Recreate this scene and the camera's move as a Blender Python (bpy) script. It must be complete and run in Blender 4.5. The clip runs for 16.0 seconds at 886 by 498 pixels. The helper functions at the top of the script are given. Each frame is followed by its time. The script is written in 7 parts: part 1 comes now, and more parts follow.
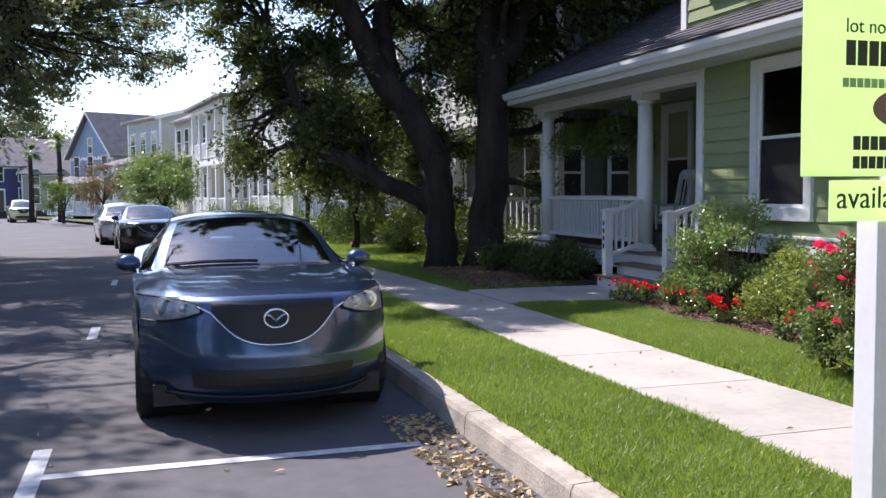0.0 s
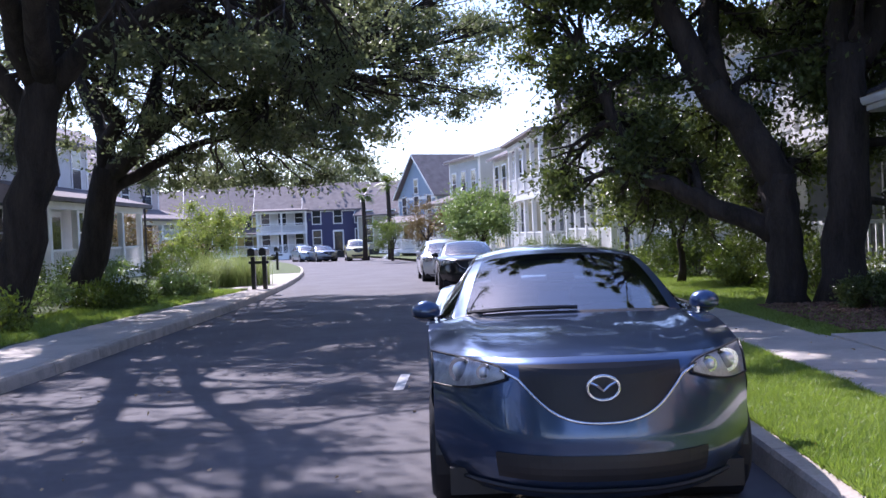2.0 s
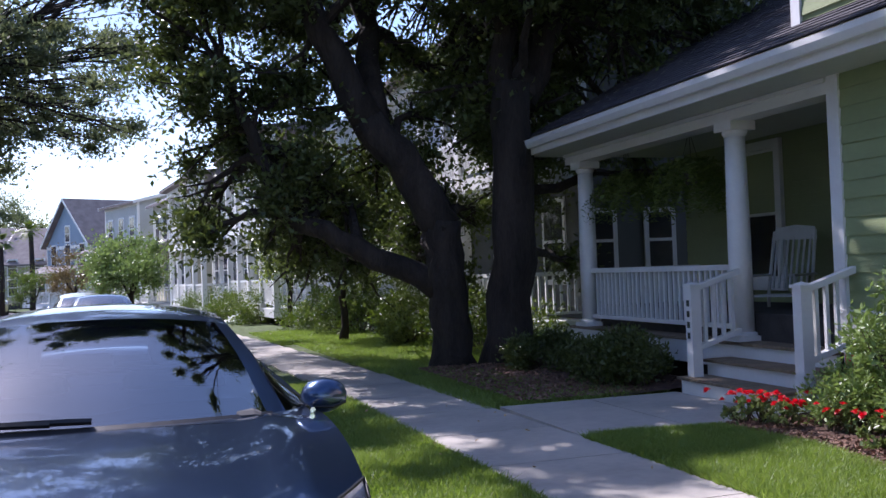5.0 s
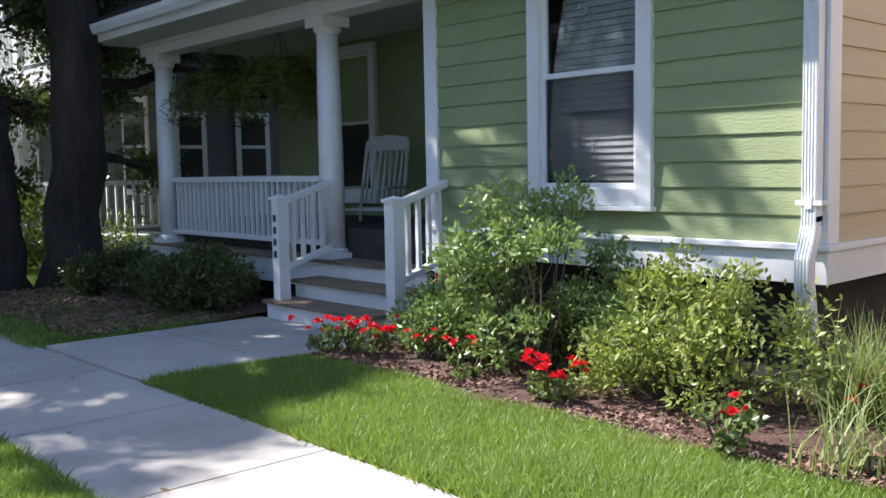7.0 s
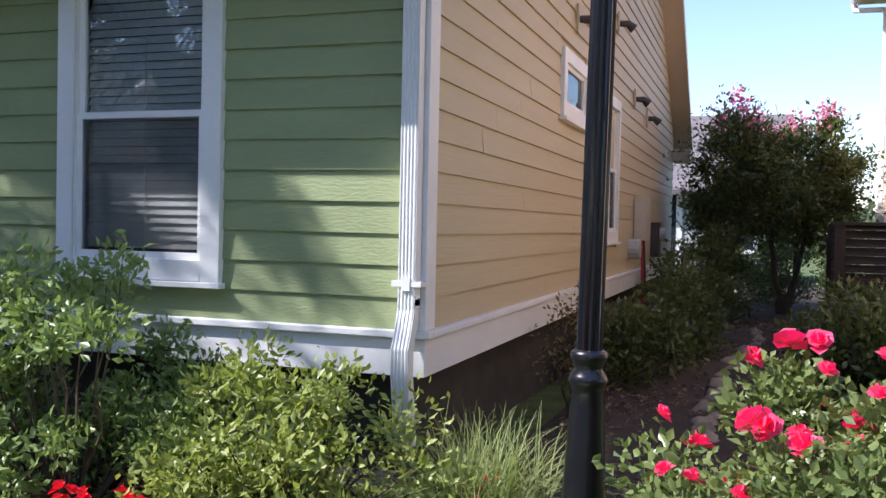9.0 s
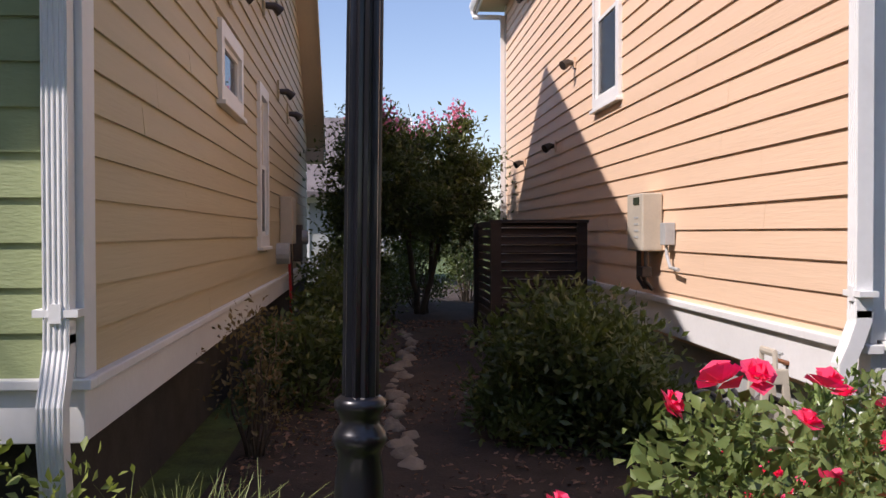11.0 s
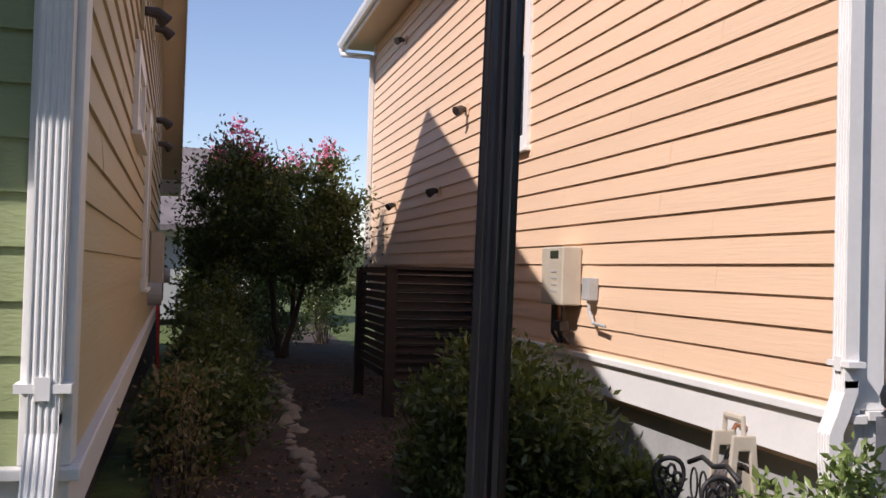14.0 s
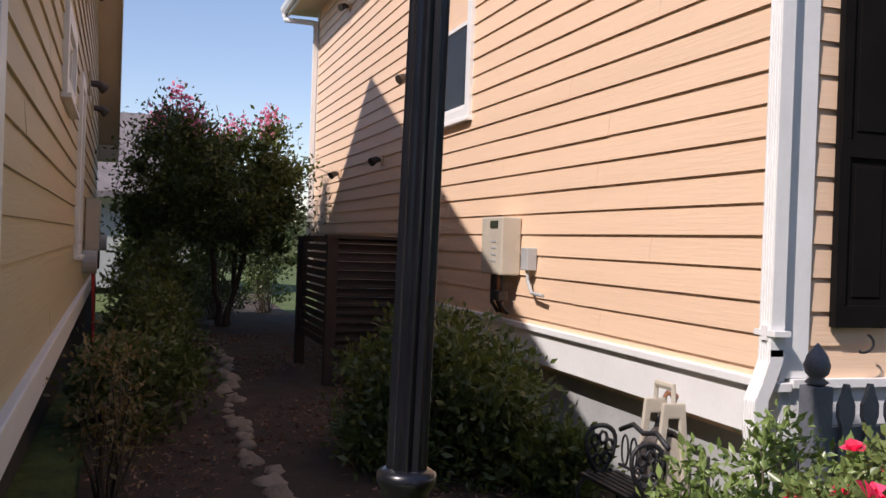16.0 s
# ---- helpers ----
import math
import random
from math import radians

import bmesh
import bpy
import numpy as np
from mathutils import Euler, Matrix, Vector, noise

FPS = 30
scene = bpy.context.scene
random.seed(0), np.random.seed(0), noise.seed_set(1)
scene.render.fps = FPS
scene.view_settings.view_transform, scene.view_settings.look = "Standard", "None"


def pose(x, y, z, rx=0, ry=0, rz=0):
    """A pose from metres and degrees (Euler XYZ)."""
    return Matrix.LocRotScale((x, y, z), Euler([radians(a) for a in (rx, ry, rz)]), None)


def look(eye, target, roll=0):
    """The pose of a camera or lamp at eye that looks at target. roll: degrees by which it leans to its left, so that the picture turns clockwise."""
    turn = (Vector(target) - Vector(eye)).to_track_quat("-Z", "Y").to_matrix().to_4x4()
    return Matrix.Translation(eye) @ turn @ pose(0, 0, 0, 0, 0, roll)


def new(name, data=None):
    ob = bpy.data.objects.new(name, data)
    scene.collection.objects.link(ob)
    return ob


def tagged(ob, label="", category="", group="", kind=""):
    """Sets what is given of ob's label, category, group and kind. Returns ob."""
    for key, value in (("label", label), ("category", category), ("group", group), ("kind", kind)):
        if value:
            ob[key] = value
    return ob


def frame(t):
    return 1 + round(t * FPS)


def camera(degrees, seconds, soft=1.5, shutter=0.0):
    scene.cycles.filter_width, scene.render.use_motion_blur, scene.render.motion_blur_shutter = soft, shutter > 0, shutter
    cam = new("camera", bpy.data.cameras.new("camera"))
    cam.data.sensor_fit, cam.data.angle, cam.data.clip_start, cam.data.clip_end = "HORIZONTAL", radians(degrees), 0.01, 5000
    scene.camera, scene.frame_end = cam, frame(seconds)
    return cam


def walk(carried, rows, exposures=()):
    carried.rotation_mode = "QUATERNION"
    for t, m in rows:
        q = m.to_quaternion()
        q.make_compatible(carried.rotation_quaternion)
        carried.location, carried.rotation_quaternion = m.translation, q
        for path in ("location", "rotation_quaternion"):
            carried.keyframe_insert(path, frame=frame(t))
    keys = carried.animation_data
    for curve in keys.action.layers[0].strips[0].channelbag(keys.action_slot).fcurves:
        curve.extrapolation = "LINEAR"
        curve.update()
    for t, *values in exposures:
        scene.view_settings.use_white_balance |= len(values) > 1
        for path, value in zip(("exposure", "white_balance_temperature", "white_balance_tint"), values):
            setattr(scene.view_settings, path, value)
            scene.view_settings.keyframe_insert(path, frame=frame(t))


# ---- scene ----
cam = camera(50.4, 16.0)
PATH = [
    (0, (0.636, 0.623, 1.497), (1.233, 2.528, 1.374), -0.4),
    (0.5, (0.669, 0.995, 1.479), (0.989, 2.968, 1.43), -0.7),
    (1, (0.708, 1.288, 1.501), (0.793, 3.286, 1.474), -1.7),
    (1.5, (0.709, 1.678, 1.498), (0.709, 3.678, 1.458), -2.3),
    (2, (0.79, 2.069, 1.478), (0.731, 4.068, 1.439), -2.4),
    (2.5, (0.86, 2.492, 1.458), (0.771, 4.49, 1.431), -2.6),
    (3, (0.922, 2.799, 1.45), (0.888, 4.799, 1.442), -2.9),
    (3.5, (1.05, 3.175, 1.436), (1.106, 5.174, 1.425), -3.2),
    (4, (1.223, 3.669, 1.449), (1.388, 5.662, 1.455), -3.4),
    (4.5, (1.435, 4.032, 1.465), (1.721, 6.011, 1.47), -3.6),
    (5, (1.568, 4.345, 1.445), (2.183, 6.248, 1.491), -2.1),
    (5.2, (1.578, 4.422, 1.449), (2.365, 6.26, 1.504), -1.6),
    (7.3, (2.451, 5.387, 1.447), (3.807, 6.844, 1.253), -0.4),
    (7.5, (2.551, 5.468, 1.489), (3.936, 6.896, 1.288), 0.4),
    (8, (2.633, 5.639, 1.471), (4.193, 6.883, 1.324), 2.0),
    (8.5, (2.819, 5.861, 1.503), (4.588, 6.789, 1.417), 0.7),
    (9, (3.013, 6.069, 1.507), (4.894, 6.745, 1.455), 1.2),
    (9.5, (3.225, 6.272, 1.498), (5.18, 6.692, 1.45), 1.7),
    (10, (3.48, 6.436, 1.487), (5.469, 6.647, 1.463), 0.4),
    (10.2, (3.596, 6.477, 1.474), (5.589, 6.636, 1.484), 0.1),
    (12.3, (4.193, 7.039, 1.549), (6.092, 6.422, 1.433), 1.7),
    (12.5, (4.231, 7.122, 1.563), (6.12, 6.466, 1.515), 1.9),
    (13, (4.292, 7.31, 1.632), (6.164, 6.617, 1.764), 1.1),
    (13.5, (4.325, 7.327, 1.627), (6.219, 6.704, 1.78), 1.6),
    (14, (4.343, 7.33, 1.575), (6.278, 6.825, 1.623), 1.6),
    (14.5, (4.329, 7.304, 1.574), (6.27, 6.821, 1.543), 1.1),
    (15, (4.336, 7.287, 1.569), (6.268, 6.778, 1.472), 1.4),
    (15.5, (4.354, 7.283, 1.566), (6.285, 6.771, 1.475), 1.8),
    (16, (4.341, 7.278, 1.571), (6.244, 6.662, 1.559), 2.0),
]
EXPOSURES = [(0.0, 0.7, 6150, 22), (1.0, 0.86, 5800, 31), (4.5, 0.82, 5750, 31), (5.0, 0.56, 5750, 28), (7.5, 1.2, 6000, 17), (8.0, 1.15, 5900, 19), (9.0, 0.85, 5900, 21), (10.0, 0.22, 6200, 24), (12.5, 0.05, 6450, 23), (16.0, 0.0, 6450, 22)]
UNIT = 1.1  # metres to one unit of the plan
walk(cam, [(t, look(Vector(eye) * UNIT, Vector(target) * UNIT, roll)) for t, eye, target, roll in PATH], EXPOSURES)

# ---- daylight ----
SUN_DIR = Vector((-0.56, 1.0, 1.23)).normalized()
world = bpy.data.worlds.new("sky")
scene.world = world
world.use_nodes = True
wn = world.node_tree.nodes
sky = wn.new("ShaderNodeTexSky")
sky.sky_type, sky.sun_disc = "NISHITA", False
sky.sun_elevation = math.asin(SUN_DIR.z)
sky.sun_rotation = math.atan2(SUN_DIR.x, SUN_DIR.y)
sky.air_density, sky.dust_density, sky.ozone_density = 1.0, 0.4, 1.5
wn["Background"].inputs[1].default_value = 0.15
world.node_tree.links.new(sky.outputs[0], wn["Background"].inputs[0])
sun = new("sun", bpy.data.lights.new("sun", "SUN"))
sun.data.energy, sun.data.angle, sun.data.color = 5.0, radians(0.55), (1.0, 0.95, 0.86)
sun.matrix_world = look(SUN_DIR * 60, (0, 0, 0))

# ---- materials ----
def mat(name, base, rough=0.6, metal=0.0, var=0.15, scale=6.0, bump=0.0, bscale=60.0, stretch=(1, 1, 1), coat=0.0,
        base2=None, spec=0.5, rand=0.0, trans=0.0, island=0.0, depth=0.01):
    """A principled surface with colour variation at two scales and a fine relief."""
    m = bpy.data.materials.new(name)
    m.use_nodes = True
    nt, nd = m.node_tree, m.node_tree.nodes
    bs = nd["Principled BSDF"]
    bs.inputs["Roughness"].default_value, bs.inputs["Metallic"].default_value = rough, metal
    bs.inputs["Coat Weight"].default_value = coat
    bs.inputs["Specular IOR Level"].default_value = spec
    co = nd.new("ShaderNodeTexCoord")
    mp = nd.new("ShaderNodeMapping")
    mp.inputs["Scale"].default_value = stretch
    nt.links.new(co.outputs["Object"], mp.inputs[0])
    n1, n2 = nd.new("ShaderNodeTexNoise"), nd.new("ShaderNodeTexNoise")
    n1.inputs["Scale"].default_value, n2.inputs["Scale"].default_value = scale, scale * 9
    n1.inputs["Detail"].default_value = n2.inputs["Detail"].default_value = 4
    for n in (n1, n2):
        nt.links.new(mp.outputs[0], n.inputs["Vector"])
    add = nd.new("ShaderNodeMath")
    add.operation = "MULTIPLY_ADD"
    nt.links.new(n2.outputs[0], add.inputs[0])
    add.inputs[1].default_value = 0.5
    nt.links.new(n1.outputs[0], add.inputs[2])
    last = add.outputs[0]
    for kind, amount in (("ShaderNodeObjectInfo", rand), ("ShaderNodeNewGeometry", island)):
        if amount:
            inf = nd.new(kind)
            r = nd.new("ShaderNodeMath")
            r.operation = "MULTIPLY_ADD"
            nt.links.new(inf.outputs["Random" if kind.endswith("Info") else "Random Per Island"], r.inputs[0])
            r.inputs[1].default_value = amount
            nt.links.new(last, r.inputs[2])
            last = r.outputs[0]
    ramp = nd.new("ShaderNodeValToRGB")
    b2 = base2 or tuple(c * (1 + var) for c in base)
    b1 = base if base2 else tuple(c * (1 - var) for c in base)
    ramp.color_ramp.elements[0].position, ramp.color_ramp.elements[1].position = 0.5, 1.0 + rand * 0.6 + island * 0.6
    ramp.color_ramp.elements[0].color, ramp.color_ramp.elements[1].color = (*b1, 1), (*[min(c, 0.95) for c in b2], 1)
    nt.links.new(last, ramp.inputs[0])
    nt.links.new(ramp.outputs[0], bs.inputs["Base Color"])
    if bump:
        n3, bp = nd.new("ShaderNodeTexNoise"), nd.new("ShaderNodeBump")
        n3.inputs["Scale"].default_value, n3.inputs["Detail"].default_value = bscale, 6
        nt.links.new(mp.outputs[0], n3.inputs["Vector"])
        bp.inputs["Strength"].default_value, bp.inputs["Distance"].default_value = bump, depth
        nt.links.new(n3.outputs[0], bp.inputs["Height"])
        nt.links.new(bp.outputs[0], bs.inputs["Normal"])
    if trans:
        tr, mx = nd.new("ShaderNodeBsdfTranslucent"), nd.new("ShaderNodeMixShader")
        hs = nd.new("ShaderNodeHueSaturation")
        hs.inputs["Value"].default_value, hs.inputs["Saturation"].default_value = 1.5, 1.15
        nt.links.new(ramp.outputs[0], hs.inputs["Color"])
        nt.links.new(hs.outputs[0], tr.inputs[0])
        mx.inputs[0].default_value = trans
        nt.links.new(bs.outputs[0], mx.inputs[1])
        nt.links.new(tr.outputs[0], mx.inputs[2])
        nt.links.new(mx.outputs[0], nd["Material Output"].inputs[0])
    return m


def glass(name, tint=(0.7, 0.74, 0.76), ior=1.5, rough=0.0):
    m = bpy.data.materials.new(name)
    m.use_nodes = True
    nt, nd = m.node_tree, m.node_tree.nodes
    nd.remove(nd["Principled BSDF"])
    fr, tr, gl, mx = nd.new("ShaderNodeFresnel"), nd.new("ShaderNodeBsdfTransparent"), nd.new("ShaderNodeBsdfGlossy"), nd.new("ShaderNodeMixShader")
    fr.inputs[0].default_value = ior
    tr.inputs[0].default_value = (*tint, 1)
    gl.inputs["Roughness"].default_value = rough
    nt.links.new(fr.outputs[0], mx.inputs[0])
    nt.links.new(tr.outputs[0], mx.inputs[1])
    nt.links.new(gl.outputs[0], mx.inputs[2])
    nt.links.new(mx.outputs[0], nd["Material Output"].inputs[0])
    return m


GRAIN = (1, 0.12, 6)
M_GREEN = mat("green_siding_paint", (0.27, 0.32, 0.155), 0.55, var=0.08, scale=1.5, bump=0.35, bscale=26, stretch=(1, 0.14, 3), rand=0.12)
M_TAN = mat("tan_siding_paint", (0.50, 0.42, 0.26), 0.55, var=0.06, scale=1.2, bump=0.25, bscale=26, stretch=(0.14, 1, 3), rand=0.12)
M_ORANGE = mat("peach_siding_paint", (0.80, 0.57, 0.39), 0.55, var=0.05, scale=1.2, bump=0.2, bscale=26, stretch=(0.14, 1, 3), rand=0.1)
M_TRIM = mat("white_trim_paint", (0.80, 0.80, 0.78), 0.45, var=0.05, scale=3, bump=0.08, bscale=40)
M_SOFFIT = mat("soffit_paint", (0.62, 0.52, 0.38), 0.6, var=0.05, scale=2)
M_PORCH = mat("porch_ceiling_paint", (0.55, 0.58, 0.52), 0.6, var=0.05)
M_DECK = mat("worn_wood_deck", (0.20, 0.15, 0.10), 0.75, var=0.35, scale=3, bump=0.4, bscale=30, stretch=(1, 6, 1), rand=0.3)
M_SHINGLE = mat("asphalt_shingle", (0.055, 0.05, 0.055), 0.9, var=0.4, scale=5, bump=0.6, bscale=90, rand=0.5, island=0.5)
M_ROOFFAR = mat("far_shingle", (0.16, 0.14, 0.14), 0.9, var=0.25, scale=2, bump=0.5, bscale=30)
M_ASPHALT = mat("asphalt", (0.105, 0.10, 0.105), 0.88, var=0.22, scale=0.8, bump=0.7, bscale=140, base2=None)
M_LINE = mat("worn_white_road_paint", (0.62, 0.62, 0.60), 0.8, var=0.3, scale=14, bump=0.4, bscale=120)
M_CONC = mat("sidewalk_concrete", (0.42, 0.385, 0.335), 0.9, var=0.16, scale=1.6, bump=0.35, bscale=120, rand=0.15)
M_KERB = mat("kerb_concrete", (0.40, 0.35, 0.29), 0.9, var=0.3, scale=4, bump=0.6, bscale=70, rand=0.2)
M_LAWN = mat("lawn_soil", (0.075, 0.105, 0.025), 0.95, var=0.5, scale=5, bump=0.8, bscale=60)
M_BLADE = mat("grass_blade", (0.07, 0.14, 0.02), 0.5, base2=(0.24, 0.32, 0.075), scale=1.2, trans=0.38, island=0.6)
M_MULCH = mat("bark_mulch", (0.05, 0.025, 0.017), 0.95, base2=(0.12, 0.065, 0.045), scale=9, bump=1.0, bscale=40)
M_CHIP = mat("mulch_chip", (0.06, 0.032, 0.022), 0.9, base2=(0.27, 0.16, 0.11), scale=6, island=0.7)
M_DIRT = mat("packed_dirt", (0.05, 0.034, 0.025), 0.95, var=0.4, scale=4, bump=0.8, bscale=50)
M_LEAF_OAK = mat("oak_leaf", (0.03, 0.046, 0.015), 0.34, base2=(0.105, 0.135, 0.04), scale=0.8, trans=0.3, island=0.6)
M_LEAF_OAK2 = mat("street_oak_leaf", (0.05, 0.064, 0.035), 0.42, base2=(0.15, 0.175, 0.085), scale=0.5, trans=0.42, island=0.6)
M_LEAF_SHRUB = mat("shrub_leaf", (0.07, 0.115, 0.03), 0.36, base2=(0.23, 0.31, 0.10), scale=2, trans=0.25, island=0.7)
M_LEAF_LIME = mat("young_shrub_leaf", (0.075, 0.125, 0.03), 0.42, base2=(0.29, 0.34, 0.09), scale=2, trans=0.3, island=0.7)
M_LEAF_ROSE = mat("rose_leaf", (0.035, 0.075, 0.022), 0.32, base2=(0.17, 0.22, 0.07), scale=3, trans=0.25, island=0.7)
M_LEAF_DARK = mat("bush_leaf", (0.035, 0.06, 0.015), 0.45, base2=(0.13, 0.18, 0.035), scale=2, trans=0.25, island=0.7)
M_LEAF_BRONZE = mat("bronze_leaf", (0.09, 0.05, 0.02), 0.5, base2=(0.2, 0.15, 0.06), scale=3, trans=0.2, island=0.7)
M_PETAL = mat("red_rose_petal", (0.70, 0.015, 0.07), 0.5, base2=(0.90, 0.10, 0.22), scale=8, trans=0.3, island=0.8)
M_PETAL_RED = mat("scarlet_petal", (0.40, 0.008, 0.012), 0.5, base2=(0.68, 0.035, 0.045), scale=8, trans=0.3, island=0.8)
M_PETAL_PINK = mat("pink_myrtle_petal", (0.55, 0.10, 0.22), 0.6, base2=(0.80, 0.28, 0.42), scale=5, trans=0.3, island=0.8)
M_REED = mat("tall_grass", (0.09, 0.14, 0.035), 0.55, base2=(0.27, 0.32, 0.12), scale=2, trans=0.3, island=0.6)
M_BARK = mat("oak_bark", (0.036, 0.027, 0.021), 0.95, var=0.6, scale=5, bump=1.0, bscale=11, stretch=(1, 1, 0.22), depth=0.06)
M_TWIG = mat("twig", (0.10, 0.075, 0.05), 0.85, var=0.3)
M_BLACK = mat("black_metal_paint", (0.006, 0.006, 0.009), 0.3, var=0.3, scale=8, coat=0.3)
M_IRON = mat("weathered_iron", (0.03, 0.03, 0.032), 0.5, metal=0.3, var=0.4, scale=10, bump=0.3)
M_SHUTTER = mat("black_shutter_paint", (0.006, 0.005, 0.0045), 0.85, var=0.3, spec=0.15)
M_SCREEN = mat("brown_stained_wood", (0.026, 0.016, 0.012), 0.7, var=0.35, scale=4, bump=0.4, bscale=30, rand=0.3)
M_PICKET = mat("grey_picket_paint", (0.12, 0.13, 0.15), 0.55, var=0.2, scale=6, bump=0.2)
# near-black colour that paints in the shade beneath floors and skirt boards
M_CRAWLSHADE = mat("crawlspace_shadow_block", (0.05, 0.045, 0.04), 0.9, var=0.3)
M_STONE = mat("river_stone", (0.22, 0.18, 0.14), 0.85, var=0.35, scale=6, bump=0.5, rand=0.4)
M_CREAM = mat("cream_plastic", (0.52, 0.47, 0.38), 0.4, var=0.08)
M_GREYBOX = mat("grey_metal_box", (0.42, 0.43, 0.42), 0.45, var=0.12, scale=4)
M_PIPE = mat("dark_pipe", (0.05, 0.04, 0.035), 0.5, var=0.3)
M_COPPER = mat("copper_pipe", (0.35, 0.16, 0.09), 0.4, metal=0.8, var=0.2)
M_REDHOSE = mat("red_cable", (0.45, 0.02, 0.02), 0.5)
M_BLIND = mat("white_blind", (0.74, 0.76, 0.76), 0.6, var=0.04)
# interior darkness behind the panes, given as a near-black colour
M_ROOMDARK = mat("unlit_room", (0.02, 0.022, 0.024), 0.9)
M_INSECT = mat("insect_screen", (0.06, 0.065, 0.07), 0.8, var=0.1)
M_ROCK = mat("rocking_chair_paint", (0.55, 0.56, 0.54), 0.5, var=0.1)
M_SIGN = mat("lime_green_sign", (0.66, 0.80, 0.48), 0.5, var=0.03, trans=0.6)
M_SIGNINK = mat("sign_ink", (0.03, 0.04, 0.02), 0.6)
M_SIGNFAINT = mat("pale_green_ink", (0.33, 0.52, 0.20), 0.6)
M_RUBBER = mat("tyre_rubber", (0.015, 0.015, 0.016), 0.8, var=0.3, scale=10)
M_RIM = mat("alloy_rim", (0.45, 0.45, 0.46), 0.3, metal=0.9)
M_CHROME = mat("chrome", (0.75, 0.76, 0.78), 0.12, metal=1.0, var=0.02)
M_BLKPLASTIC = mat("black_plastic", (0.012, 0.012, 0.014), 0.5, var=0.2)
M_LAMPGLASS = glass("headlamp_glass", (0.92, 0.93, 0.95))
M_PANE = glass("window_pane", (0.88, 0.9, 0.9))
M_CARGLASS = glass("windscreen_glass", (0.50, 0.56, 0.60), 3.8)
M_CABIN = mat("car_cabin_trim", (0.05, 0.05, 0.055), 0.8)
M_LEAFLITTER = mat("dry_leaf_litter", (0.30, 0.18, 0.08), 0.9, base2=(0.55, 0.40, 0.22), scale=6, island=0.8)


def car_paint(name, c, rough=0.28, metal=0.6):
    return mat(name, c, rough, metal=metal, var=0.06, scale=2, coat=1.0)


def flat_paint(name, c, var=0.08):
    return mat(name, c, 0.6, var=var, scale=0.8, bump=0.15, bscale=20)


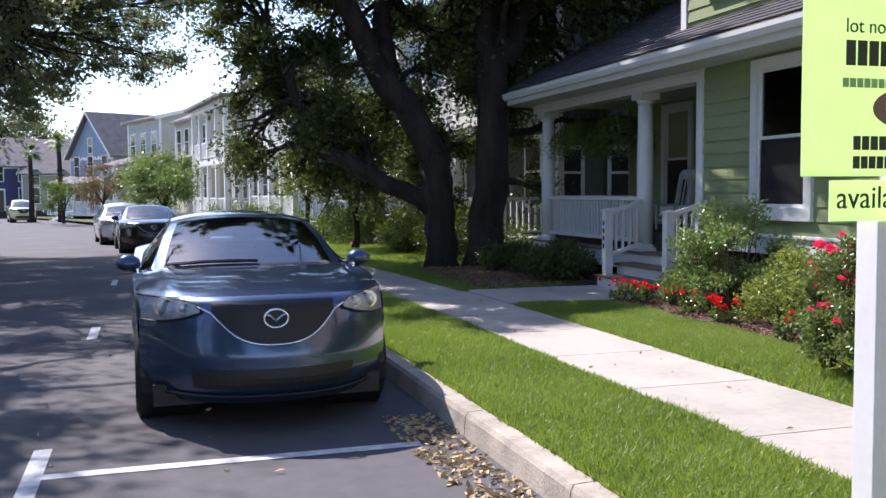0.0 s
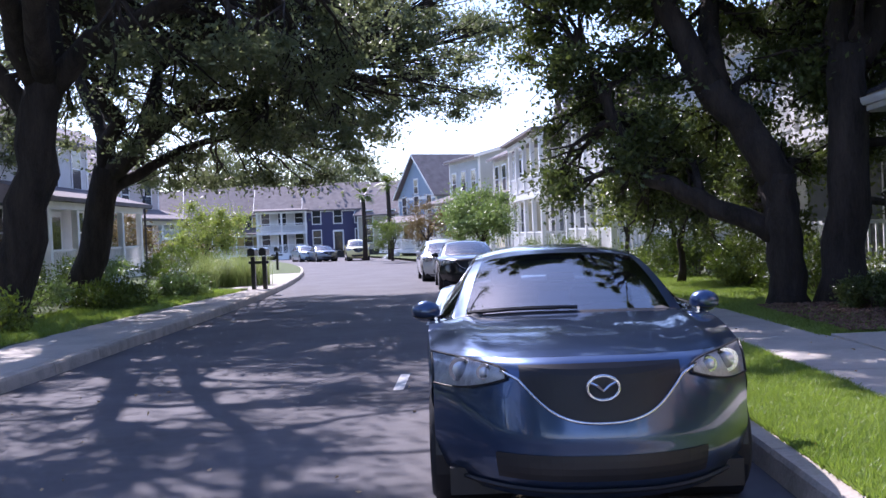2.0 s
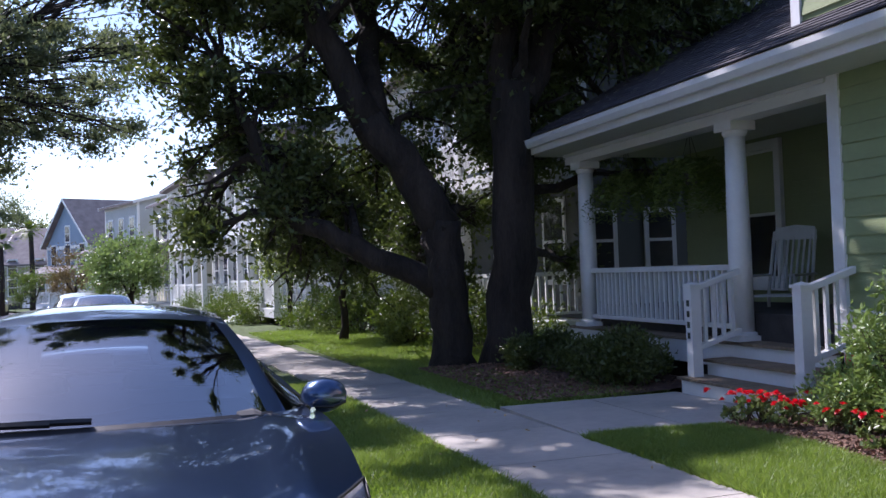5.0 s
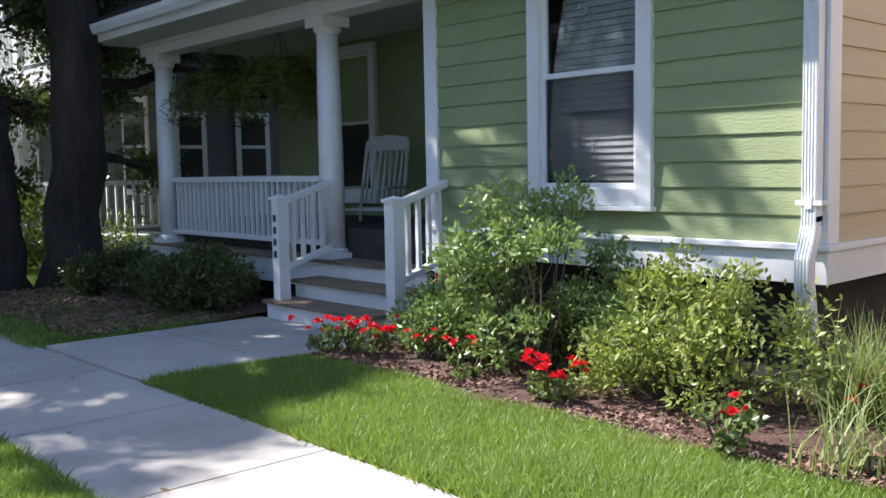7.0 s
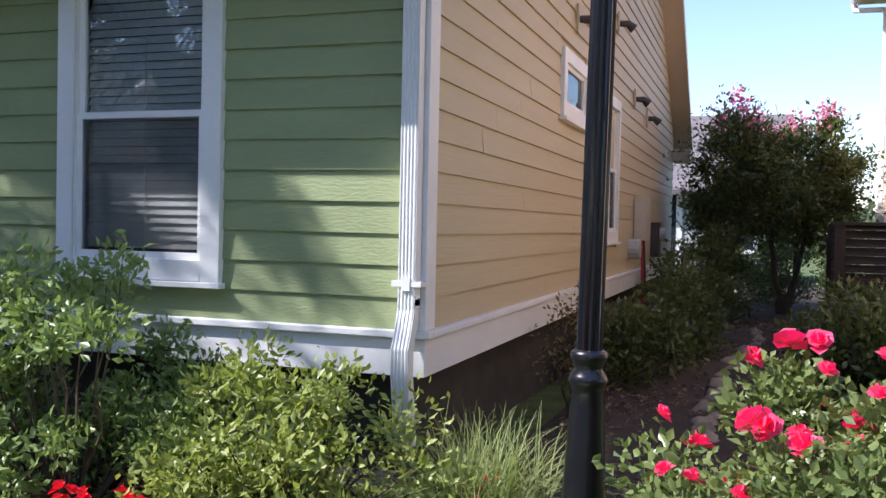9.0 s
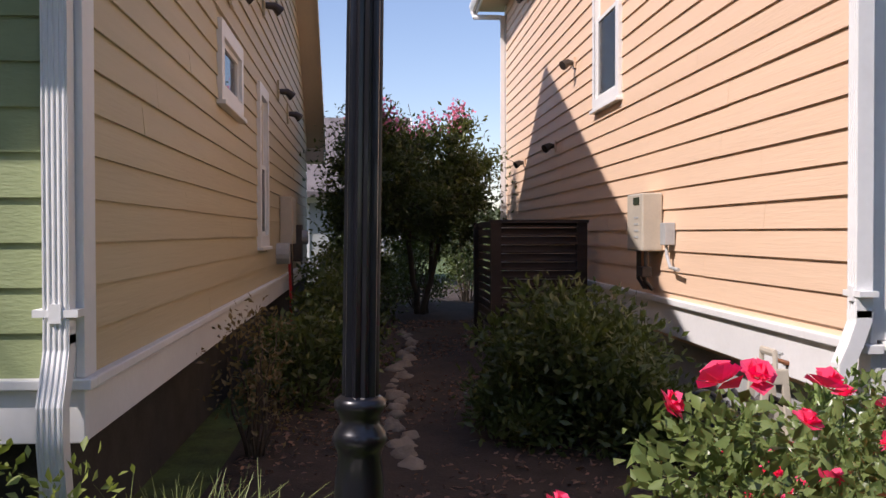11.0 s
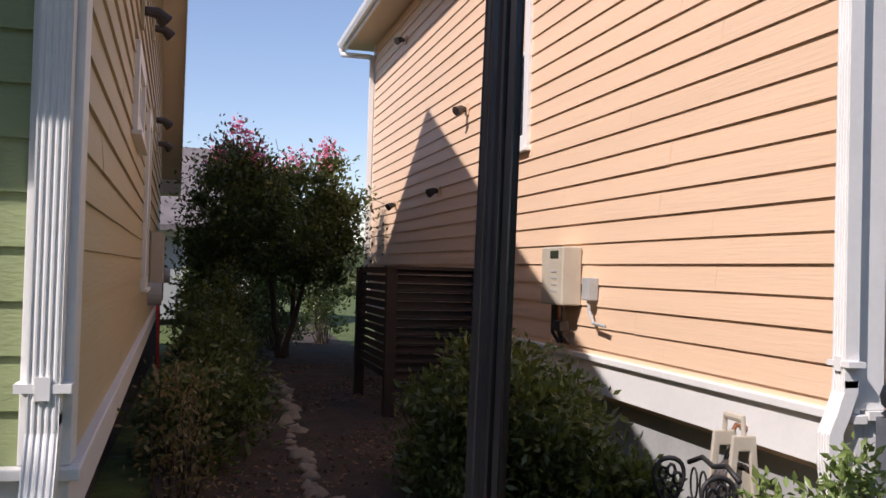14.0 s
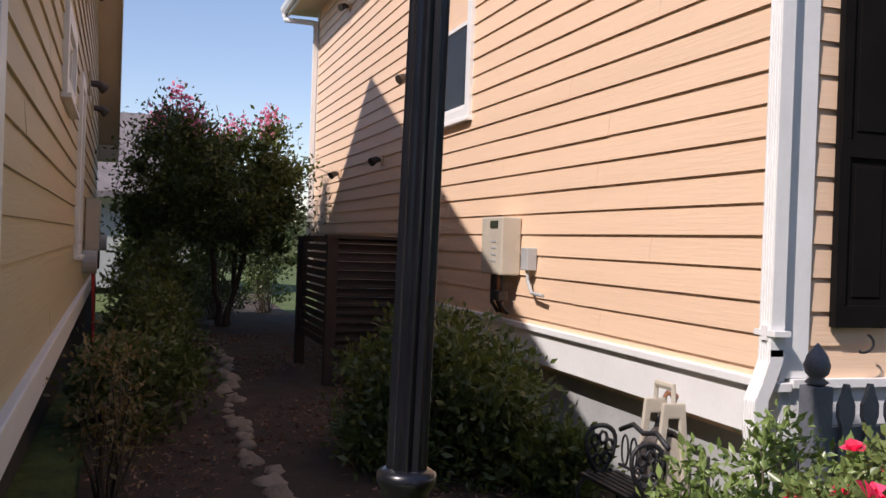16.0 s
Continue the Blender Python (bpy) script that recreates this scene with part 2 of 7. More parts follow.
# ---- building helpers ----
class MB:
    """Collects vertices and faces for one mesh."""

    def __init__(self):
        self.v, self.f = [], []

    def add(self, verts, faces):
        o = len(self.v)
        self.v += [tuple(p) for p in verts]
        self.f += [tuple(o + i for i in f) for f in faces]
        return self

    def box(self, x0, x1, y0, y1, z0, z1):
        return self.add([(x0, y0, z0), (x1, y0, z0), (x1, y1, z0), (x0, y1, z0), (x0, y0, z1), (x1, y0, z1), (x1, y1, z1), (x0, y1, z1)],
                        [(0, 3, 2, 1), (4, 5, 6, 7), (0, 1, 5, 4), (1, 2, 6, 5), (2, 3, 7, 6), (3, 0, 4, 7)])

    def tube(self, path, radii, n=8, caps=True):
        path = [Vector(p) for p in path]
        rows, up = [], None
        for i, p in enumerate(path):
            d = (path[min(i + 1, len(path) - 1)] - path[max(i - 1, 0)]).normalized()
            a = d.cross(Vector((0, 0, 1)) if abs(d.z) < 0.95 else Vector((1, 0, 0))) if up is None else (up - d * up.dot(d))
            a.normalize()
            up = a
            b = d.cross(a)
            r = radii[i] if isinstance(radii, (list, tuple)) else radii
            rows.append([p + (a * math.cos(2 * math.pi * k / n) + b * math.sin(2 * math.pi * k / n)) * r for k in range(n)])
        faces = [(i * n + k, i * n + (k + 1) % n, (i + 1) * n + (k + 1) % n, (i + 1) * n + k) for i in range(len(path) - 1) for k in range(n)]
        if caps:
            faces += [tuple(range(n))[::-1], tuple((len(path) - 1) * n + k for k in range(n))]
        return self.add([v for r in rows for v in r], faces)

    def lathe(self, prof, c=(0, 0, 0), n=20, flute=0.0, flutes=0):
        vs = []
        for r, z in prof:
            for k in range(n):
                a = 2 * math.pi * k / n
                rr = r * (1 - flute * (0.5 + 0.5 * math.cos(a * flutes))) if flutes else r
                vs.append((c[0] + rr * math.cos(a), c[1] + rr * math.sin(a), c[2] + z))
        m = len(prof)
        fs = [(i * n + k, i * n + (k + 1) % n, (i + 1) * n + (k + 1) % n, (i + 1) * n + k) for i in range(m - 1) for k in range(n)]
        fs += [tuple(range(n))[::-1], tuple((m - 1) * n + k for k in range(n))]
        return self.add(vs, fs)

    def prism(self, poly, axis, a, b):
        """A closed outline of 2D points pushed along an axis from a to b (x: yz outline, y: xz, z: xy)."""
        put = {"x": lambda p, t: (t, p[0], p[1]), "y": lambda p, t: (p[0], t, p[1]), "z": lambda p, t: (p[0], p[1], t)}[axis]
        n = len(poly)
        return self.add([put(p, a) for p in poly] + [put(p, b) for p in poly],
                        [tuple(range(n)), tuple(range(2 * n - 1, n - 1, -1))] + [(i, n + i, n + (i + 1) % n, (i + 1) % n) for i in range(n)])

    def grid(self, rows):
        n, m = len(rows), len(rows[0])
        return self.add([p for r in rows for p in r], [(i * m + j, i * m + j + 1, (i + 1) * m + j + 1, (i + 1) * m + j) for i in range(n - 1) for j in range(m - 1)])

    def blob(self, c, r, seed=0, rough=0.2, n=10, m=7):
        vs, fs = [], []
        for i in range(m + 1):
            for k in range(n):
                a, b = 2 * math.pi * k / n, math.pi * i / m
                d = Vector((math.cos(a) * math.sin(b), math.sin(a) * math.sin(b), math.cos(b)))
                q = 1 + rough * noise.noise(d * 1.7 + Vector((seed * 3.1, seed, 0)))
                vs.append((c[0] + d.x * r[0] * q, c[1] + d.y * r[1] * q, c[2] + d.z * r[2] * q))
        fs = [(i * n + k, (i + 1) * n + k, (i + 1) * n + (k + 1) % n, i * n + (k + 1) % n) for i in range(m) for k in range(n)]
        return self.add(vs, fs)

    def mesh(self, name, material, smooth=False):
        me = bpy.data.meshes.new(name)
        me.from_pydata(self.v, [], self.f)
        me.materials.append(material)
        if smooth:
            me.polygons.foreach_set("use_smooth", [True] * len(me.polygons))
        bm = bmesh.new()
        bm.from_mesh(me)
        bmesh.ops.remove_doubles(bm, verts=bm.verts, dist=1e-5)
        bmesh.ops.recalc_face_normals(bm, faces=bm.faces)
        bm.to_mesh(me)
        bm.free()
        return me


def bevelled(ob, width, segments=2):
    md = ob.modifiers.new("edge", "BEVEL")
    md.width, md.segments, md.limit_method = width, segments, "ANGLE"
    return ob


def part(name, mb, material, parent=None, label="", smooth=False, bevel=0.0):
    ob = new(name, mb.mesh(name, material, smooth))
    ob.parent = parent
    if label:
        ob["label"] = label
    if bevel:
        bevelled(ob, bevel)
    return ob


def thing(name, label, category, group="", kind="", at=(0, 0, 0)):
    ob = new(name)
    ob.empty_display_size = 0.1
    ob.location = at
    return tagged(ob, label, category, group, kind)


def solid(name, mb, material, label, category, group="", kind="", smooth=False, bevel=0.0):
    return tagged(part(name, mb, material, None, "", smooth, bevel), label, category, group, kind)


def leaf_mesh(name, centres, normals_out, size, material, rng, fold=0.25, aspect=0.5, spread=0.9):
    """Many small folded leaves (two triangles pairs each) at the given centres."""
    n = len(centres)
    c = np.asarray(centres, dtype=float)
    d = np.asarray(normals_out, dtype=float) + rng.normal(0, spread, (n, 3))
    d /= np.linalg.norm(d, axis=1, keepdims=True) + 1e-9
    s = rng.normal(0, 1, (n, 3))
    s -= d * np.sum(s * d, axis=1, keepdims=True)
    s /= np.linalg.norm(s, axis=1, keepdims=True) + 1e-9
    u = np.cross(d, s)
    L = size * rng.uniform(0.6, 1.25, (n, 1))
    W = L * aspect
    v = np.stack([c - d * L * 0.5, c + s * W * 0.5 + u * W * fold, c + d * L * 0.5, c - s * W * 0.5 + u * W * fold], axis=1).reshape(-1, 3)
    idx = np.arange(n)[:, None] * 4
    f = np.concatenate([idx + [0, 1, 2], idx + [0, 2, 3]], axis=1).reshape(-1, 3)
    me = bpy.data.meshes.new(name)
    me.vertices.add(len(v))
    me.vertices.foreach_set("co", v.astype(np.float32).ravel())
    me.loops.add(f.size)
    me.loops.foreach_set("vertex_index", f.astype(np.int32).ravel())
    me.polygons.add(len(f))
    me.polygons.foreach_set("loop_start", np.arange(0, f.size, 3, dtype=np.int32))
    me.update(calc_edges=True)
    me.materials.append(material)
    return me


def leaf_part(name, centres, outs, size, material, parent, rng, label="", **k):
    ob = new(name, leaf_mesh(name, centres, outs, size, material, rng, **k))
    ob.parent = parent
    if label:
        ob["label"] = label
    return ob


def clump_points(rng, clumps, per, shell=0.55):
    """Points in soft ellipsoid clumps (cx, cy, cz, rx, ry, rz), denser towards the shell."""
    pts, outs = [], []
    for cx, cy, cz, rx, ry, rz in clumps:
        d = rng.normal(0, 1, (per, 3))
        d /= np.linalg.norm(d, axis=1, keepdims=True)
        r = np.minimum(np.abs(rng.normal(0, 0.6, (per, 1))), 1.25) if shell <= 0 else (shell + (1 - shell) * rng.uniform(0, 1, (per, 1)) ** 0.6) * (1 + 0.12 * rng.normal(0, 1, (per, 1)))
        pts.append(np.array([cx, cy, cz]) + d * r * np.array([rx, ry, rz]))
        outs.append(d + np.array([0, 0, 0.3]))
    return np.concatenate(pts), np.concatenate(outs)


def fall(y):
    """The street's gentle fall away from the first eye."""
    return -0.010 * max(0.0, y - 10.0)

# ---- ground, road, pavement ----
def road_left(y):
    return -4.1 - 0.045 * max(0.0, y - 12) - 0.0022 * max(0.0, y - 20) ** 2


def road_right(y):
    return 2.44 - 0.045 * max(0.0, y - 14) - 0.0016 * max(0.0, y - 22) ** 2


YS = [-40, -20, -10, -5, 0, 4, 7, 10, 13, 16, 19, 22, 25, 28, 31, 34, 37, 40, 44, 48, 52, 56, 60, 65, 70, 75, 80, 85, 90, 95, 100, 105, 110]


def strip(xa, xb, za, zb=None, ys=YS, n=1):
    zb = za if zb is None else zb
    return MB().grid([[(xa(y) + (xb(y) - xa(y)) * k / n, y, fall(y) + za + (zb - za) * k / n) for k in range(n + 1)] for y in ys])


solid("ground", MB().grid([[(x, y, fall(min(y, 110)) - 0.08) for x in (-900, -120, -40, 0, 40, 120, 900)] for y in [-300] + YS + [200, 500, 1800]]),
      M_LAWN, "flat grassy ground reaching the horizon", "ground", kind="structure")
solid("road", strip(lambda y: road_left(y) - 0.02, lambda y: road_right(y) + 0.02, 0.0, n=4), M_ASPHALT,
      "grey worn asphalt street with dappled tree shade", "road", kind="structure")
solid("lawn", strip(lambda y: road_right(y) + 0.14, lambda y: 60.0, 0.15), M_LAWN, "mown green lawn beside the street", "lawn", kind="structure")
solid("lawn_far_side", strip(lambda y: -70.0, lambda y: road_left(y) - 0.14, 0.15), M_LAWN, "shaded lawn and planting ground beyond the far kerb", "lawn", kind="structure")

for a, b, c, d in ((0.07, 2.15, 5.87, 5.97), (-0.03, 0.07, 5.2, 6.5), (0.0, 0.1, 10.9, 11.95), (0.0, 0.1, 17.6, 18.8)):
    solid("road_marking", MB().grid([[(a, c, 0.004 + fall(c)), (b, c, 0.004 + fall(c))], [(a, d, 0.004 + fall(d)), (b, d, 0.004 + fall(d))]]),
          M_LINE, "worn white painted parking line on asphalt", "road marking", kind="structure")


def kerb_run(name, edge, side, y0, y1, label, step=1.5):
    """A kerb of cast lengths; side +1 lies to the right of the edge."""
    top = thing(name, label, "kerb", kind="structure")
    y = y0
    while y < y1:
        e = min(y + step - 0.012, y1)
        mb = MB()
        xa, xb = edge(y), edge(e)
        w = 0.15 * side
        prof = [(0.0, -0.05), (0.015 * side, 0.12), (0.03 * side, 0.15), (w, 0.155), (w, -0.05)]
        mb.add([(xa + p, y, q + fall(y)) for p, q in prof] + [(xb + p, e, q + fall(e)) for p, q in prof],
               [(0, 1, 2, 3, 4), (9, 8, 7, 6, 5)] + [(i, i + 5, (i + 1) % 5 + 5, (i + 1) % 5) for i in range(5)])
        part("kerb_stone", mb, M_KERB, top)
        y += step
    return top


kerb_run("kerb_right", road_right, 1, -6.0, 60, "pale concrete kerb along the grass verge")
kerb_run("kerb_left", road_left, -1, 4.0, 60, "shaded concrete kerb along the far pavement")


def slabs(name, x0, x1, y0, y1, step, label, z=0.17, follow=None):
    top = thing(name, label, "pavement", kind="structure")
    y = y0
    while y < y1 - 0.1:
        e = min(y + step, y1)
        o = (follow(y) - follow(0)) if follow else 0.0
        g = 0.006
        zt, zt2 = z + fall(y), z + fall(e)
        mb = MB().add([(x0 + o, y + g, zt - 0.1), (x1 + o, y + g, zt - 0.1), (x1 + o, e - g, zt2 - 0.1), (x0 + o, e - g, zt2 - 0.1),
                       (x0 + o, y + g, zt), (x1 + o, y + g, zt), (x1 + o, e - g, zt2), (x0 + o, e - g, zt2)],
                      [(0, 3, 2, 1), (4, 5, 6, 7), (0, 1, 5, 4), (1, 2, 6, 5), (2, 3, 7, 6), (3, 0, 4, 7)])
        part("paving_slab", mb, M_CONC, top)
        y += step
    return top


slabs("pavement", 3.66, 4.69, -2.92, 62, 1.3, "pale jointed concrete pavement between lawns", follow=road_right)
slabs("pavement_far_side", -5.65, -4.26, 4.5, 45, 1.5, "shaded jointed concrete pavement beyond the street", z=0.158, follow=road_left)
front_walk = thing("front_walk", "concrete path from pavement to porch steps", "path", kind="structure")
for a, b in ((4.70, 5.6), (5.612, 6.56)):
    part("paving_slab", MB().box(a, b, 10.75, 12.5, 0.05, 0.172), M_CONC, front_walk)

solid("mulch_bed", MB().grid([[(5.75 + 0.28 * math.sin(y * 1.3) * 0.6 + k * 0.22 + (0.35 if y < 7.6 else 0) * (k < 1), y, 0.168 + 0.03 * math.sin(k * 0.45) + 0.01 * math.sin(y * 5 + k)) for k in range(8)] for y in [5.9 + 0.2 * j for j in range(25)]]),
      M_MULCH, "dark bark mulch flower bed before the green house", "flower bed", kind="structure")
solid("mulch_bed_porch", MB().grid([[(5.75 + k * 0.13 + 0.12 * math.sin(y * 2.1) * (1 - k / 11), y, 0.135 + 0.055 * math.sin(min(k, 6) / 6 * 1.57) + 0.006 * math.sin(y * 5 + k)) for k in range(12)] for y in [12.6 + 0.25 * j for j in range(16)]]),
      M_MULCH, "shaded bark mulch bed before the porch", "flower bed", kind="structure")
solid("side_yard_ground", MB().grid([[(x, y, 0.176 + 0.015 * math.sin(x * 2.1 + y * 3)) for x in [7.0 + 0.5 * j for j in range(50)]] for y in [4.55 + 0.3 * k for k in range(11)]]),
      M_DIRT, "shady bare earth side yard between the houses", "ground", kind="structure")

# ---- walls, boards, windows ----
LAP = 0.1545


def cut(a0, a1, z, holes):
    """The stretches of one course left over by the openings."""
    out = [(a0, a1)]
    for b0, b1, c0, c1 in holes:
        if z + LAP * 0.6 > c0 and z + LAP * 0.4 < c1:
            out = [q for p0, p1 in out for q in ((p0, min(p1, b0)), (max(p0, b1), p1)) if q[1] - q[0] > 0.02]
    return out


def siding(parent, material, a0, a1, z0, z1, holes=(), rake=None, seed=1, length=3.66):
    """Lapped boards on the local plane y=0 that faces -y."""
    rng = random.Random(seed)
    z, course = z0, 0
    while z < z1 - 0.02:
        lo, hi = (a0, a1) if rake is None else rake(z + LAP)
        top = min(z + LAP + 0.012, z1)
        for p0, p1 in cut(max(a0, lo), min(a1, hi), z, holes):
            x = p0
            first = rng.uniform(0.8, length)
            while x < p1 - 0.01:
                e = min(x + first, p1)
                if p1 - e < 0.35:
                    e = p1
                t = 0.021 + rng.uniform(-0.0015, 0.0015)
                sag = rng.uniform(-0.0015, 0.0015)
                g = 0.0012
                part("siding_board", MB().add([(x + g, -t, z + sag), (e - g, -t, z - sag), (e - g, 0.004, z), (x + g, 0.004, z),
                                               (x + g, -0.006, top), (e - g, -0.006, top), (e - g, 0.004, top), (x + g, 0.004, top)],
                                              [(0, 3, 2, 1), (4, 5, 6, 7), (0, 1, 5, 4), (1, 2, 6, 5), (2, 3, 7, 6), (3, 0, 4, 7)]), material, parent)
                x, first = e, length
        z += LAP
        course += 1


def window_unit(name, m, w, h, label, trim=0.11, blinds=True, screen=True, muntin=False, sill=True, mid=0.5, kind="structure", hung=True):
    """A hung window about the local plane y=0, which faces -y; the origin is the middle of its foot."""
    top = thing(name, label, "window", kind=kind)
    top.matrix_world = m
    a = w / 2
    fr = MB()
    for x0, x1, z0, z1 in ((-a, -a + trim, 0, h), (a - trim, a, 0, h), (-a + trim, a - trim, h - trim, h), (-a + trim, a - trim, 0, trim)):
        fr.box(x0, x1, -0.04, 0.02, z0, z1)
    part("window_frame", fr, M_TRIM, top, "white painted casing", bevel=0.004)
    if sill:
        part("window_sill", MB().box(-a - 0.02, a + 0.02, -0.065, 0.0, -0.03, 0.0), M_TRIM, top, bevel=0.004)
    g0, g1, zb, zt = -a + trim, a - trim, trim, h - trim
    zm = zb + (zt - zb) * mid
    s = 0.035
    spans = ((zb, zm + 0.02, 0.0), (zm - 0.02, zt, 0.018)) if hung else ((zb, zt, 0.0),)
    for z0, z1, y in spans:
        sash = MB()
        for x0, x1, c0, c1 in ((g0, g0 + s, z0, z1), (g1 - s, g1, z0, z1), (g0 + s, g1 - s, z0, z0 + s), (g0 + s, g1 - s, z1 - s, z1)):
            sash.box(x0, x1, y - 0.012, y + 0.016, c0, c1)
        if muntin:
            sash.box(-0.008, 0.008, y - 0.008, y + 0.012, z0, z1)
        sp = part("sash", sash, M_TRIM, top)
        part("pane", MB().box(g0 + s, g1 - s, y + 0.004, y + 0.007, z0 + s, z1 - s), M_PANE, sp).visible_shadow = False
    if screen:
        part("insect_screen", MB().grid([[(g0 + s, -0.006, zb + s), (g1 - s, -0.006, zb + s)], [(g0 + s, -0.006, zm), (g1 - s, -0.006, zm)]]), M_MESHSCREEN, top)
    if blinds:
        bl = MB()
        z = zb + 0.05
        while z < zt - 0.03:
            bl.add([(g0 + 0.03, 0.045, z), (g1 - 0.03, 0.045, z), (g1 - 0.03, 0.062, z + 0.045), (g0 + 0.03, 0.062, z + 0.045)], [(0, 1, 2, 3)])
            z += 0.046
        bl.box(-0.004, 0.004, 0.04, 0.043, zb, zt)
        part("blind", bl, M_BLIND, top, "white horizontal slat blind")
    # shallow box behind the glass, coloured black for the unlit interior
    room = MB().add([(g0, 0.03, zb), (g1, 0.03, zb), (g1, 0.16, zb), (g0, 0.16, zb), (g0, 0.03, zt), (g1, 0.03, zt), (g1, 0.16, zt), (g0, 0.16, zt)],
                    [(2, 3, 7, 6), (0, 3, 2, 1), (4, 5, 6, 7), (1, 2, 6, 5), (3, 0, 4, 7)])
    part("unlit_room_box", room, M_ROOMDARK, top)
    return top


def _screen_material():
    m = bpy.data.materials.new("fine_insect_mesh")
    m.use_nodes = True
    nt, nd = m.node_tree, m.node_tree.nodes
    tr, mx = nd.new("ShaderNodeBsdfTransparent"), nd.new("ShaderNodeMixShader")
    nd["Principled BSDF"].inputs["Base Color"].default_value = (0.05, 0.052, 0.055, 1)
    mx.inputs[0].default_value = 0.62
    nt.links.new(nd["Principled BSDF"].outputs[0], mx.inputs[1])
    nt.links.new(tr.outputs[0], mx.inputs[2])
    nt.links.new(mx.outputs[0], nd["Material Output"].inputs[0])
    return m


M_MESHSCREEN = _screen_material()

# ---- the green house ----
EAVE_X, EAVE_Z, RIDGE_X, RIDGE_Z, REAR_X, REAR_Z = 6.72, 3.22, 14.49, 7.37, 20.6, 2.97
FX, SY = 7.24, 7.69          # front face, side face
S_FRONT, S_REAR = (RIDGE_Z - EAVE_Z) / (RIDGE_X - EAVE_X), (RIDGE_Z - REAR_Z) / (REAR_X - RIDGE_X)


def roof_front(x):
    return EAVE_Z + S_FRONT * (x - EAVE_X)


wall_front = solid("wall_front_core", MB().box(FX + 0.004, FX + 0.02, SY + 0.02, 8.88, 0.9, 3.05).box(FX + 0.004, FX + 0.02, 9.77, 10.88, 0.9, 3.05)
                   .box(FX + 0.004, FX + 0.02, 8.88, 9.77, 0.9, 1.26).box(FX + 0.004, FX + 0.02, 8.88, 9.77, 2.85, 3.05)
                   .box(FX + 0.02, FX + 0.16, SY + 0.02, 8.88, 0.9, 3.05).box(FX + 0.02, FX + 0.16, 9.77, 10.88, 0.9, 3.05), M_GREEN,
                   "green lap-sided front wall of the small house", "wall", kind="structure")
frame_front = thing("wall_front", "green painted lap siding, dappled with sun", "wall", kind="structure")
frame_front.matrix_world = pose(FX, SY, 0, 0, 0, -90)
# local x runs towards the first eye, so world y = SY - x
siding(frame_front, M_GREEN, -(10.86 - SY), -0.1, 0.995, 3.05, holes=[(-(9.845 - SY), -(8.80 - SY), 1.19, 2.95)], seed=3)
window_unit("window_1", pose(FX - 0.012, 9.323, 1.18, 0, 0, -90), 1.05, 1.76, "white double-hung window with half-drawn blinds", trim=0.115, muntin=False)

GABLE = pose(FX, SY, 0, 0, 0, 1.1) @ Matrix.Translation((-FX, -SY, 0))  # the side wall stands a little off square
gable = [(FX + 0.02, 0.9), (20.2, 0.9), (20.2, RIDGE_Z - S_REAR * (20.2 - RIDGE_X) - 0.12), (RIDGE_X, RIDGE_Z - 0.12), (FX + 0.02, roof_front(FX) - 0.12)]
solid("wall_side_core", MB().prism(gable, "y", SY + 0.004, SY + 0.15), M_TAN, "tan lap-sided gable wall", "wall", kind="structure").matrix_world = GABLE
wall_side = thing("wall_side", "tan painted lap siding on the gable wall, in shade", "wall", kind="structure")
wall_side.matrix_world = GABLE @ pose(FX, SY, 0)
SQ, TALL = (10.30, 11.42, 2.38, 2.93), (12.62, 13.42, 1.36, 2.88)
siding(wall_side, M_TAN, 0.1, 20.2 - FX, 0.995, RIDGE_Z - 0.2,
       holes=[(SQ[0] - FX, SQ[1] - FX, SQ[2], SQ[3]), (TALL[0] - FX, TALL[1] - FX, TALL[2], TALL[3])],
       rake=lambda z: ((z + 0.1 - EAVE_Z) / S_FRONT + EAVE_X - FX if z > 3.0 else -9, RIDGE_X + (RIDGE_Z - z - 0.1) / S_REAR - FX), seed=5)
window_unit("window_2", GABLE @ pose((SQ[0] + SQ[1]) / 2, SY - 0.008, SQ[2], 0, 0, 0), SQ[1] - SQ[0], SQ[3] - SQ[2], "small square white-framed window on the tan wall", blinds=False, screen=False, hung=False)
window_unit("window_3", GABLE @ pose((TALL[0] + TALL[1]) / 2, SY - 0.008, TALL[2], 0, 0, 0), TALL[1] - TALL[0], TALL[3] - TALL[2], "narrow white-framed hung window on the tan wall", blinds=False)

# skirt band, its cap, the corner boards
solid("trim_skirt_front", MB().box(FX - 0.03, FX + 0.02, SY - 0.03, 10.95, 0.77, 0.953), M_TRIM, "white skirt board below the siding", "trim", kind="structure", bevel=0.004)
solid("trim_skirt_side", MB().box(FX + 0.022, 20.2, SY - 0.028, SY + 0.02, 0.77, 0.953), M_TRIM, "white skirt board below the tan siding", "trim", kind="structure", bevel=0.004).matrix_world = GABLE
solid("trim_skirt_cap_front", MB().box(FX - 0.06, FX + 0.02, SY - 0.06, 10.93, 0.956, 0.994), M_TRIM, "white drip cap over the skirt board", "trim", kind="structure", bevel=0.006)
solid("trim_skirt_cap_side", MB().box(FX + 0.024, 20.2, SY - 0.058, SY + 0.02, 0.956, 0.994), M_TRIM, "white drip cap along the side wall", "trim", kind="structure", bevel=0.006).matrix_world = GABLE
solid("trim_corner_front", MB().box(FX - 0.032, FX + 0.01, SY + 0.0, SY + 0.11, 0.996, 3.0), M_TRIM, "white corner board on the front", "trim", kind="structure", bevel=0.003)
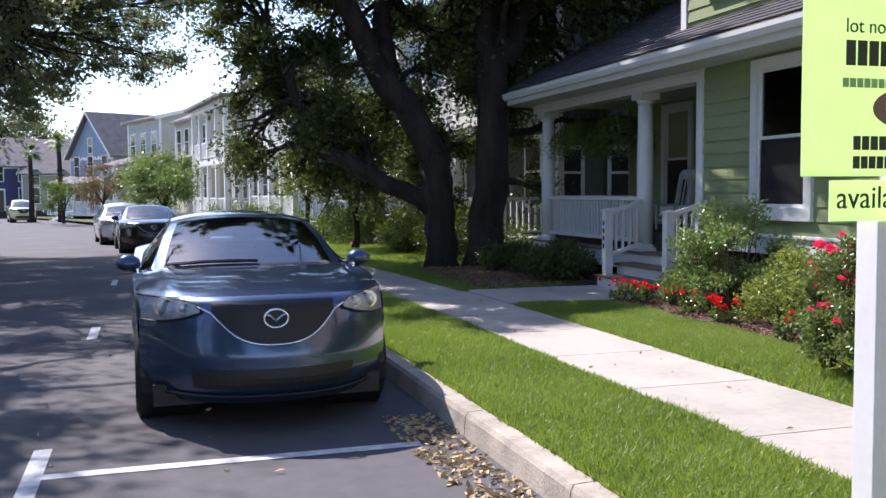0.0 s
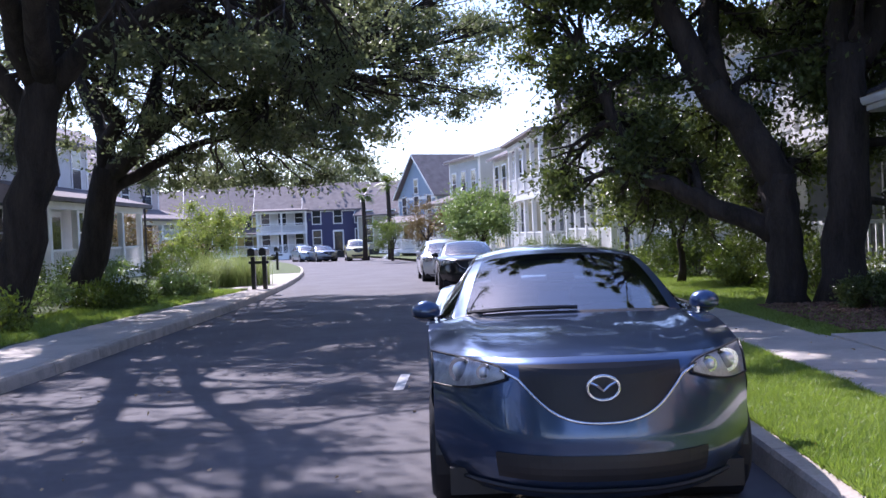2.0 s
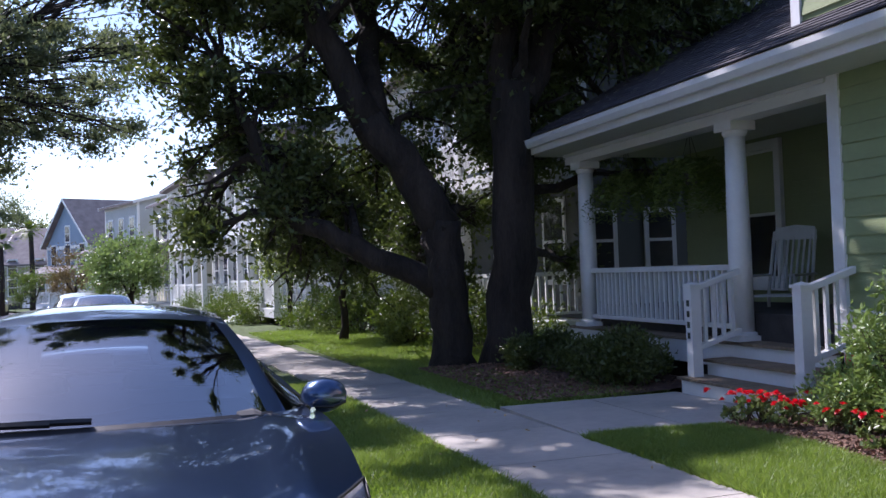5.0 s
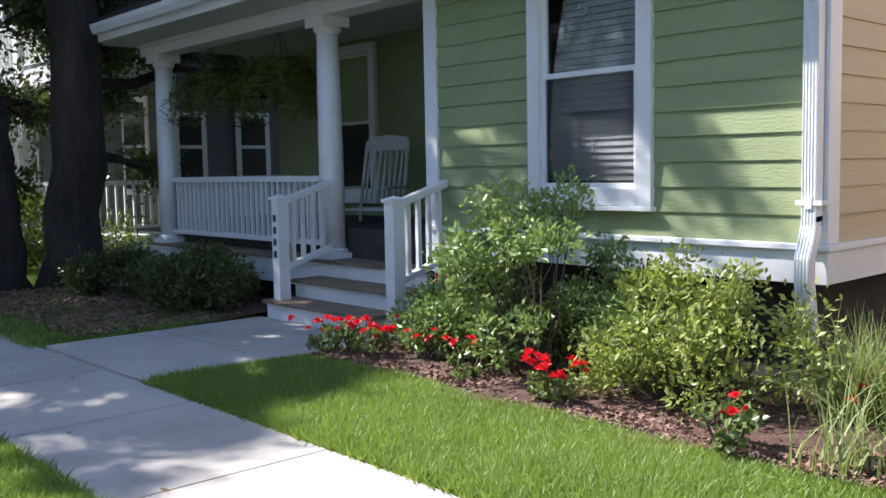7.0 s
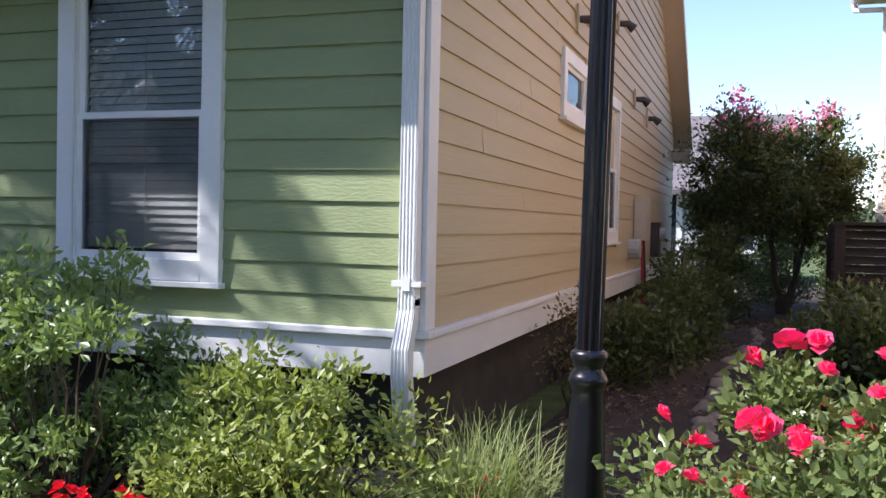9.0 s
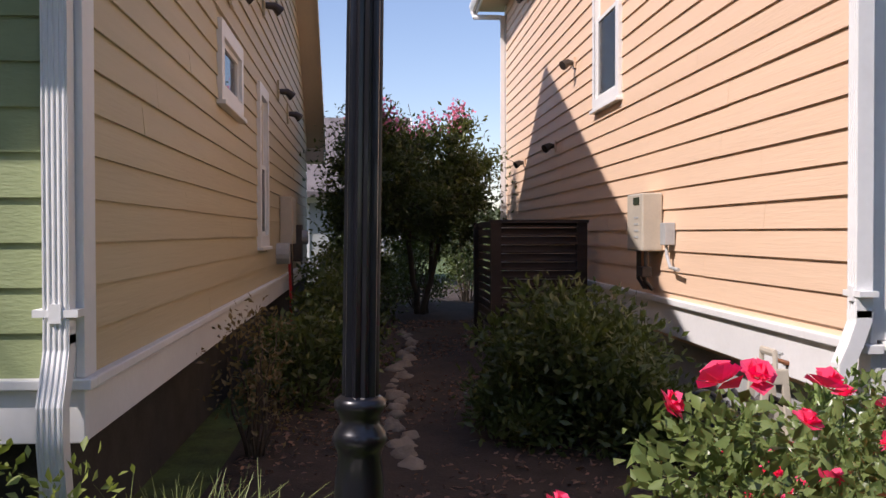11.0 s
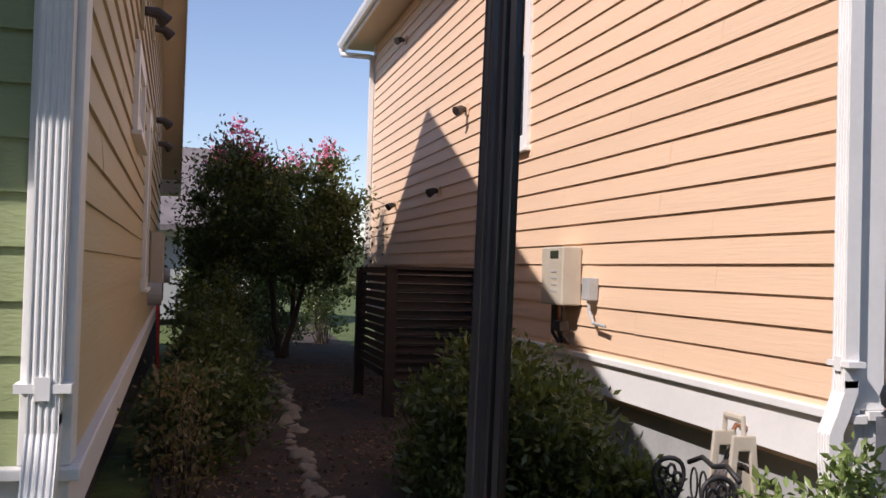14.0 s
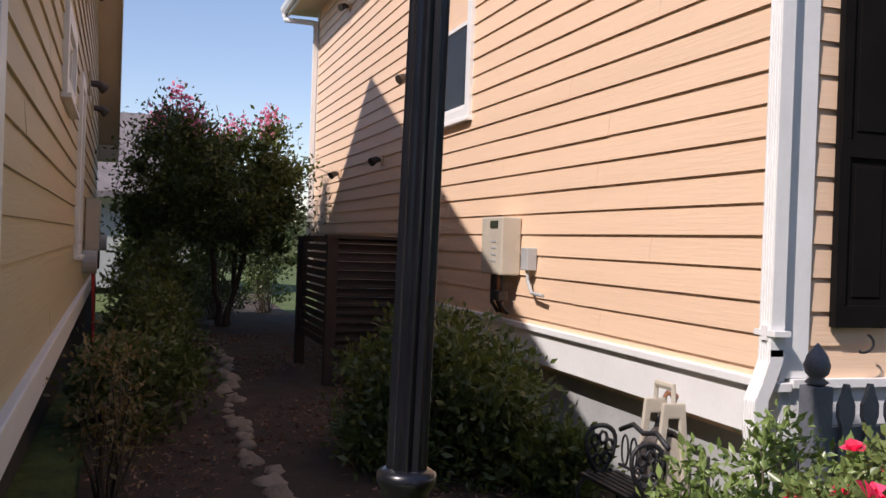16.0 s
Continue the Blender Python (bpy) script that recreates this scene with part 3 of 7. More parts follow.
solid("trim_corner_side", MB().box(FX - 0.033, FX + 0.1, SY - 0.032, SY - 0.002, 0.996, 3.2), M_TRIM, "white corner board on the side", "trim", kind="structure", bevel=0.003)
solid("trim_porch_corner", MB().box(FX - 0.036, FX + 0.02, 10.83, 10.97, 0.63, 3.0), M_TRIM, "white corner board beside the porch", "trim", kind="structure", bevel=0.003)
# one solid block, its dark colour stands for shade under the house
solid("foundation", MB().box(FX + 0.22, 20.0, SY + 0.22, 16.0, 0.0, 0.9), M_CRAWLSHADE, "recessed foundation block, coloured dark as crawl space shade", "foundation", kind="structure")

# roof with its eaves
roof = thing("roof", "dark grey shingled gable roof with white eaves", "roof", kind="structure")
Y0, Y1 = SY - 0.30, 16.45
YD = SY + 0.02
part("roof_deck", MB().prism([(EAVE_X, EAVE_Z - 0.1), (RIDGE_X, RIDGE_Z - 0.13), (REAR_X, REAR_Z - 0.1), (REAR_X, REAR_Z), (RIDGE_X, RIDGE_Z), (EAVE_X, EAVE_Z)], "y", YD, Y1), M_SOFFIT, roof)


def shingle_rows(name, parent, x0, z0, x1, z1, y0, y1, seed):
    rng, mb = random.Random(seed), MB()
    run = math.hypot(x1 - x0, z1 - z0)
    n = int(run / 0.14)
    nx, nz = -(z1 - z0) / run, (x1 - x0) / run
    if nz < 0:
        nx, nz = -nx, -nz
    for i in range(n):
        a, b = i / n, (i + 1.25) / n
        y = y0 + rng.uniform(-0.3, 0)
        while y < y1:
            e = min(y + rng.uniform(0.22, 0.34), y1)
            s = max(y, y0)
            up = 0.012 + rng.uniform(0, 0.006)
            b = min(b, 1)
            p = [(x0 + (x1 - x0) * q + nx * d, z0 + (z1 - z0) * q + nz * d) for q, d in ((a, 0.002), (a, up), (b, 0.003))]
            mb.add([(p[0][0], s, p[0][1]), (p[0][0], e, p[0][1]), (p[1][0], s, p[1][1]), (p[1][0], e, p[1][1]), (p[2][0], s, p[2][1]), (p[2][0], e, p[2][1])], [(0, 1, 3, 2), (2, 3, 5, 4)])
            y = e
    me = bpy.data.meshes.new(name)
    me.from_pydata(mb.v, [], mb.f)
    me.materials.append(M_SHINGLE)
    ob = new(name, me)
    ob.parent = parent
    ob["kind"] = "stuff"
    return ob


shingle_rows("shingles", roof, EAVE_X - 0.03, EAVE_Z, RIDGE_X, RIDGE_Z, YD, Y1, 2)
part("roof_cover", MB().grid([[(RIDGE_X, YD, RIDGE_Z + 0.012), (RIDGE_X, Y1, RIDGE_Z + 0.012)], [(REAR_X + 0.03, YD, REAR_Z + 0.012), (REAR_X + 0.03, Y1, REAR_Z + 0.012)]]), M_SHINGLE, roof)
for xa, za, xb, zb in ((EAVE_X, EAVE_Z, RIDGE_X, RIDGE_Z), (REAR_X, REAR_Z, RIDGE_X, RIDGE_Z)):
    part("rake_board", MB().add([(xa, Y0 - 0.025, za - 0.17), (xb, Y0 - 0.025, zb - 0.17), (xb, Y0 - 0.025, zb + 0.01), (xa, Y0 - 0.025, za + 0.01),
                                 (xa, Y0 - 0.002, za - 0.17), (xb, Y0 - 0.002, zb - 0.17), (xb, Y0 - 0.002, zb + 0.01), (xa, Y0 - 0.002, za + 0.01)],
                                [(0, 1, 2, 3), (7, 6, 5, 4), (0, 4, 5, 1), (3, 2, 6, 7), (0, 3, 7, 4), (1, 5, 6, 2)]), M_SOFFIT, roof).matrix_world = GABLE
    part("rake_soffit", MB().add([(xa, Y0, za - 0.14), (xb, Y0, zb - 0.14), (xb, SY, zb - 0.14), (xa, SY, za - 0.14),
                                  (xa, Y0, za - 0.12), (xb, Y0, zb - 0.12), (xb, SY, zb - 0.12), (xa, SY, za - 0.12)],
                                 [(0, 1, 2, 3), (4, 7, 6, 5), (0, 4, 5, 1), (3, 2, 6, 7), (0, 3, 7, 4), (1, 5, 6, 2)]), M_SOFFIT, roof).matrix_world = GABLE
    part("rake_cover", MB().add([(xa, Y0 - 0.02, za + 0.014), (xb, Y0 - 0.02, zb + 0.014), (xb, SY + 0.35, zb + 0.014), (xa, SY + 0.35, za + 0.014), (xa, Y0 - 0.02, za - 0.02), (xb, Y0 - 0.02, zb - 0.02), (xb, SY + 0.35, zb - 0.02), (xa, SY + 0.35, za - 0.02)],
                                [(0, 1, 2, 3), (7, 6, 5, 4), (0, 4, 5, 1), (3, 2, 6, 7), (0, 3, 7, 4), (1, 5, 6, 2)]), M_SHINGLE, roof).matrix_world = GABLE
part("eave_return", MB().box(20.0, 20.6, Y0 - 0.02, SY, 2.70, 2.92), M_SOFFIT, roof, bevel=0.01).matrix_world = GABLE
part("eave_return_front", MB().box(EAVE_X, 7.2, Y0 - 0.02, SY, 2.98, 3.1), M_TRIM, roof)
part("fascia", MB().box(EAVE_X - 0.02, EAVE_X + 0.012, Y0, Y1, 2.98, 3.15), M_TRIM, roof)
part("soffit", MB().box(EAVE_X + 0.014, FX + 0.3, SY, Y1, 2.985, 3.005), M_PORCH, roof)
gut = MB().prism([(EAVE_X - 0.022, 3.06), (EAVE_X - 0.09, 3.06), (EAVE_X - 0.12, 3.12), (EAVE_X - 0.125, 3.17), (EAVE_X - 0.11, 3.17), (EAVE_X - 0.10, 3.12), (EAVE_X - 0.08, 3.075), (EAVE_X - 0.03, 3.075), (EAVE_X - 0.03, 3.17), (EAVE_X - 0.022, 3.17)], "y", Y0, Y1)
part("gutter", gut, M_TRIM, roof, "white metal gutter")


def downspout(name, m, z_top, z_elbow, z_low, label):
    """A ribbed square pipe against the local plane y=0 facing -y, with a kick-out below."""
    top = thing(name, label, "downspout")
    top.matrix_world = m
    w, d = 0.09, 0.07
    prof = [(-w / 2, 0)]
    n = 5
    for i in range(n):
        a, b = -w / 2 + w * i / n, -w / 2 + w * (i + 1) / n
        prof += [(a + 0.003, -d), (a + (b - a) * 0.45, -d), (a + (b - a) * 0.5, -d + 0.006), (b - 0.003, -d + 0.006)]
    prof += [(w / 2, -d), (w / 2, 0)]

    def run(path):
        mb, rows = MB(), []
        for off, z in path:
            rows.append([(p[0], p[1] - off, z) for p in prof])
        k = len(prof)
        for i in range(len(rows) - 1):
            mb.add(rows[i] + rows[i + 1], [(j, (j + 1) % k, (j + 1) % k + k, j + k) for j in range(k)])
        return mb
    part("pipe", run([(0.012, z_top), (0.012, z_elbow)]), M_TRIM, top)
    part("elbow", run([(0.014, z_elbow + 0.03), (0.014, z_elbow - 0.02), (0.05, z_elbow - 0.12), (0.085, z_elbow - 0.2), (0.085, z_elbow - 0.32), (0.04, z_low + 0.1), (0.03, z_low)]), M_TRIM, top)
    part("strap", MB().box(-0.075, 0.075, -d - 0.016, 0.0, z_elbow + 0.09, z_elbow + 0.115).box(-0.02, 0.02, -d - 0.02, 0, z_elbow + 0.07, z_elbow + 0.135), M_TRIM, top)
    return top


downspout("downspout", pose(FX - 0.032, SY + 0.038, 0, 0, 0, -90), 3.02, 1.12, 0.45, "white ribbed metal downspout on the green corner")

# porch
PZ = 0.63
porch = thing("porch_floor", "weathered plank porch floor on a white rim", "porch", kind="structure")
part("rim_board", MB().box(FX - 0.04, FX + 0.0, 10.98, 16.15, 0.36, PZ - 0.03), M_TRIM, porch, bevel=0.004)
# solid filler under the planks, coloured as the shade below the floor
part("underfloor_shade_block", MB().box(FX + 0.002, 9.1, 10.98, 16.1, 0.4, PZ - 0.032), M_CRAWLSHADE, porch)
y = 10.98
while y < 16.1:
    part("plank", MB().box(FX - 0.07, 9.1, y, min(y + 0.134, 16.15), PZ - 0.03, PZ), M_DECK, porch)
    y += 0.14
for i, (x0, z1) in enumerate(((6.88, 0.48), (6.58, 0.325))):
    st = thing("porch_step", "worn wooden porch step with white riser", "step", "porch steps", kind="structure")
    part("riser", MB().box(x0 + 0.015, x0 + 0.33, 11.0, 12.45, 0.16, z1 - 0.03), M_TRIM, st)
    part("tread", MB().box(x0 - 0.02, x0 + 0.31, 10.97, 12.48, z1 - 0.03, z1), M_DECK, st, bevel=0.006)

solid("porch_ceiling", MB().box(FX + 0.32, 9.1, 10.9, Y1, 2.985, 3.0), M_PORCH, "painted porch ceiling", "ceiling", kind="structure")
solid("porch_beam", MB().box(FX - 0.02, FX + 0.24, 10.98, 16.2, 2.84, 2.98).box(FX - 0.05, FX + 0.27, 10.98, 16.2, 2.94, 2.981), M_TRIM, "white beam over the porch columns", "beam", kind="structure", bevel=0.004)
solid("wall_porch_core", MB().box(9.12, 9.25, 10.9, 16.2, 0.6, 3.0), M_GREEN, "green porch wall", "wall", kind="structure")
wall_porch = thing("wall_porch", "shaded green lap siding behind the porch", "wall", kind="structure")
wall_porch.matrix_world = pose(9.12, SY, 0, 0, 0, -90)
siding(wall_porch, M_GREEN, -(16.2 - SY), -(10.9 - SY), 0.66, 2.98, holes=[(-(15.0 - SY), -(14.0 - SY), 0.9, 2.95)], seed=9)
solid("wall_porch_return", MB().box(FX + 0.16, 9.12, 10.78, 10.88, 0.6, 3.0), M_GREEN, "shaded green wall beside the porch", "wall", kind="structure")
window_unit("window_4", pose(9.10, 14.5, 1.08, 0, 0, -90), 0.95, 1.85, "dark porch window with white casing", blinds=False)
def column(x, y):
    c = thing("porch_column", "white round porch column with square base and cap", "column", "porch columns", kind="structure")
    c.location = (x, y, PZ)
    prof = [(0.115, 0.0), (0.115, 0.9), (0.112, 1.3), (0.10, 2.05)]
    part("shaft", MB().lathe([(r, z + 0.07) for r, z in prof], n=24), M_TRIM, c, smooth=True)
    part("base", MB().box(-0.15, 0.15, -0.15, 0.15, 0, 0.05).lathe([(0.14, 0.05), (0.145, 0.075), (0.12, 0.09)], n=24), M_TRIM, c)
    part("capital", MB().lathe([(0.105, 2.06), (0.125, 2.09), (0.125, 2.12)], n=24).box(-0.145, 0.145, -0.145, 0.145, 2.12, 2.21), M_TRIM, c)
    return c


for p in ((FX + 0.12, 12.5), (FX + 0.12, 15.88)):
    column(*p)


def railing(name, m, length, z0, z1, gap=0.105, label="white painted porch railing with square balusters", slope=0.0):
    """Rails and balusters along local x from the origin."""
    r = thing(name, label, "railing", "porch railings", kind="structure")
    r.matrix_world = m

    def bar(a, b):
        return MB().add([(0, -0.035, a), (length, -0.035, a + slope * length), (length, 0.035, a + slope * length), (0, 0.035, a),
                         (0, -0.035, b), (length, -0.035, b + slope * length), (length, 0.035, b + slope * length), (0, 0.035, b)],
                        [(0, 3, 2, 1), (4, 5, 6, 7), (0, 1, 5, 4), (1, 2, 6, 5), (2, 3, 7, 6), (3, 0, 4, 7)])
    part("top_rail", bar(z1 - 0.06, z1), M_TRIM, r, bevel=0.006)
    part("bottom_rail", bar(z0, z0 + 0.05), M_TRIM, r, bevel=0.004)
    x = gap * 0.7
    while x < length - 0.03:
        part("baluster", MB().box(x - 0.017, x + 0.017, -0.017, 0.017, z0 + 0.05 + slope * x, z1 - 0.06 + slope * x), M_TRIM, r)
        x += gap
    return r


railing("porch_railing", pose(FX + 0.12, 12.62, 0, 0, 0, 90), 3.14, 0.74, 1.40)
railing("porch_railing_end", pose(FX + 0.24, 15.9, 0), 1.6, 0.74, 1.40)
for y in (10.76, 12.36):
    n = thing("newel_post", "white square newel post with a flat cap", "newel post", "step posts")
    n.location = (6.70, y, 0.17)
    part("post", MB().box(-0.055, 0.055, -0.055, 0.055, 0, 1.03), M_TRIM, n, bevel=0.004)
    part("cap", MB().box(-0.07, 0.07, -0.07, 0.07, 1.03, 1.055).add([(-0.06, -0.06, 1.055), (0.06, -0.06, 1.055), (0.06, 0.06, 1.055), (-0.06, 0.06, 1.055), (0, 0, 1.08)], [(0, 1, 4), (1, 2, 4), (2, 3, 4), (3, 0, 4)]), M_TRIM, n)
    if y > 12:
        for k in range(4):
            part("number_bar", MB().box(-0.06, -0.056, -0.022, 0.022, 0.9 - 0.105 * k - 0.06, 0.9 - 0.105 * k), M_SIGNINK, n, "dark vertical marking bar")
    railing("step_railing", pose(6.755, y, 0), 0.47, 0.58, 1.22, label="short sloping white step railing", slope=0.3)

# dormer on the front slope
dm = thing("dormer", "green dormer with white window on the shingled roof", "dormer", kind="structure")
DX = 7.32
part("dormer_wall", MB().box(DX, 11.0, 8.6, 11.45, 3.5, 5.0), M_GREEN, dm)
for zc in range(9):
    part("siding_board", MB().add([(DX - 0.02, 8.7, 3.62 + zc * LAP), (DX - 0.02, 11.35, 3.62 + zc * LAP), (DX - 0.004, 11.35, 3.62 + (zc + 1) * LAP), (DX - 0.004, 8.7, 3.62 + (zc + 1) * LAP), (DX, 8.7, 3.62 + zc * LAP), (DX, 11.35, 3.62 + zc * LAP)], [(0, 1, 2, 3), (0, 4, 5, 1)]), M_GREEN, dm)
part("corner_board", MB().box(DX - 0.03, DX + 0.08, 11.36, 11.48, 3.55, 5.0).box(DX - 0.03, DX + 0.08, 8.58, 8.7, 3.55, 5.0), M_TRIM, dm)
part("dormer_roof", MB().prism([(8.3, 5.0), (11.75, 5.0), (10.02, 5.95)], "x", DX - 0.3, 12.2), M_SHINGLE, dm)
window_unit("window_5", pose(DX - 0.022, 10.2, 3.85, 0, 0, -90), 1.3, 1.05, "white dormer window", muntin=True, blinds=False)

# ---- the peach house ----
OX, OY = 7.92, 4.49
OZ = 0.89
solid("wall_peach_side_core", MB().box(OX + 0.02, 20.1, OY - 0.16, OY - 0.004, 0.7, 5.4), M_ORANGE, "peach lap-sided side wall", "wall", kind="structure")
wall_ps = thing("wall_peach_side", "sunlit peach lap siding crossed by a gable shadow", "wall", kind="structure")
wall_ps.matrix_world = pose(20.1, OY, 0, 0, 0, 180)
PW = (12.22, 13.26, 2.70, 4.45)
siding(wall_ps, M_ORANGE, 0.05, 20.1 - OX - 0.1, OZ, 5.4, holes=[(20.1 - PW[1], 20.1 - PW[0], PW[2], PW[3])], seed=11)
window_unit("window_6", pose((PW[0] + PW[1]) / 2, OY + 0.01, PW[2], 0, 0, 180), PW[1] - PW[0], PW[3] - PW[2], "white hung window high on the peach wall", trim=0.1)
solid("wall_peach_front_core", MB().box(OX + 0.004, OX + 0.15, -4.0, OY - 0.02, 0.7, 5.6), M_ORANGE, "peach lap-sided front wall", "wall", kind="structure")
wall_pf = thing("wall_peach_front", "peach lap siding on the street front", "wall", kind="structure")
wall_pf.matrix_world = pose(OX, OY, 0, 0, 0, -90)
siding(wall_pf, M_ORANGE, 0.1, 8.0, OZ + 0.12, 5.4, holes=[(0.62, 1.62, 1.22, 3.0)], seed=13)
window_unit("window_7", pose(OX - 0.012, OY - 1.145, 1.20, 0, 0, -90), 1.0, 1.78, "white front window with blinds between black shutters", trim=0.09)
solid("trim_peach_skirt", MB().box(OX - 0.03, 20.1, OY - 0.02, OY + 0.03, 0.73, 0.955), M_TRIM, "white skirt board on the peach side wall", "trim", kind="structure", bevel=0.004)
solid("trim_peach_skirt_cap", MB().box(OX - 0.06, 20.1, OY - 0.018, OY + 0.06, 0.957, 1.0), M_TRIM, "white drip cap on the peach side wall", "trim", kind="structure", bevel=0.005)
solid("trim_peach_skirt_front", MB().box(OX - 0.03, OX + 0.02, -4.0, OY - 0.022, 0.72, 0.975), M_TRIM, "white skirt board on the peach front", "trim", kind="structure")
solid("trim_peach_skirt_cap_front", MB().box(OX - 0.062, OX + 0.02, -4.0, OY - 0.022, 0.977, 1.015), M_TRIM, "white drip cap on the peach front", "trim", kind="structure")
solid("trim_peach_corner_side", MB().box(OX - 0.03, OX + 0.1, OY + 0.001, OY + 0.032, 1.001, 5.4), M_TRIM, "white corner board of the peach house", "trim", kind="structure", bevel=0.003)
solid("trim_peach_corner_front", MB().box(OX - 0.032, OX - 0.002, OY - 0.12, OY + 0.03, 1.017, 5.4), M_TRIM, "white corner board of the peach front", "trim", kind="structure", bevel=0.003)
solid("trim_peach_corner_rear", MB().box(20.0, 20.13, OY + 0.001, OY + 0.032, 1.001, 5.4), M_TRIM, "white rear corner board of the peach house", "trim", kind="structure")
solid("foundation_peach", MB().box(OX + 0.12, 20.0, -4.0, OY - 0.1, 0.0, 0.74), M_GREYBOX, "pale rendered foundation of the peach house", "foundation", kind="structure")
downspout("downspout", pose(OX - 0.03, OY + 0.034, 0, 0, 0, 180), 5.3, 1.12, 0.4, "white ribbed metal downspout on the peach corner")
downspout("downspout", pose(20.04, OY + 0.03, 0, 0, 0, 180), 5.2, 1.0, 0.2, "white downspout at the rear of the peach house")
pr = thing("roof_peach", "shingled roof with pale soffit and white gutter", "roof", kind="structure")
part("roof_slab", MB().prism([(OY + 0.5, 5.42), (OY + 0.5, 5.52), (0.2, 8.4), (-4.5, 5.5), (-4.5, 5.4)], "x", OX - 0.5, 20.55), M_SHINGLE, pr)
part("soffit", MB().box(OX - 0.48, 20.53, OY - 0.15, OY + 0.46, 5.385, 5.41), M_SOFFIT, pr)
part("fascia", MB().box(OX - 0.5, 20.55, OY + 0.47, OY + 0.5, 5.33, 5.5), M_TRIM, pr)
part("gutter", MB().prism([(OY + 0.505, 5.38), (OY + 0.56, 5.38), (OY + 0.59, 5.44), (OY + 0.6, 5.5), (OY + 0.585, 5.5), (OY + 0.56, 5.41), (OY + 0.52, 5.4), (OY + 0.52, 5.5), (OY + 0.505, 5.5)], "x", OX - 0.5, 20.6), M_TRIM, pr)
part("gutter_outlet", MB().tube([(20.5, OY + 0.55, 5.38), (20.48, OY + 0.52, 5.28), (20.15, OY + 0.1, 5.2), (20.05, OY + 0.07, 5.1)], 0.045, 8), M_TRIM, pr)

# shutter with its scroll hook
sh = thing("shutter", "black panelled wooden shutter beside the window", "shutter")
sh.matrix_world = pose(OX - 0.025, OY - 0.40, 1.25, 0, 0, -90)
b = MB().box(-0.17, 0.17, -0.03, 0.0, 0, 1.72)
for z0, z1 in ((0.0, 0.1), (0.78, 0.86), (1.62, 1.72)):
    b.box(-0.17, 0.17, -0.042, -0.0301, z0, z1)
for x0, x1 in ((-0.17, -0.115), (0.115, 0.17)):
    b.box(x0, x1, -0.042, -0.0301, 0.1, 0.78).box(x0, x1, -0.042, -0.0301, 0.86, 1.62)
b.box(-0.08, 0.08, -0.036, -0.0301, 0.14, 0.74).box(-0.08, 0.08, -0.036, -0.0301, 0.9, 1.58)
part("panel", b, M_SHUTTER, sh, bevel=0.003)
hook = [(0.03 * math.sin(a) * (1 + 0.1 * a), -0.06, -0.05 - 0.012 * a + 0.02 * math.cos(a)) for a in [0.4 * k for k in range(14)]]
part("shutter_dog", MB().tube(hook, 0.006, 6), M_IRON, sh, "black scroll shutter dog")

# dark grey picket fence with acorn-topped post
pf = thing("picket_fence", "dark grey picket fence with shaped pickets", "fence")
pf.matrix_world = pose(7.72, 4.46, 0.08)
part("post", MB().box(-0.05, 0.05, -0.05, 0.05, 0, 0.93), M_PICKET, pf, bevel=0.004)
part("finial", MB().lathe([(0.03, 0.93), (0.052, 0.945), (0.03, 0.965), (0.05, 0.985), (0.058, 1.02), (0.045, 1.06), (0.015, 1.1), (0.004, 1.115)], n=18), M_PICKET, pf, "acorn finial", smooth=True)
for z in (0.2, 0.68):
    part("rail", MB().box(-0.02, 0.03, -3.6, -0.05, z, z + 0.07), M_PICKET, pf)
for i in range(27):
    y = -0.13 - 0.128 * i
    w = 0.042
    outline = [(y - w, 0.04), (y + w, 0.04), (y + w, 0.66), (y + w * 0.55, 0.70), (y + w * 0.55, 0.75), (y + w, 0.80), (y + w, 0.85), (y + w * 0.5, 0.895), (y + w * 0.2, 0.94),
               (y - w * 0.2, 0.94), (y - w * 0.5, 0.895), (y - w, 0.85), (y - w, 0.80), (y - w * 0.55, 0.75), (y - w * 0.55, 0.70), (y - w, 0.66)]
    part("picket", MB().prism(outline, "x", -0.045, -0.022), M_PICKET, pf)

# ---- cars ----
def spline(pts, v):
    """Smooth curve through points, at the parameter v in point steps."""
    n = len(pts)
    i = max(0, min(int(math.floor(v)), n - 2))
    t = v - i
    p0, p1, p2, p3 = (pts[max(0, min(n - 1, i + k))] for k in (-1, 0, 1, 2))
    return tuple(0.5 * (2 * b + (c - a) * t + (2 * a - 5 * b + 4 * c - d) * t * t + (3 * b - a - 3 * c + d) * t ** 3) for a, b, c, d in zip(p0, p1, p2, p3))


BODY_MID = [(.12, .20), (.04, .27), (0, .36), (0, .45), (0, .52), (.02, .62), (.05, .745), (.09, .85), (.20, .90), (.5, .95), (.9, .985), (1.28, 1.0),
            (1.7, 1.0), (3.6, 1.02), (4.3, 1.08), (4.75, 1.05), (4.87, .85), (4.86, .5), (4.75, .25)]
BODY_EDGE = [(.66, .20), (.62, .27), (.60, .36), (.58, .45), (.58, .52), (.58, .61), (.60, .71), (.66, .80), (.76, .855), (.95, .895), (1.2, .925), (1.45, .945),
             (1.8, .95), (3.6, .99), (4.25, 1.0), (4.6, .97), (4.65, .8), (4.65, .5), (4.58, .25)]
BODY_HALF = [(.78,), (.82,), (.85,), (.86,), (.86,), (.86,), (.86,), (.865,), (.875,), (.89,), (.905,), (.91,), (.915,), (.915,), (.90,), (.86,), (.87,), (.87,), (.84,)]
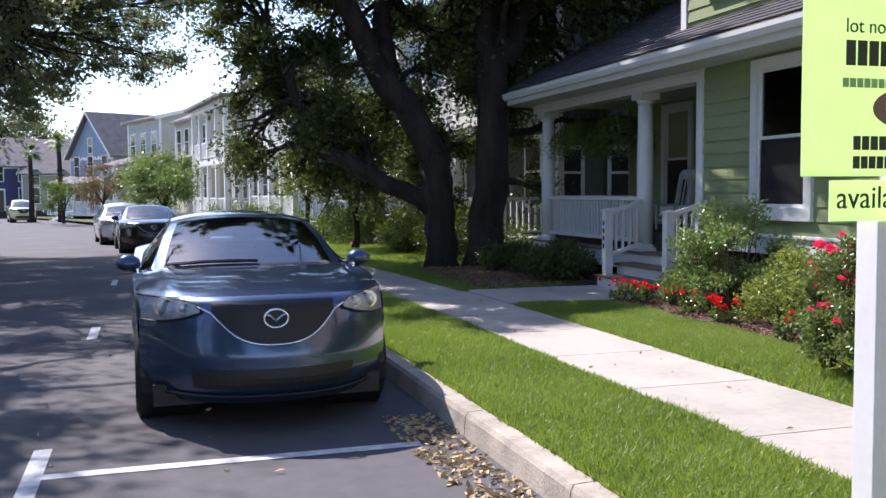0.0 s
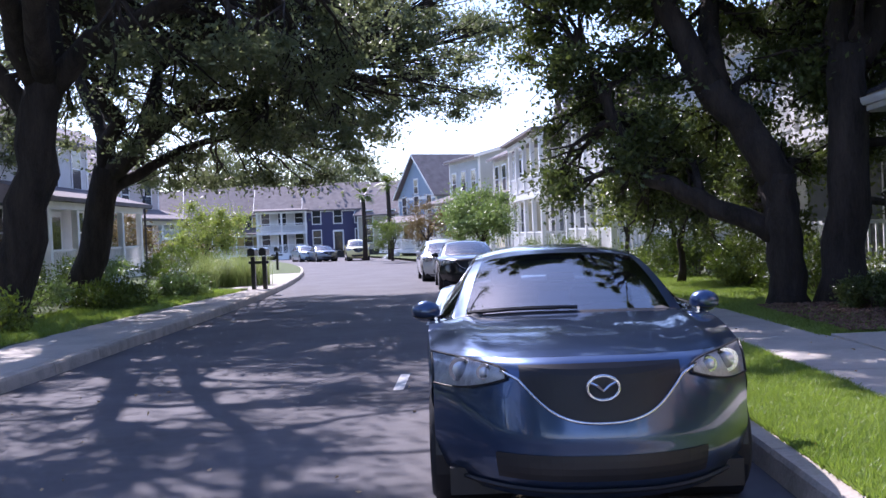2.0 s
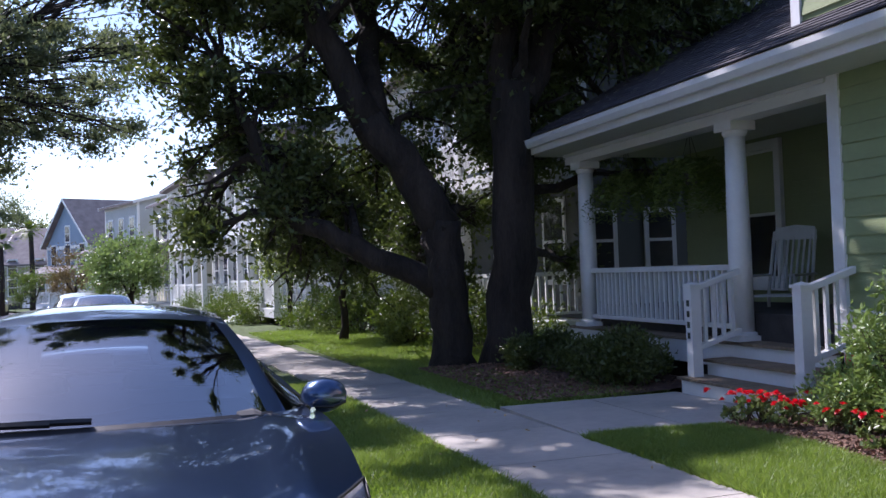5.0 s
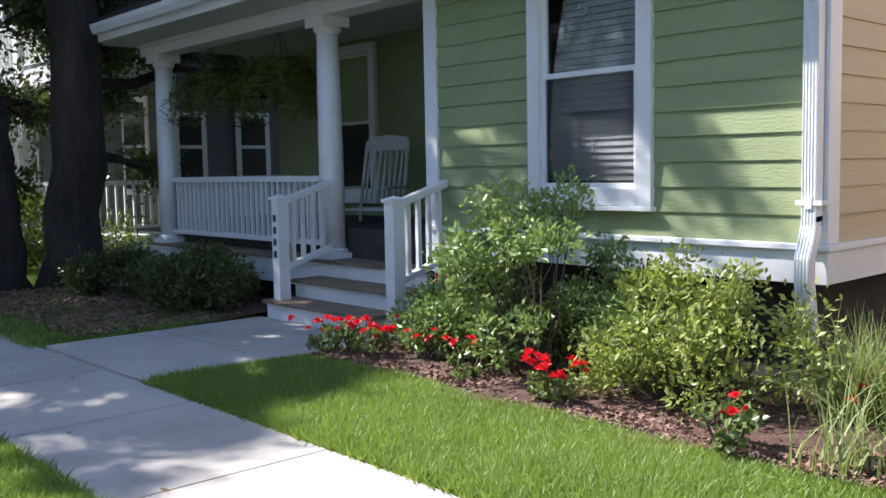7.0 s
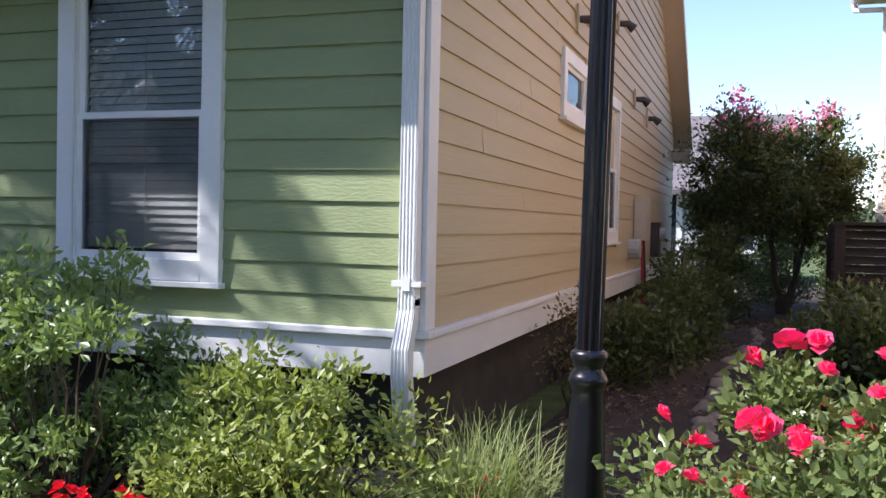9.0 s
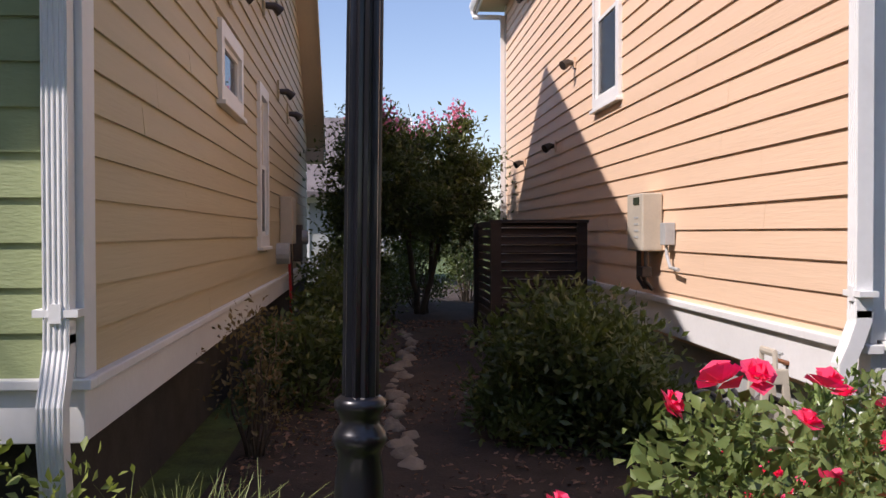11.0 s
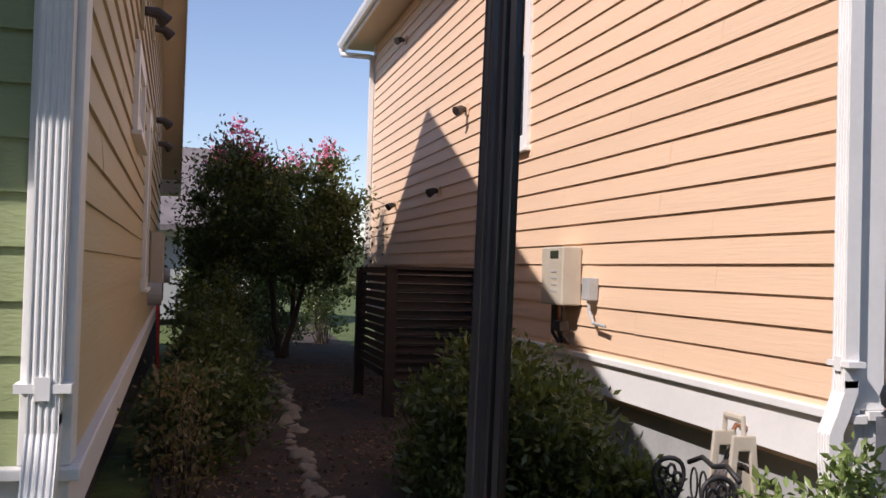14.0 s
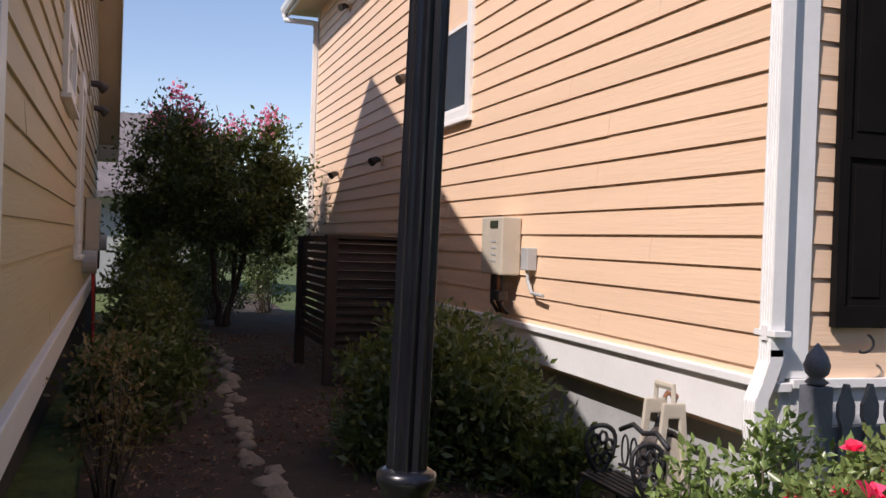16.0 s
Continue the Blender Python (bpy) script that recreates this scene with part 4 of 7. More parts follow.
TOP_MID = [(1.28, .99), (1.7, 1.19), (2.15, 1.345), (2.6, 1.385), (3.0, 1.39), (3.4, 1.36), (3.8, 1.24), (4.3, 1.06)]
TOP_EDGE = [(1.62, .95), (1.98, 1.16), (2.32, 1.29), (2.65, 1.315), (3.0, 1.32), (3.35, 1.29), (3.7, 1.19), (4.1, 1.0)]
TOP_HALF = [(.76,), (.68,), (.60,), (.585,), (.585,), (.585,), (.60,), (.68,)]
TOP_MID_SUV = TOP_MID[:4] + [(3.2, 1.47), (4.0, 1.45), (4.5, 1.36), (4.72, 1.08)]
TOP_EDGE_SUV = TOP_EDGE[:4] + [(3.2, 1.40), (4.0, 1.38), (4.35, 1.28), (4.55, 1.0)]


def car(name, m, paint, label, suv=False, detail=True, lamps_on=None, group=""):
    top = thing(name, label, "car", group)
    top.matrix_world = m
    tm, te = (TOP_MID_SUV, TOP_EDGE_SUV) if suv else (TOP_MID, TOP_EDGE)

    def skin(mid, edge, half, u, v, off=0.0):
        def raw(u, v):
            (my, mz), (ey, ez), (w,) = spline(mid, v), spline(edge, v), spline(half, v)
            a = abs(u)
            crown = 0.022 * max(0.0, 1 - abs(a - 0.74) / 0.16) ** 1.5 * min(1, (v - 7.5) / 0.8)  if 7.5 < v < 11.5 and mid is BODY_MID else 0
            return Vector((w * u, my + (ey - my) * a ** 2.6, mz + (ez - mz) * a ** 2.4 + crown))
        p = raw(u, v)
        if off:
            n = (raw(u, v + 0.02) - raw(u, v - 0.02)).cross(raw(min(u + 0.02, 1), v) - raw(u - 0.02, v))
            n.normalize()
            if n.y > 0 and v < 9 or n.z < 0 and v >= 9:
                n = -n
            p += n * off
        return p

    def body(u, v, off=0.0):
        return skin(BODY_MID, BODY_EDGE, BODY_HALF, u, v, off)

    def shell(u, v, off=0.0):
        return skin(tm, te, TOP_HALF, u, v, off)

    nu = 28 if detail else 14
    us = [-1 + 2 * k / nu for k in range(nu + 1)]

    def patch(fn, u0, u1, v0, v1, n, k, off=0.0):
        return MB().grid([[fn(u0 + (u1 - u0) * i / n, v0 + (v1 - v0) * j / k, off) for i in range(n + 1)] for j in range(k + 1)])
    seams = (0, 7.8, 11.0, 18) if detail else (0, 18)
    for i, (v0, v1) in enumerate(zip(seams, seams[1:])):
        g = 0.012 if detail else 0
        part(("bumper", "bonnet", "rear_body")[i] if detail else "body", patch(body, -1, 1, v0 + g * (i > 0), v1 - g, nu, int((v1 - v0) * (4 if detail else 2))), paint, top, smooth=True)
    if detail:
        part("underlayer", patch(body, -0.985, 0.985, 6.8, 12, 16, 20, -0.012), M_BLKPLASTIC, top)
    # side panels with wheel arches
    shoulder = sorted([(spline(BODY_EDGE, v)[0], spline(BODY_EDGE, v)[1], spline(BODY_HALF, v)[0]) for v in [6 + 0.25 * k for k in range(37)]])
    ys = [0.61 + (4.63 - 0.61) * k / 90 for k in range(91)]
    axles, arch = (0.93, 3.76), 0.37
    for s in (-1, 1):
        rows = []
        for yy in ys:
            z = np.interp(yy, [q[0] for q in shoulder], [q[1] for q in shoulder])
            w = np.interp(yy, [q[0] for q in shoulder], [q[2] for q in shoulder])
            b = 0.22
            for ax in axles:
                if abs(yy - ax) < arch:
                    b = max(b, 0.31 + math.sqrt(arch ** 2 - (yy - ax) ** 2))
            b = min(b, z - 0.08)
            rows.append([(s * (w + (0.018 * math.sin(q * math.pi) - 0.05 * q ** 3) * 1.0), yy, z + (b - z) * q) for q in (0, 0.12, 0.25, 0.4, 0.6, 0.8, 1.0)])
        part("side_panel", MB().grid(rows), paint, top, smooth=True)
        rows, rows2 = [], []
        for k in range(25):
            v = 0.12 + 6.7 * k / 24
            e = shell(s, v)
            low = Vector((s * 0.86, e.y + 0.02 * (3 - v), 0.965))
            rows.append([e + (low - e) * q for q in (0.0, 0.1)])
            rows2.append([e + (low - e) * q + Vector((-s * 0.006, 0, 0)) for q in (0.1, 0.5, 0.98)])
        part("window_rail", MB().grid(rows), paint, top, smooth=True)
        part("side_window", MB().grid(rows2), M_CARGLASS, top, smooth=True)
        part("belt_trim", MB().tube([(s * 0.872, 1.62 + 2.5 * k / 10, 0.965) for k in range(11)], 0.012, 6), M_CHROME if detail else M_BLKPLASTIC, top)
        mr = MB().blob((s * 0.945, 1.76, 1.0), (0.1, 0.075, 0.072), 3, 0.1, 14, 9)
        mirror = part("mirror", mr, paint, top, smooth=True)
        part("mirror_stalk", MB().tube([(s * 0.84, 1.80, 0.95), (s * 0.95, 1.78, 0.95)], 0.022, 6), M_BLKPLASTIC, mirror)
        if detail:
            part("mirror_shadow_gap", MB().tube([(s * 0.87, 1.705, 0.965), (s * 0.97, 1.692, 0.96), (s * 1.03, 1.715, 0.975)], 0.006, 5), M_BLKPLASTIC, mirror)
        for ax in axles:
            wh = part("wheel", MB().add([(0, 0, 0)], []) if False else MB().tube([(s * 0.70, ax, 0.31), (s * 0.89, ax, 0.31)], 0.2, 20), M_RIM, top, smooth=False)
            prof = [(0.205, 0.70), (0.30, 0.70), (0.325, 0.72), (0.325, 0.87), (0.30, 0.895), (0.205, 0.89)]
            ty = MB()
            n = 28
            ty.add([(s * x, ax + r * math.cos(2 * math.pi * k / n), 0.325 + r * math.sin(2 * math.pi * k / n)) for r, x in prof for k in range(n)],
                   [(i * n + k, i * n + (k + 1) % n, ((i + 1) % 6) * n + (k + 1) % n, ((i + 1) % 6) * n + k) for i in range(6) for k in range(n)])
            part("tyre", ty, M_RUBBER, wh, "black rubber tyre", smooth=True)
            well = MB().tube([(s * 0.45, ax, 0.33), (s * 0.86, ax, 0.33)], 0.36, 20)
            part("wheel_well", well, M_BLKPLASTIC, top)
    part("floor_pan", MB().box(-0.78, 0.78, 0.4, 4.5, 0.16, 0.3), M_BLKPLASTIC, top)
    # cabin
    part("windscreen", patch(shell, -0.9, 0.9, 0.1, 1.98, 20, 10), M_CARGLASS, top, "tinted windscreen", smooth=True)
    v_rear = (5.1, 6.8)
    part("rear_window", patch(shell, -0.88, 0.88, *v_rear, 14, 8), M_CARGLASS, top, smooth=True)
    part("roof_panel", patch(shell, -1, 1, 1.98, v_rear[0], nu, 14), paint, top, smooth=True)
    for s in (-1, 1):
        part("pillar", patch(shell, s * 0.9, s, 0, 1.98, 3, 10), paint, top, smooth=True)
        part("rear_pillar", patch(shell, s * 0.88, s, v_rear[0], 7, 3, 8), paint, top, smooth=True)
    part("glass_border", patch(shell, -0.93, 0.93, -0.02, 0.14, 18, 2, 0.004), M_BLKPLASTIC, top)
    part("dashboard", MB().box(-0.66, 0.66, 1.45, 1.95, 0.85, 1.0), M_CABIN, top, bevel=0.04)
    for x in (-0.36, 0.36):
        part("seat", MB().box(x - 0.24, x + 0.24, 2.45, 2.62, 0.6, 1.08).box(x - 0.12, x + 0.12, 2.5, 2.6, 1.1, 1.27), M_CABIN, top, bevel=0.05)
    part("cabin_tub", MB().box(-0.74, 0.74, 1.7, 4.1, 0.5, 0.6).box(-0.6, 0.6, 3.5, 4.0, 0.6, 1.05), M_CABIN, top)
    part("rear_view_mirror", MB().box(-0.1, 0.1, 1.92, 1.95, 1.16, 1.215), M_BLKPLASTIC, top, bevel=0.01)
    # nose
    def grille_low(u):
        a = abs(u) / 0.47
        return 4.7 + 1.75 * a ** 2.6
    gr = MB()
    cols = [-0.465 + 0.93 * k / 30 for k in range(31)]
    gr.grid([[body(u, grille_low(u) + (7.15 - grille_low(u)) * j / 8, 0.006) for u in cols] for j in range(9)])
    grille = part("grille", gr, M_BLKPLASTIC, top, "dark slatted grille")
    wing = [body(u, grille_low(u), 0.016) for u in cols]
    ext = [body(0.475 + 0.03 * k, 6.45 + 0.12 * k, 0.016) for k in range(4)]
    ext2 = [Vector((-p.x, p.y, p.z)) for p in ext]
    part("chrome_wing", MB().tube(ext2[::-1] + wing + ext, [0.008] * (len(wing) + 8), 6), M_CHROME, top, "thin chrome grille surround", smooth=True)
    c = body(0, 6.0, 0.03)
    ring = [(c.x + 0.078 * math.cos(a), c.y, c.z + 0.058 * math.sin(a)) for a in [2 * math.pi * k / 28 for k in range(29)]]
    badge = part("badge", MB().tube(ring, 0.009, 6, caps=False), M_CHROME, top, "plain oval chrome badge", smooth=True)
    part("badge_bar", MB().tube([(c.x - 0.068, c.y, c.z + 0.03), (c.x - 0.03, c.y - 0.004, c.z + 0.012), (c.x, c.y - 0.005, c.z - 0.012), (c.x + 0.03, c.y - 0.004, c.z + 0.012), (c.x + 0.068, c.y, c.z + 0.03)], 0.008, 6), M_CHROME, badge)
    part("lower_intake", MB().grid([[body(-0.62 + 1.24 * i / 20, 1.5 + 1.35 * j / 4, 0.006) for i in range(21)] for j in range(5)]), M_BLKPLASTIC, top)
    part("splitter", MB().tube([body(-0.9 + 1.8 * i / 24, 0.95, 0.012) for i in range(25)], 0.012, 5), M_BLKPLASTIC, top)
    for s in (-1, 1):
        def lamp(a, b, off):
            """a from inner to outer, b from foot to top."""
            u = 0.54 + 0.445 * a
            lo, hi = 6.45 - 0.45 * math.sin(2.2 * a), 6.85 + 1.25 * a ** 0.75
            return body(s * u, lo + (hi - lo) * b, off)
        n = 12
        hs = part("headlamp", MB().grid([[lamp(i / n, j / 6, 0.004) for i in range(n + 1)] for j in range(7)]), M_LAMPHOUSE, top, "clear headlamp with bright reflectors", smooth=True)
        rim = [lamp(i / n, 0, 0.012) for i in range(n + 1)] + [lamp(1, j / 6, 0.012) for j in range(1, 7)] + [lamp(1 - i / n, 1, 0.012) for i in range(1, n + 1)] + [lamp(0, 1 - j / 6, 0.012) for j in range(1, 7)]
        part("lamp_rim", MB().tube(rim, 0.006, 5, caps=False), M_BLKPLASTIC, hs)
        for a, r in ((0.60, 0.062), (0.28, 0.040)):
            q = lamp(a, 0.5, 0.008)
            part("projector", MB().tube([q + Vector((0, 0.02, 0)), q + Vector((0, -0.014, 0))], r, 18), M_CHROME, hs, smooth=False)
            part("projector_lens", MB().blob((q.x, q.y - 0.008, q.z), (r * 0.72, 0.02, r * 0.72), 0, 0.0, 14, 8), M_LENSDARK, hs, smooth=True)
        part("lamp_cover", MB().grid([[lamp(i / n, j / 6, 0.03 * math.sin(math.pi * min(max(i / n, 0.05), 0.95)) * math.sin(math.pi * min(max(j / 6, 0.08), 0.92)) + 0.008) for i in range(n + 1)] for j in range(7)]), M_LAMPGLASS, hs, smooth=True)
        if detail:
            pts = [shell(s * (-0.75 + 0.8 * k / 8) if s > 0 else -0.85 + 0.72 * k / 8, 0.16 + 0.04 * math.sin(k / 8 * 3), 0.02) for k in range(9)]
            part("wiper", MB().tube(pts, 0.012, 5), M_BLKPLASTIC, top, "black windscreen wiper")
    for s in (-1, 1):
        part("tail_lamp", MB().box(s * 0.45, s * 0.84, 4.7, 4.78, 0.8, 0.95), M_PETAL_RED, top)
    return top


M_LAMPHOUSE = mat("lamp_reflector", (0.82, 0.82, 0.84), 0.4, metal=0.0, var=0.4, scale=22)
M_LENSDARK = mat("projector_lens", (0.75, 0.77, 0.82), 0.08, metal=0.5)
P_BLUE = car_paint("deep_blue_metallic_paint", (0.05, 0.088, 0.175), 0.28, 0.85)
P_BLACK = car_paint("black_car_paint", (0.012, 0.012, 0.014))
P_WHITE = car_paint("silver_white_paint", (0.62, 0.63, 0.63), metal=0.2)
P_GREY = car_paint("blue_grey_paint", (0.10, 0.12, 0.17))
P_TEAL = car_paint("pale_blue_paint", (0.24, 0.33, 0.42), metal=0.3)
P_CREAM = car_paint("cream_yellow_paint", (0.62, 0.56, 0.24), metal=0.1)
car("parked_car", pose(1.37, 6.36, 0.0) @ Matrix.Diagonal((0.935, 0.98, 0.965, 1)), P_BLUE, "dark blue metallic saloon car parked by the kerb", group="parked cars")
car("parked_car", pose(0.8, 27.8, fall(29.8), -0.6, 0, 4), P_BLACK, "black saloon car parked behind the blue one", detail=False, group="parked cars")
car("parked_car", pose(0.05, 33.8, fall(35.8), -0.6, 0, 6) @ Matrix.Diagonal((1.0, 0.95, 0.99, 1)), P_WHITE, "silver white estate car parked by the kerb", suv=True, detail=False, group="parked cars")
car("parked_car", pose(-8.29, 77.99, fall(79.99), -0.6, 0, 10.6) @ Matrix.Diagonal((1.05, 0.95, 1.22, 1)), P_CREAM, "cream yellow off-roader parked far down the street", suv=True, detail=False, group="parked cars")
car("parked_car", pose(-10.98, 79.87, fall(81.87), -0.6, 0, 22.6), P_GREY, "blue grey saloon car far down the street", detail=False, group="parked cars")
car("parked_car", pose(-12.91, 82.78, fall(84.78), -0.6, 0, 22.6), P_TEAL, "pale blue hatchback far down the street", suv=True, detail=False, group="parked cars")
car("parked_car", pose(-27.14, 83.14, fall(85.14), -0.6, 0, 62.6), P_WHITE, "white saloon car far off beside the houses", detail=False, group="parked cars")

# ---- trees ----
def limb_path(rng, p0, p1, n=7, sag=0.0, wob=0.25):
    p0, p1 = Vector(p0), Vector(p1)
    d = (p1 - p0).length
    out = []
    for i in range(n + 1):
        t = i / n
        q = p0.lerp(p1, t) + Vector((0, 0, sag * math.sin(math.pi * t)))
        if 0 < i < n:
            q += Vector((rng.normal(0, 1), rng.normal(0, 1), rng.normal(0, 0.6))) * wob * d * 0.1
        out.append(q)
    return out


def tree(name, label, trunks, limbs, clumps, leaf, leaf_size, per, seed, twigs=3, bark=None, group="", category="tree"):
    """trunks and limbs: (from, to, r0, r1, sag); clumps: ellipsoids of foliage, each fed by a branch from the nearest limb."""
    rng = np.random.default_rng(seed)
    top = thing(name, label, category, group, at=trunks[0][0])
    base = Vector(trunks[0][0])
    nodes = []
    for i, (a, b, r0, r1, sag) in enumerate(list(trunks) + list(limbs)):
        path = limb_path(rng, a, b, 8, sag, 0.22 if i >= len(trunks) else 0.12)
        radii = [r0 + (r1 - r0) * k / 8 for k in range(9)]
        if i < len(trunks):
            radii[0] *= 1.35
        part("trunk" if i < len(trunks) else "limb", MB().tube([p - base for p in path], radii, 12), bark or M_BARK, top, smooth=True)
        nodes += [(p, r) for p, r in zip(path[3:], radii[3:])]
    tw = MB()
    for c in clumps:
        q = Vector(c[:3])
        p, r = min(nodes, key=lambda nr: (nr[0] - q).length)
        path = limb_path(rng, p, q, 5, 0.15, 0.3)
        rr = min(r * 0.7, 0.09)
        tw.tube([v - base for v in path], [rr * (1 - 0.8 * k / 5) for k in range(6)], 6)
        for _ in range(twigs):
            e = q + Vector((rng.normal(0, 0.6) * c[3], rng.normal(0, 0.6) * c[4], rng.normal(0, 0.6) * c[5]))
            tw.tube([v - base for v in limb_path(rng, path[3], e, 3, 0.0, 0.4)], [rr * 0.4, rr * 0.3, rr * 0.2, 0.006], 5)
    me = bpy.data.meshes.new("branch")
    me.from_pydata(tw.v, [], tw.f)
    me.materials.append(bark or M_BARK)
    new("branch", me).parent = top
    pts, outs = clump_points(rng, [(c[0] - base.x, c[1] - base.y, c[2] - base.z, *c[3:6]) for c in clumps], per, 0.0)
    leaf_part("crown", pts, outs, leaf_size, leaf, top, rng, spread=1.0)
    return top


def crown(rng, c, r, n, size, low=-0.3, flat=0.55):
    """Clumps scattered over the outer part of an ellipsoid."""
    out = []
    while len(out) < n:
        d = rng.normal(0, 1, 3)
        d /= np.linalg.norm(d)
        if d[2] < low:
            continue
        q = np.array(c) + d * np.array(r) * rng.uniform(0.45, 1.0)
        s = size * rng.uniform(0.6, 1.3)
        out.append((*q, s, s, s * flat))
    return out


rg = np.random.default_rng(7)
# the double-trunked live oak on the lawn
cl = crown(rg, (6.7, 19.3, 6.4), (4.7, 4.0, 3.0), 130, 0.85, -0.4)
cl += crown(rg, (3.0, 18.2, 4.6), (1.5, 2.0, 2.2), 34, 0.55, -1)
cl += crown(rg, (8.8, 17.2, 4.8), (2.4, 1.9, 1.4), 22, 0.65, -0.6)
cl += [(3.0 + rg.uniform(-.7, .9), 17.8 + rg.uniform(-1.0, 1.2), rg.uniform(1.9, 4.0), .5, .5, .5) for _ in range(18)]
cl += [(4.2 + rg.uniform(-.9, .9), 18.2 + rg.uniform(-.8, 1.2), rg.uniform(1.5, 3.4), .5, .5, .45) for _ in range(18)]
cl += [(6.2 + rg.uniform(-1.6, 1.6), 17.2 + rg.uniform(-0.6, 1.5), rg.uniform(3.0, 4.8), .55, .55, .4) for _ in range(18)]
# high clumps out of view, added to dapple the pavement and the lawn's edge
cl += [(rg.uniform(-0.4, 3.4), rg.uniform(16.2, 19.2), rg.uniform(5.6, 8.6), .42, .42, .28) for _ in range(62)]
cl += [(rg.uniform(0.2, 2.3), rg.uniform(15.1, 16.5), rg.uniform(6.8, 8.2), .36, .36, .25) for _ in range(18)]
cl += [(rg.uniform(4.9, 7.6), rg.uniform(14.4, 16.2), rg.uniform(4.9, 6.6), .45, .45, .32) for _ in range(24)]
cl += [(rg.uniform(5.2, 9.2), rg.uniform(18.4, 21.0), rg.uniform(1.3, 4.0), .6, .6, .5) for _ in range(26)]
# clumps added to keep the sun off the porch eave
cl += [(rg.uniform(3.4, 6.6), rg.uniform(15.3, 17.6), rg.uniform(5.8, 8.2), .5, .5, .4) for _ in range(26)]
cl += [(rg.uniform(3.6, 9.6), rg.uniform(17.0, 20.0), rg.uniform(4.2, 7.6), .6, .6, .45) for _ in range(40)]
cl += [(8.6 + rg.uniform(-1.2, 1.6), 18.5 + rg.uniform(-1.5, 2), rg.uniform(2.6, 5.0), .6, .6, .5) for _ in range(14)]
cl += [(1.9 + rg.uniform(-.8, .9), 18.6 + rg.uniform(-1.6, 2), rg.uniform(5.2, 8.0), .65, .65, .5) for _ in range(16)]
cl += [(rg.uniform(6.2, 10.5), rg.uniform(13.4, 17.5), rg.uniform(4.9, 7.6), .55, .55, .4) for _ in range(44)]
# small unseen clumps, added so their twigs streak the front wall with shadow
cl += [(rg.uniform(3.2, 5.8), rg.uniform(13.2, 15.6), rg.uniform(7.0, 8.6), .28, .28, .2) for _ in range(12)]
tree("live_oak", "double-trunked live oak with dark dense crown on the lawn",
     [((5.66, 16.75, 0.05), (5.6, 16.8, 2.15), 0.29, 0.27, 0), ((6.36, 16.45, 0.05), (6.56, 16.4, 4.0), 0.33, 0.27, 0)],
     [((5.63, 16.8, 2.0), (4.6, 16.9, 3.55), 0.27, 0.23, 0.1), ((4.68, 16.9, 3.4), (3.0, 17.6, 6.6), 0.24, 0.09, 0.3), ((5.5, 16.8, 1.2), (3.45, 17.2, 2.3), 0.18, 0.12, 0.05), ((3.5, 17.2, 2.25), (2.7, 17.6, 4.4), 0.12, 0.05, 0.1), ((6.7, 16.4, 3.8), (8.7, 17.0, 6.8), 0.22, 0.08, 0.2),
      ((6.75, 16.4, 3.9), (7.0, 20.0, 7.5), 0.22, 0.08, 0.2), ((4.75, 16.9, 3.3), (5.2, 19.6, 7.4), 0.2, 0.08, 0.3), ((6.6, 16.4, 3.5), (5.9, 17.2, 8.4), 0.2, 0.08, 0)],
     cl, M_LEAF_OAK, 0.11, 590, 21)
def settle(top, x, y, turn):
    """Stands a tree at its own foot, turned with the line of the street."""
    top.location.x, top.location.y = x, y
    top.rotation_euler.z = radians(turn)


# the two leaning street oaks beyond the far kerb
cl = crown(rg, (-6.0, 17.5, 7.8), (5.4, 7.5, 2.6), 120, 0.85, -0.3)
cl += [(-1.5 + rg.uniform(-2.5, 1.6), 21 + rg.uniform(-4, 4), rg.uniform(4.6, 6.4), .8, .8, .4) for _ in range(26)]
# these two sets of high clumps are added to shade far pavement and road
cl += [(rg.uniform(-10.5, -6.8), rg.uniform(15.0, 19.5), rg.uniform(6.4, 8.4), .7, .7, .4) for _ in range(22)]
cl += [(rg.uniform(-8.5, -4.4), rg.uniform(11.5, 18.0), rg.uniform(6.4, 8.6), .6, .6, .35) for _ in range(46)]
cl += [(rg.uniform(-6.5, -1.0), rg.uniform(18.5, 23.5), rg.uniform(4.6, 7.8), .7, .7, .4) for _ in range(60)]
cl += [(-9.5 + rg.uniform(-3.5, 2.5), 21 + rg.uniform(-3, 5), rg.uniform(4.0, 7.5), .95, .95, .6) for _ in range(26)]
oak = tree("street_oak", "large leaning live oak with branches over the street",
     [((-7.3, 19.6, -0.1), (-6.2, 19.4, 4.6), 0.44, 0.34, 0)],
     [((-6.3, 19.4, 4.3), (-1.6, 18.6, 6.2), 0.26, 0.08, 0.5), ((-6.3, 19.4, 4.4), (-7.6, 15.2, 8.2), 0.26, 0.09, 0.3), ((-6.2, 19.4, 4.5), (-4.6, 14.5, 8.0), 0.24, 0.08, 0.4),
      ((-6.25, 19.4, 4.5), (-6.4, 20.5, 9.0), 0.24, 0.09, 0), ((-6.4, 19.4, 3.6), (-9.6, 18.5, 7.0), 0.22, 0.08, 0.3), ((-5.0, 19.2, 5.1), (-3.2, 12.5, 7.8), 0.15, 0.06, 0.3)],
     cl, M_LEAF_OAK2, 0.125, 300, 22, group="street oaks")
settle(oak, -8.04, 19.56, 2.6)
cl = crown(rg, (-5.6, 26.0, 7.6), (6.0, 5.5, 3.2), 120, 0.85, -0.3)
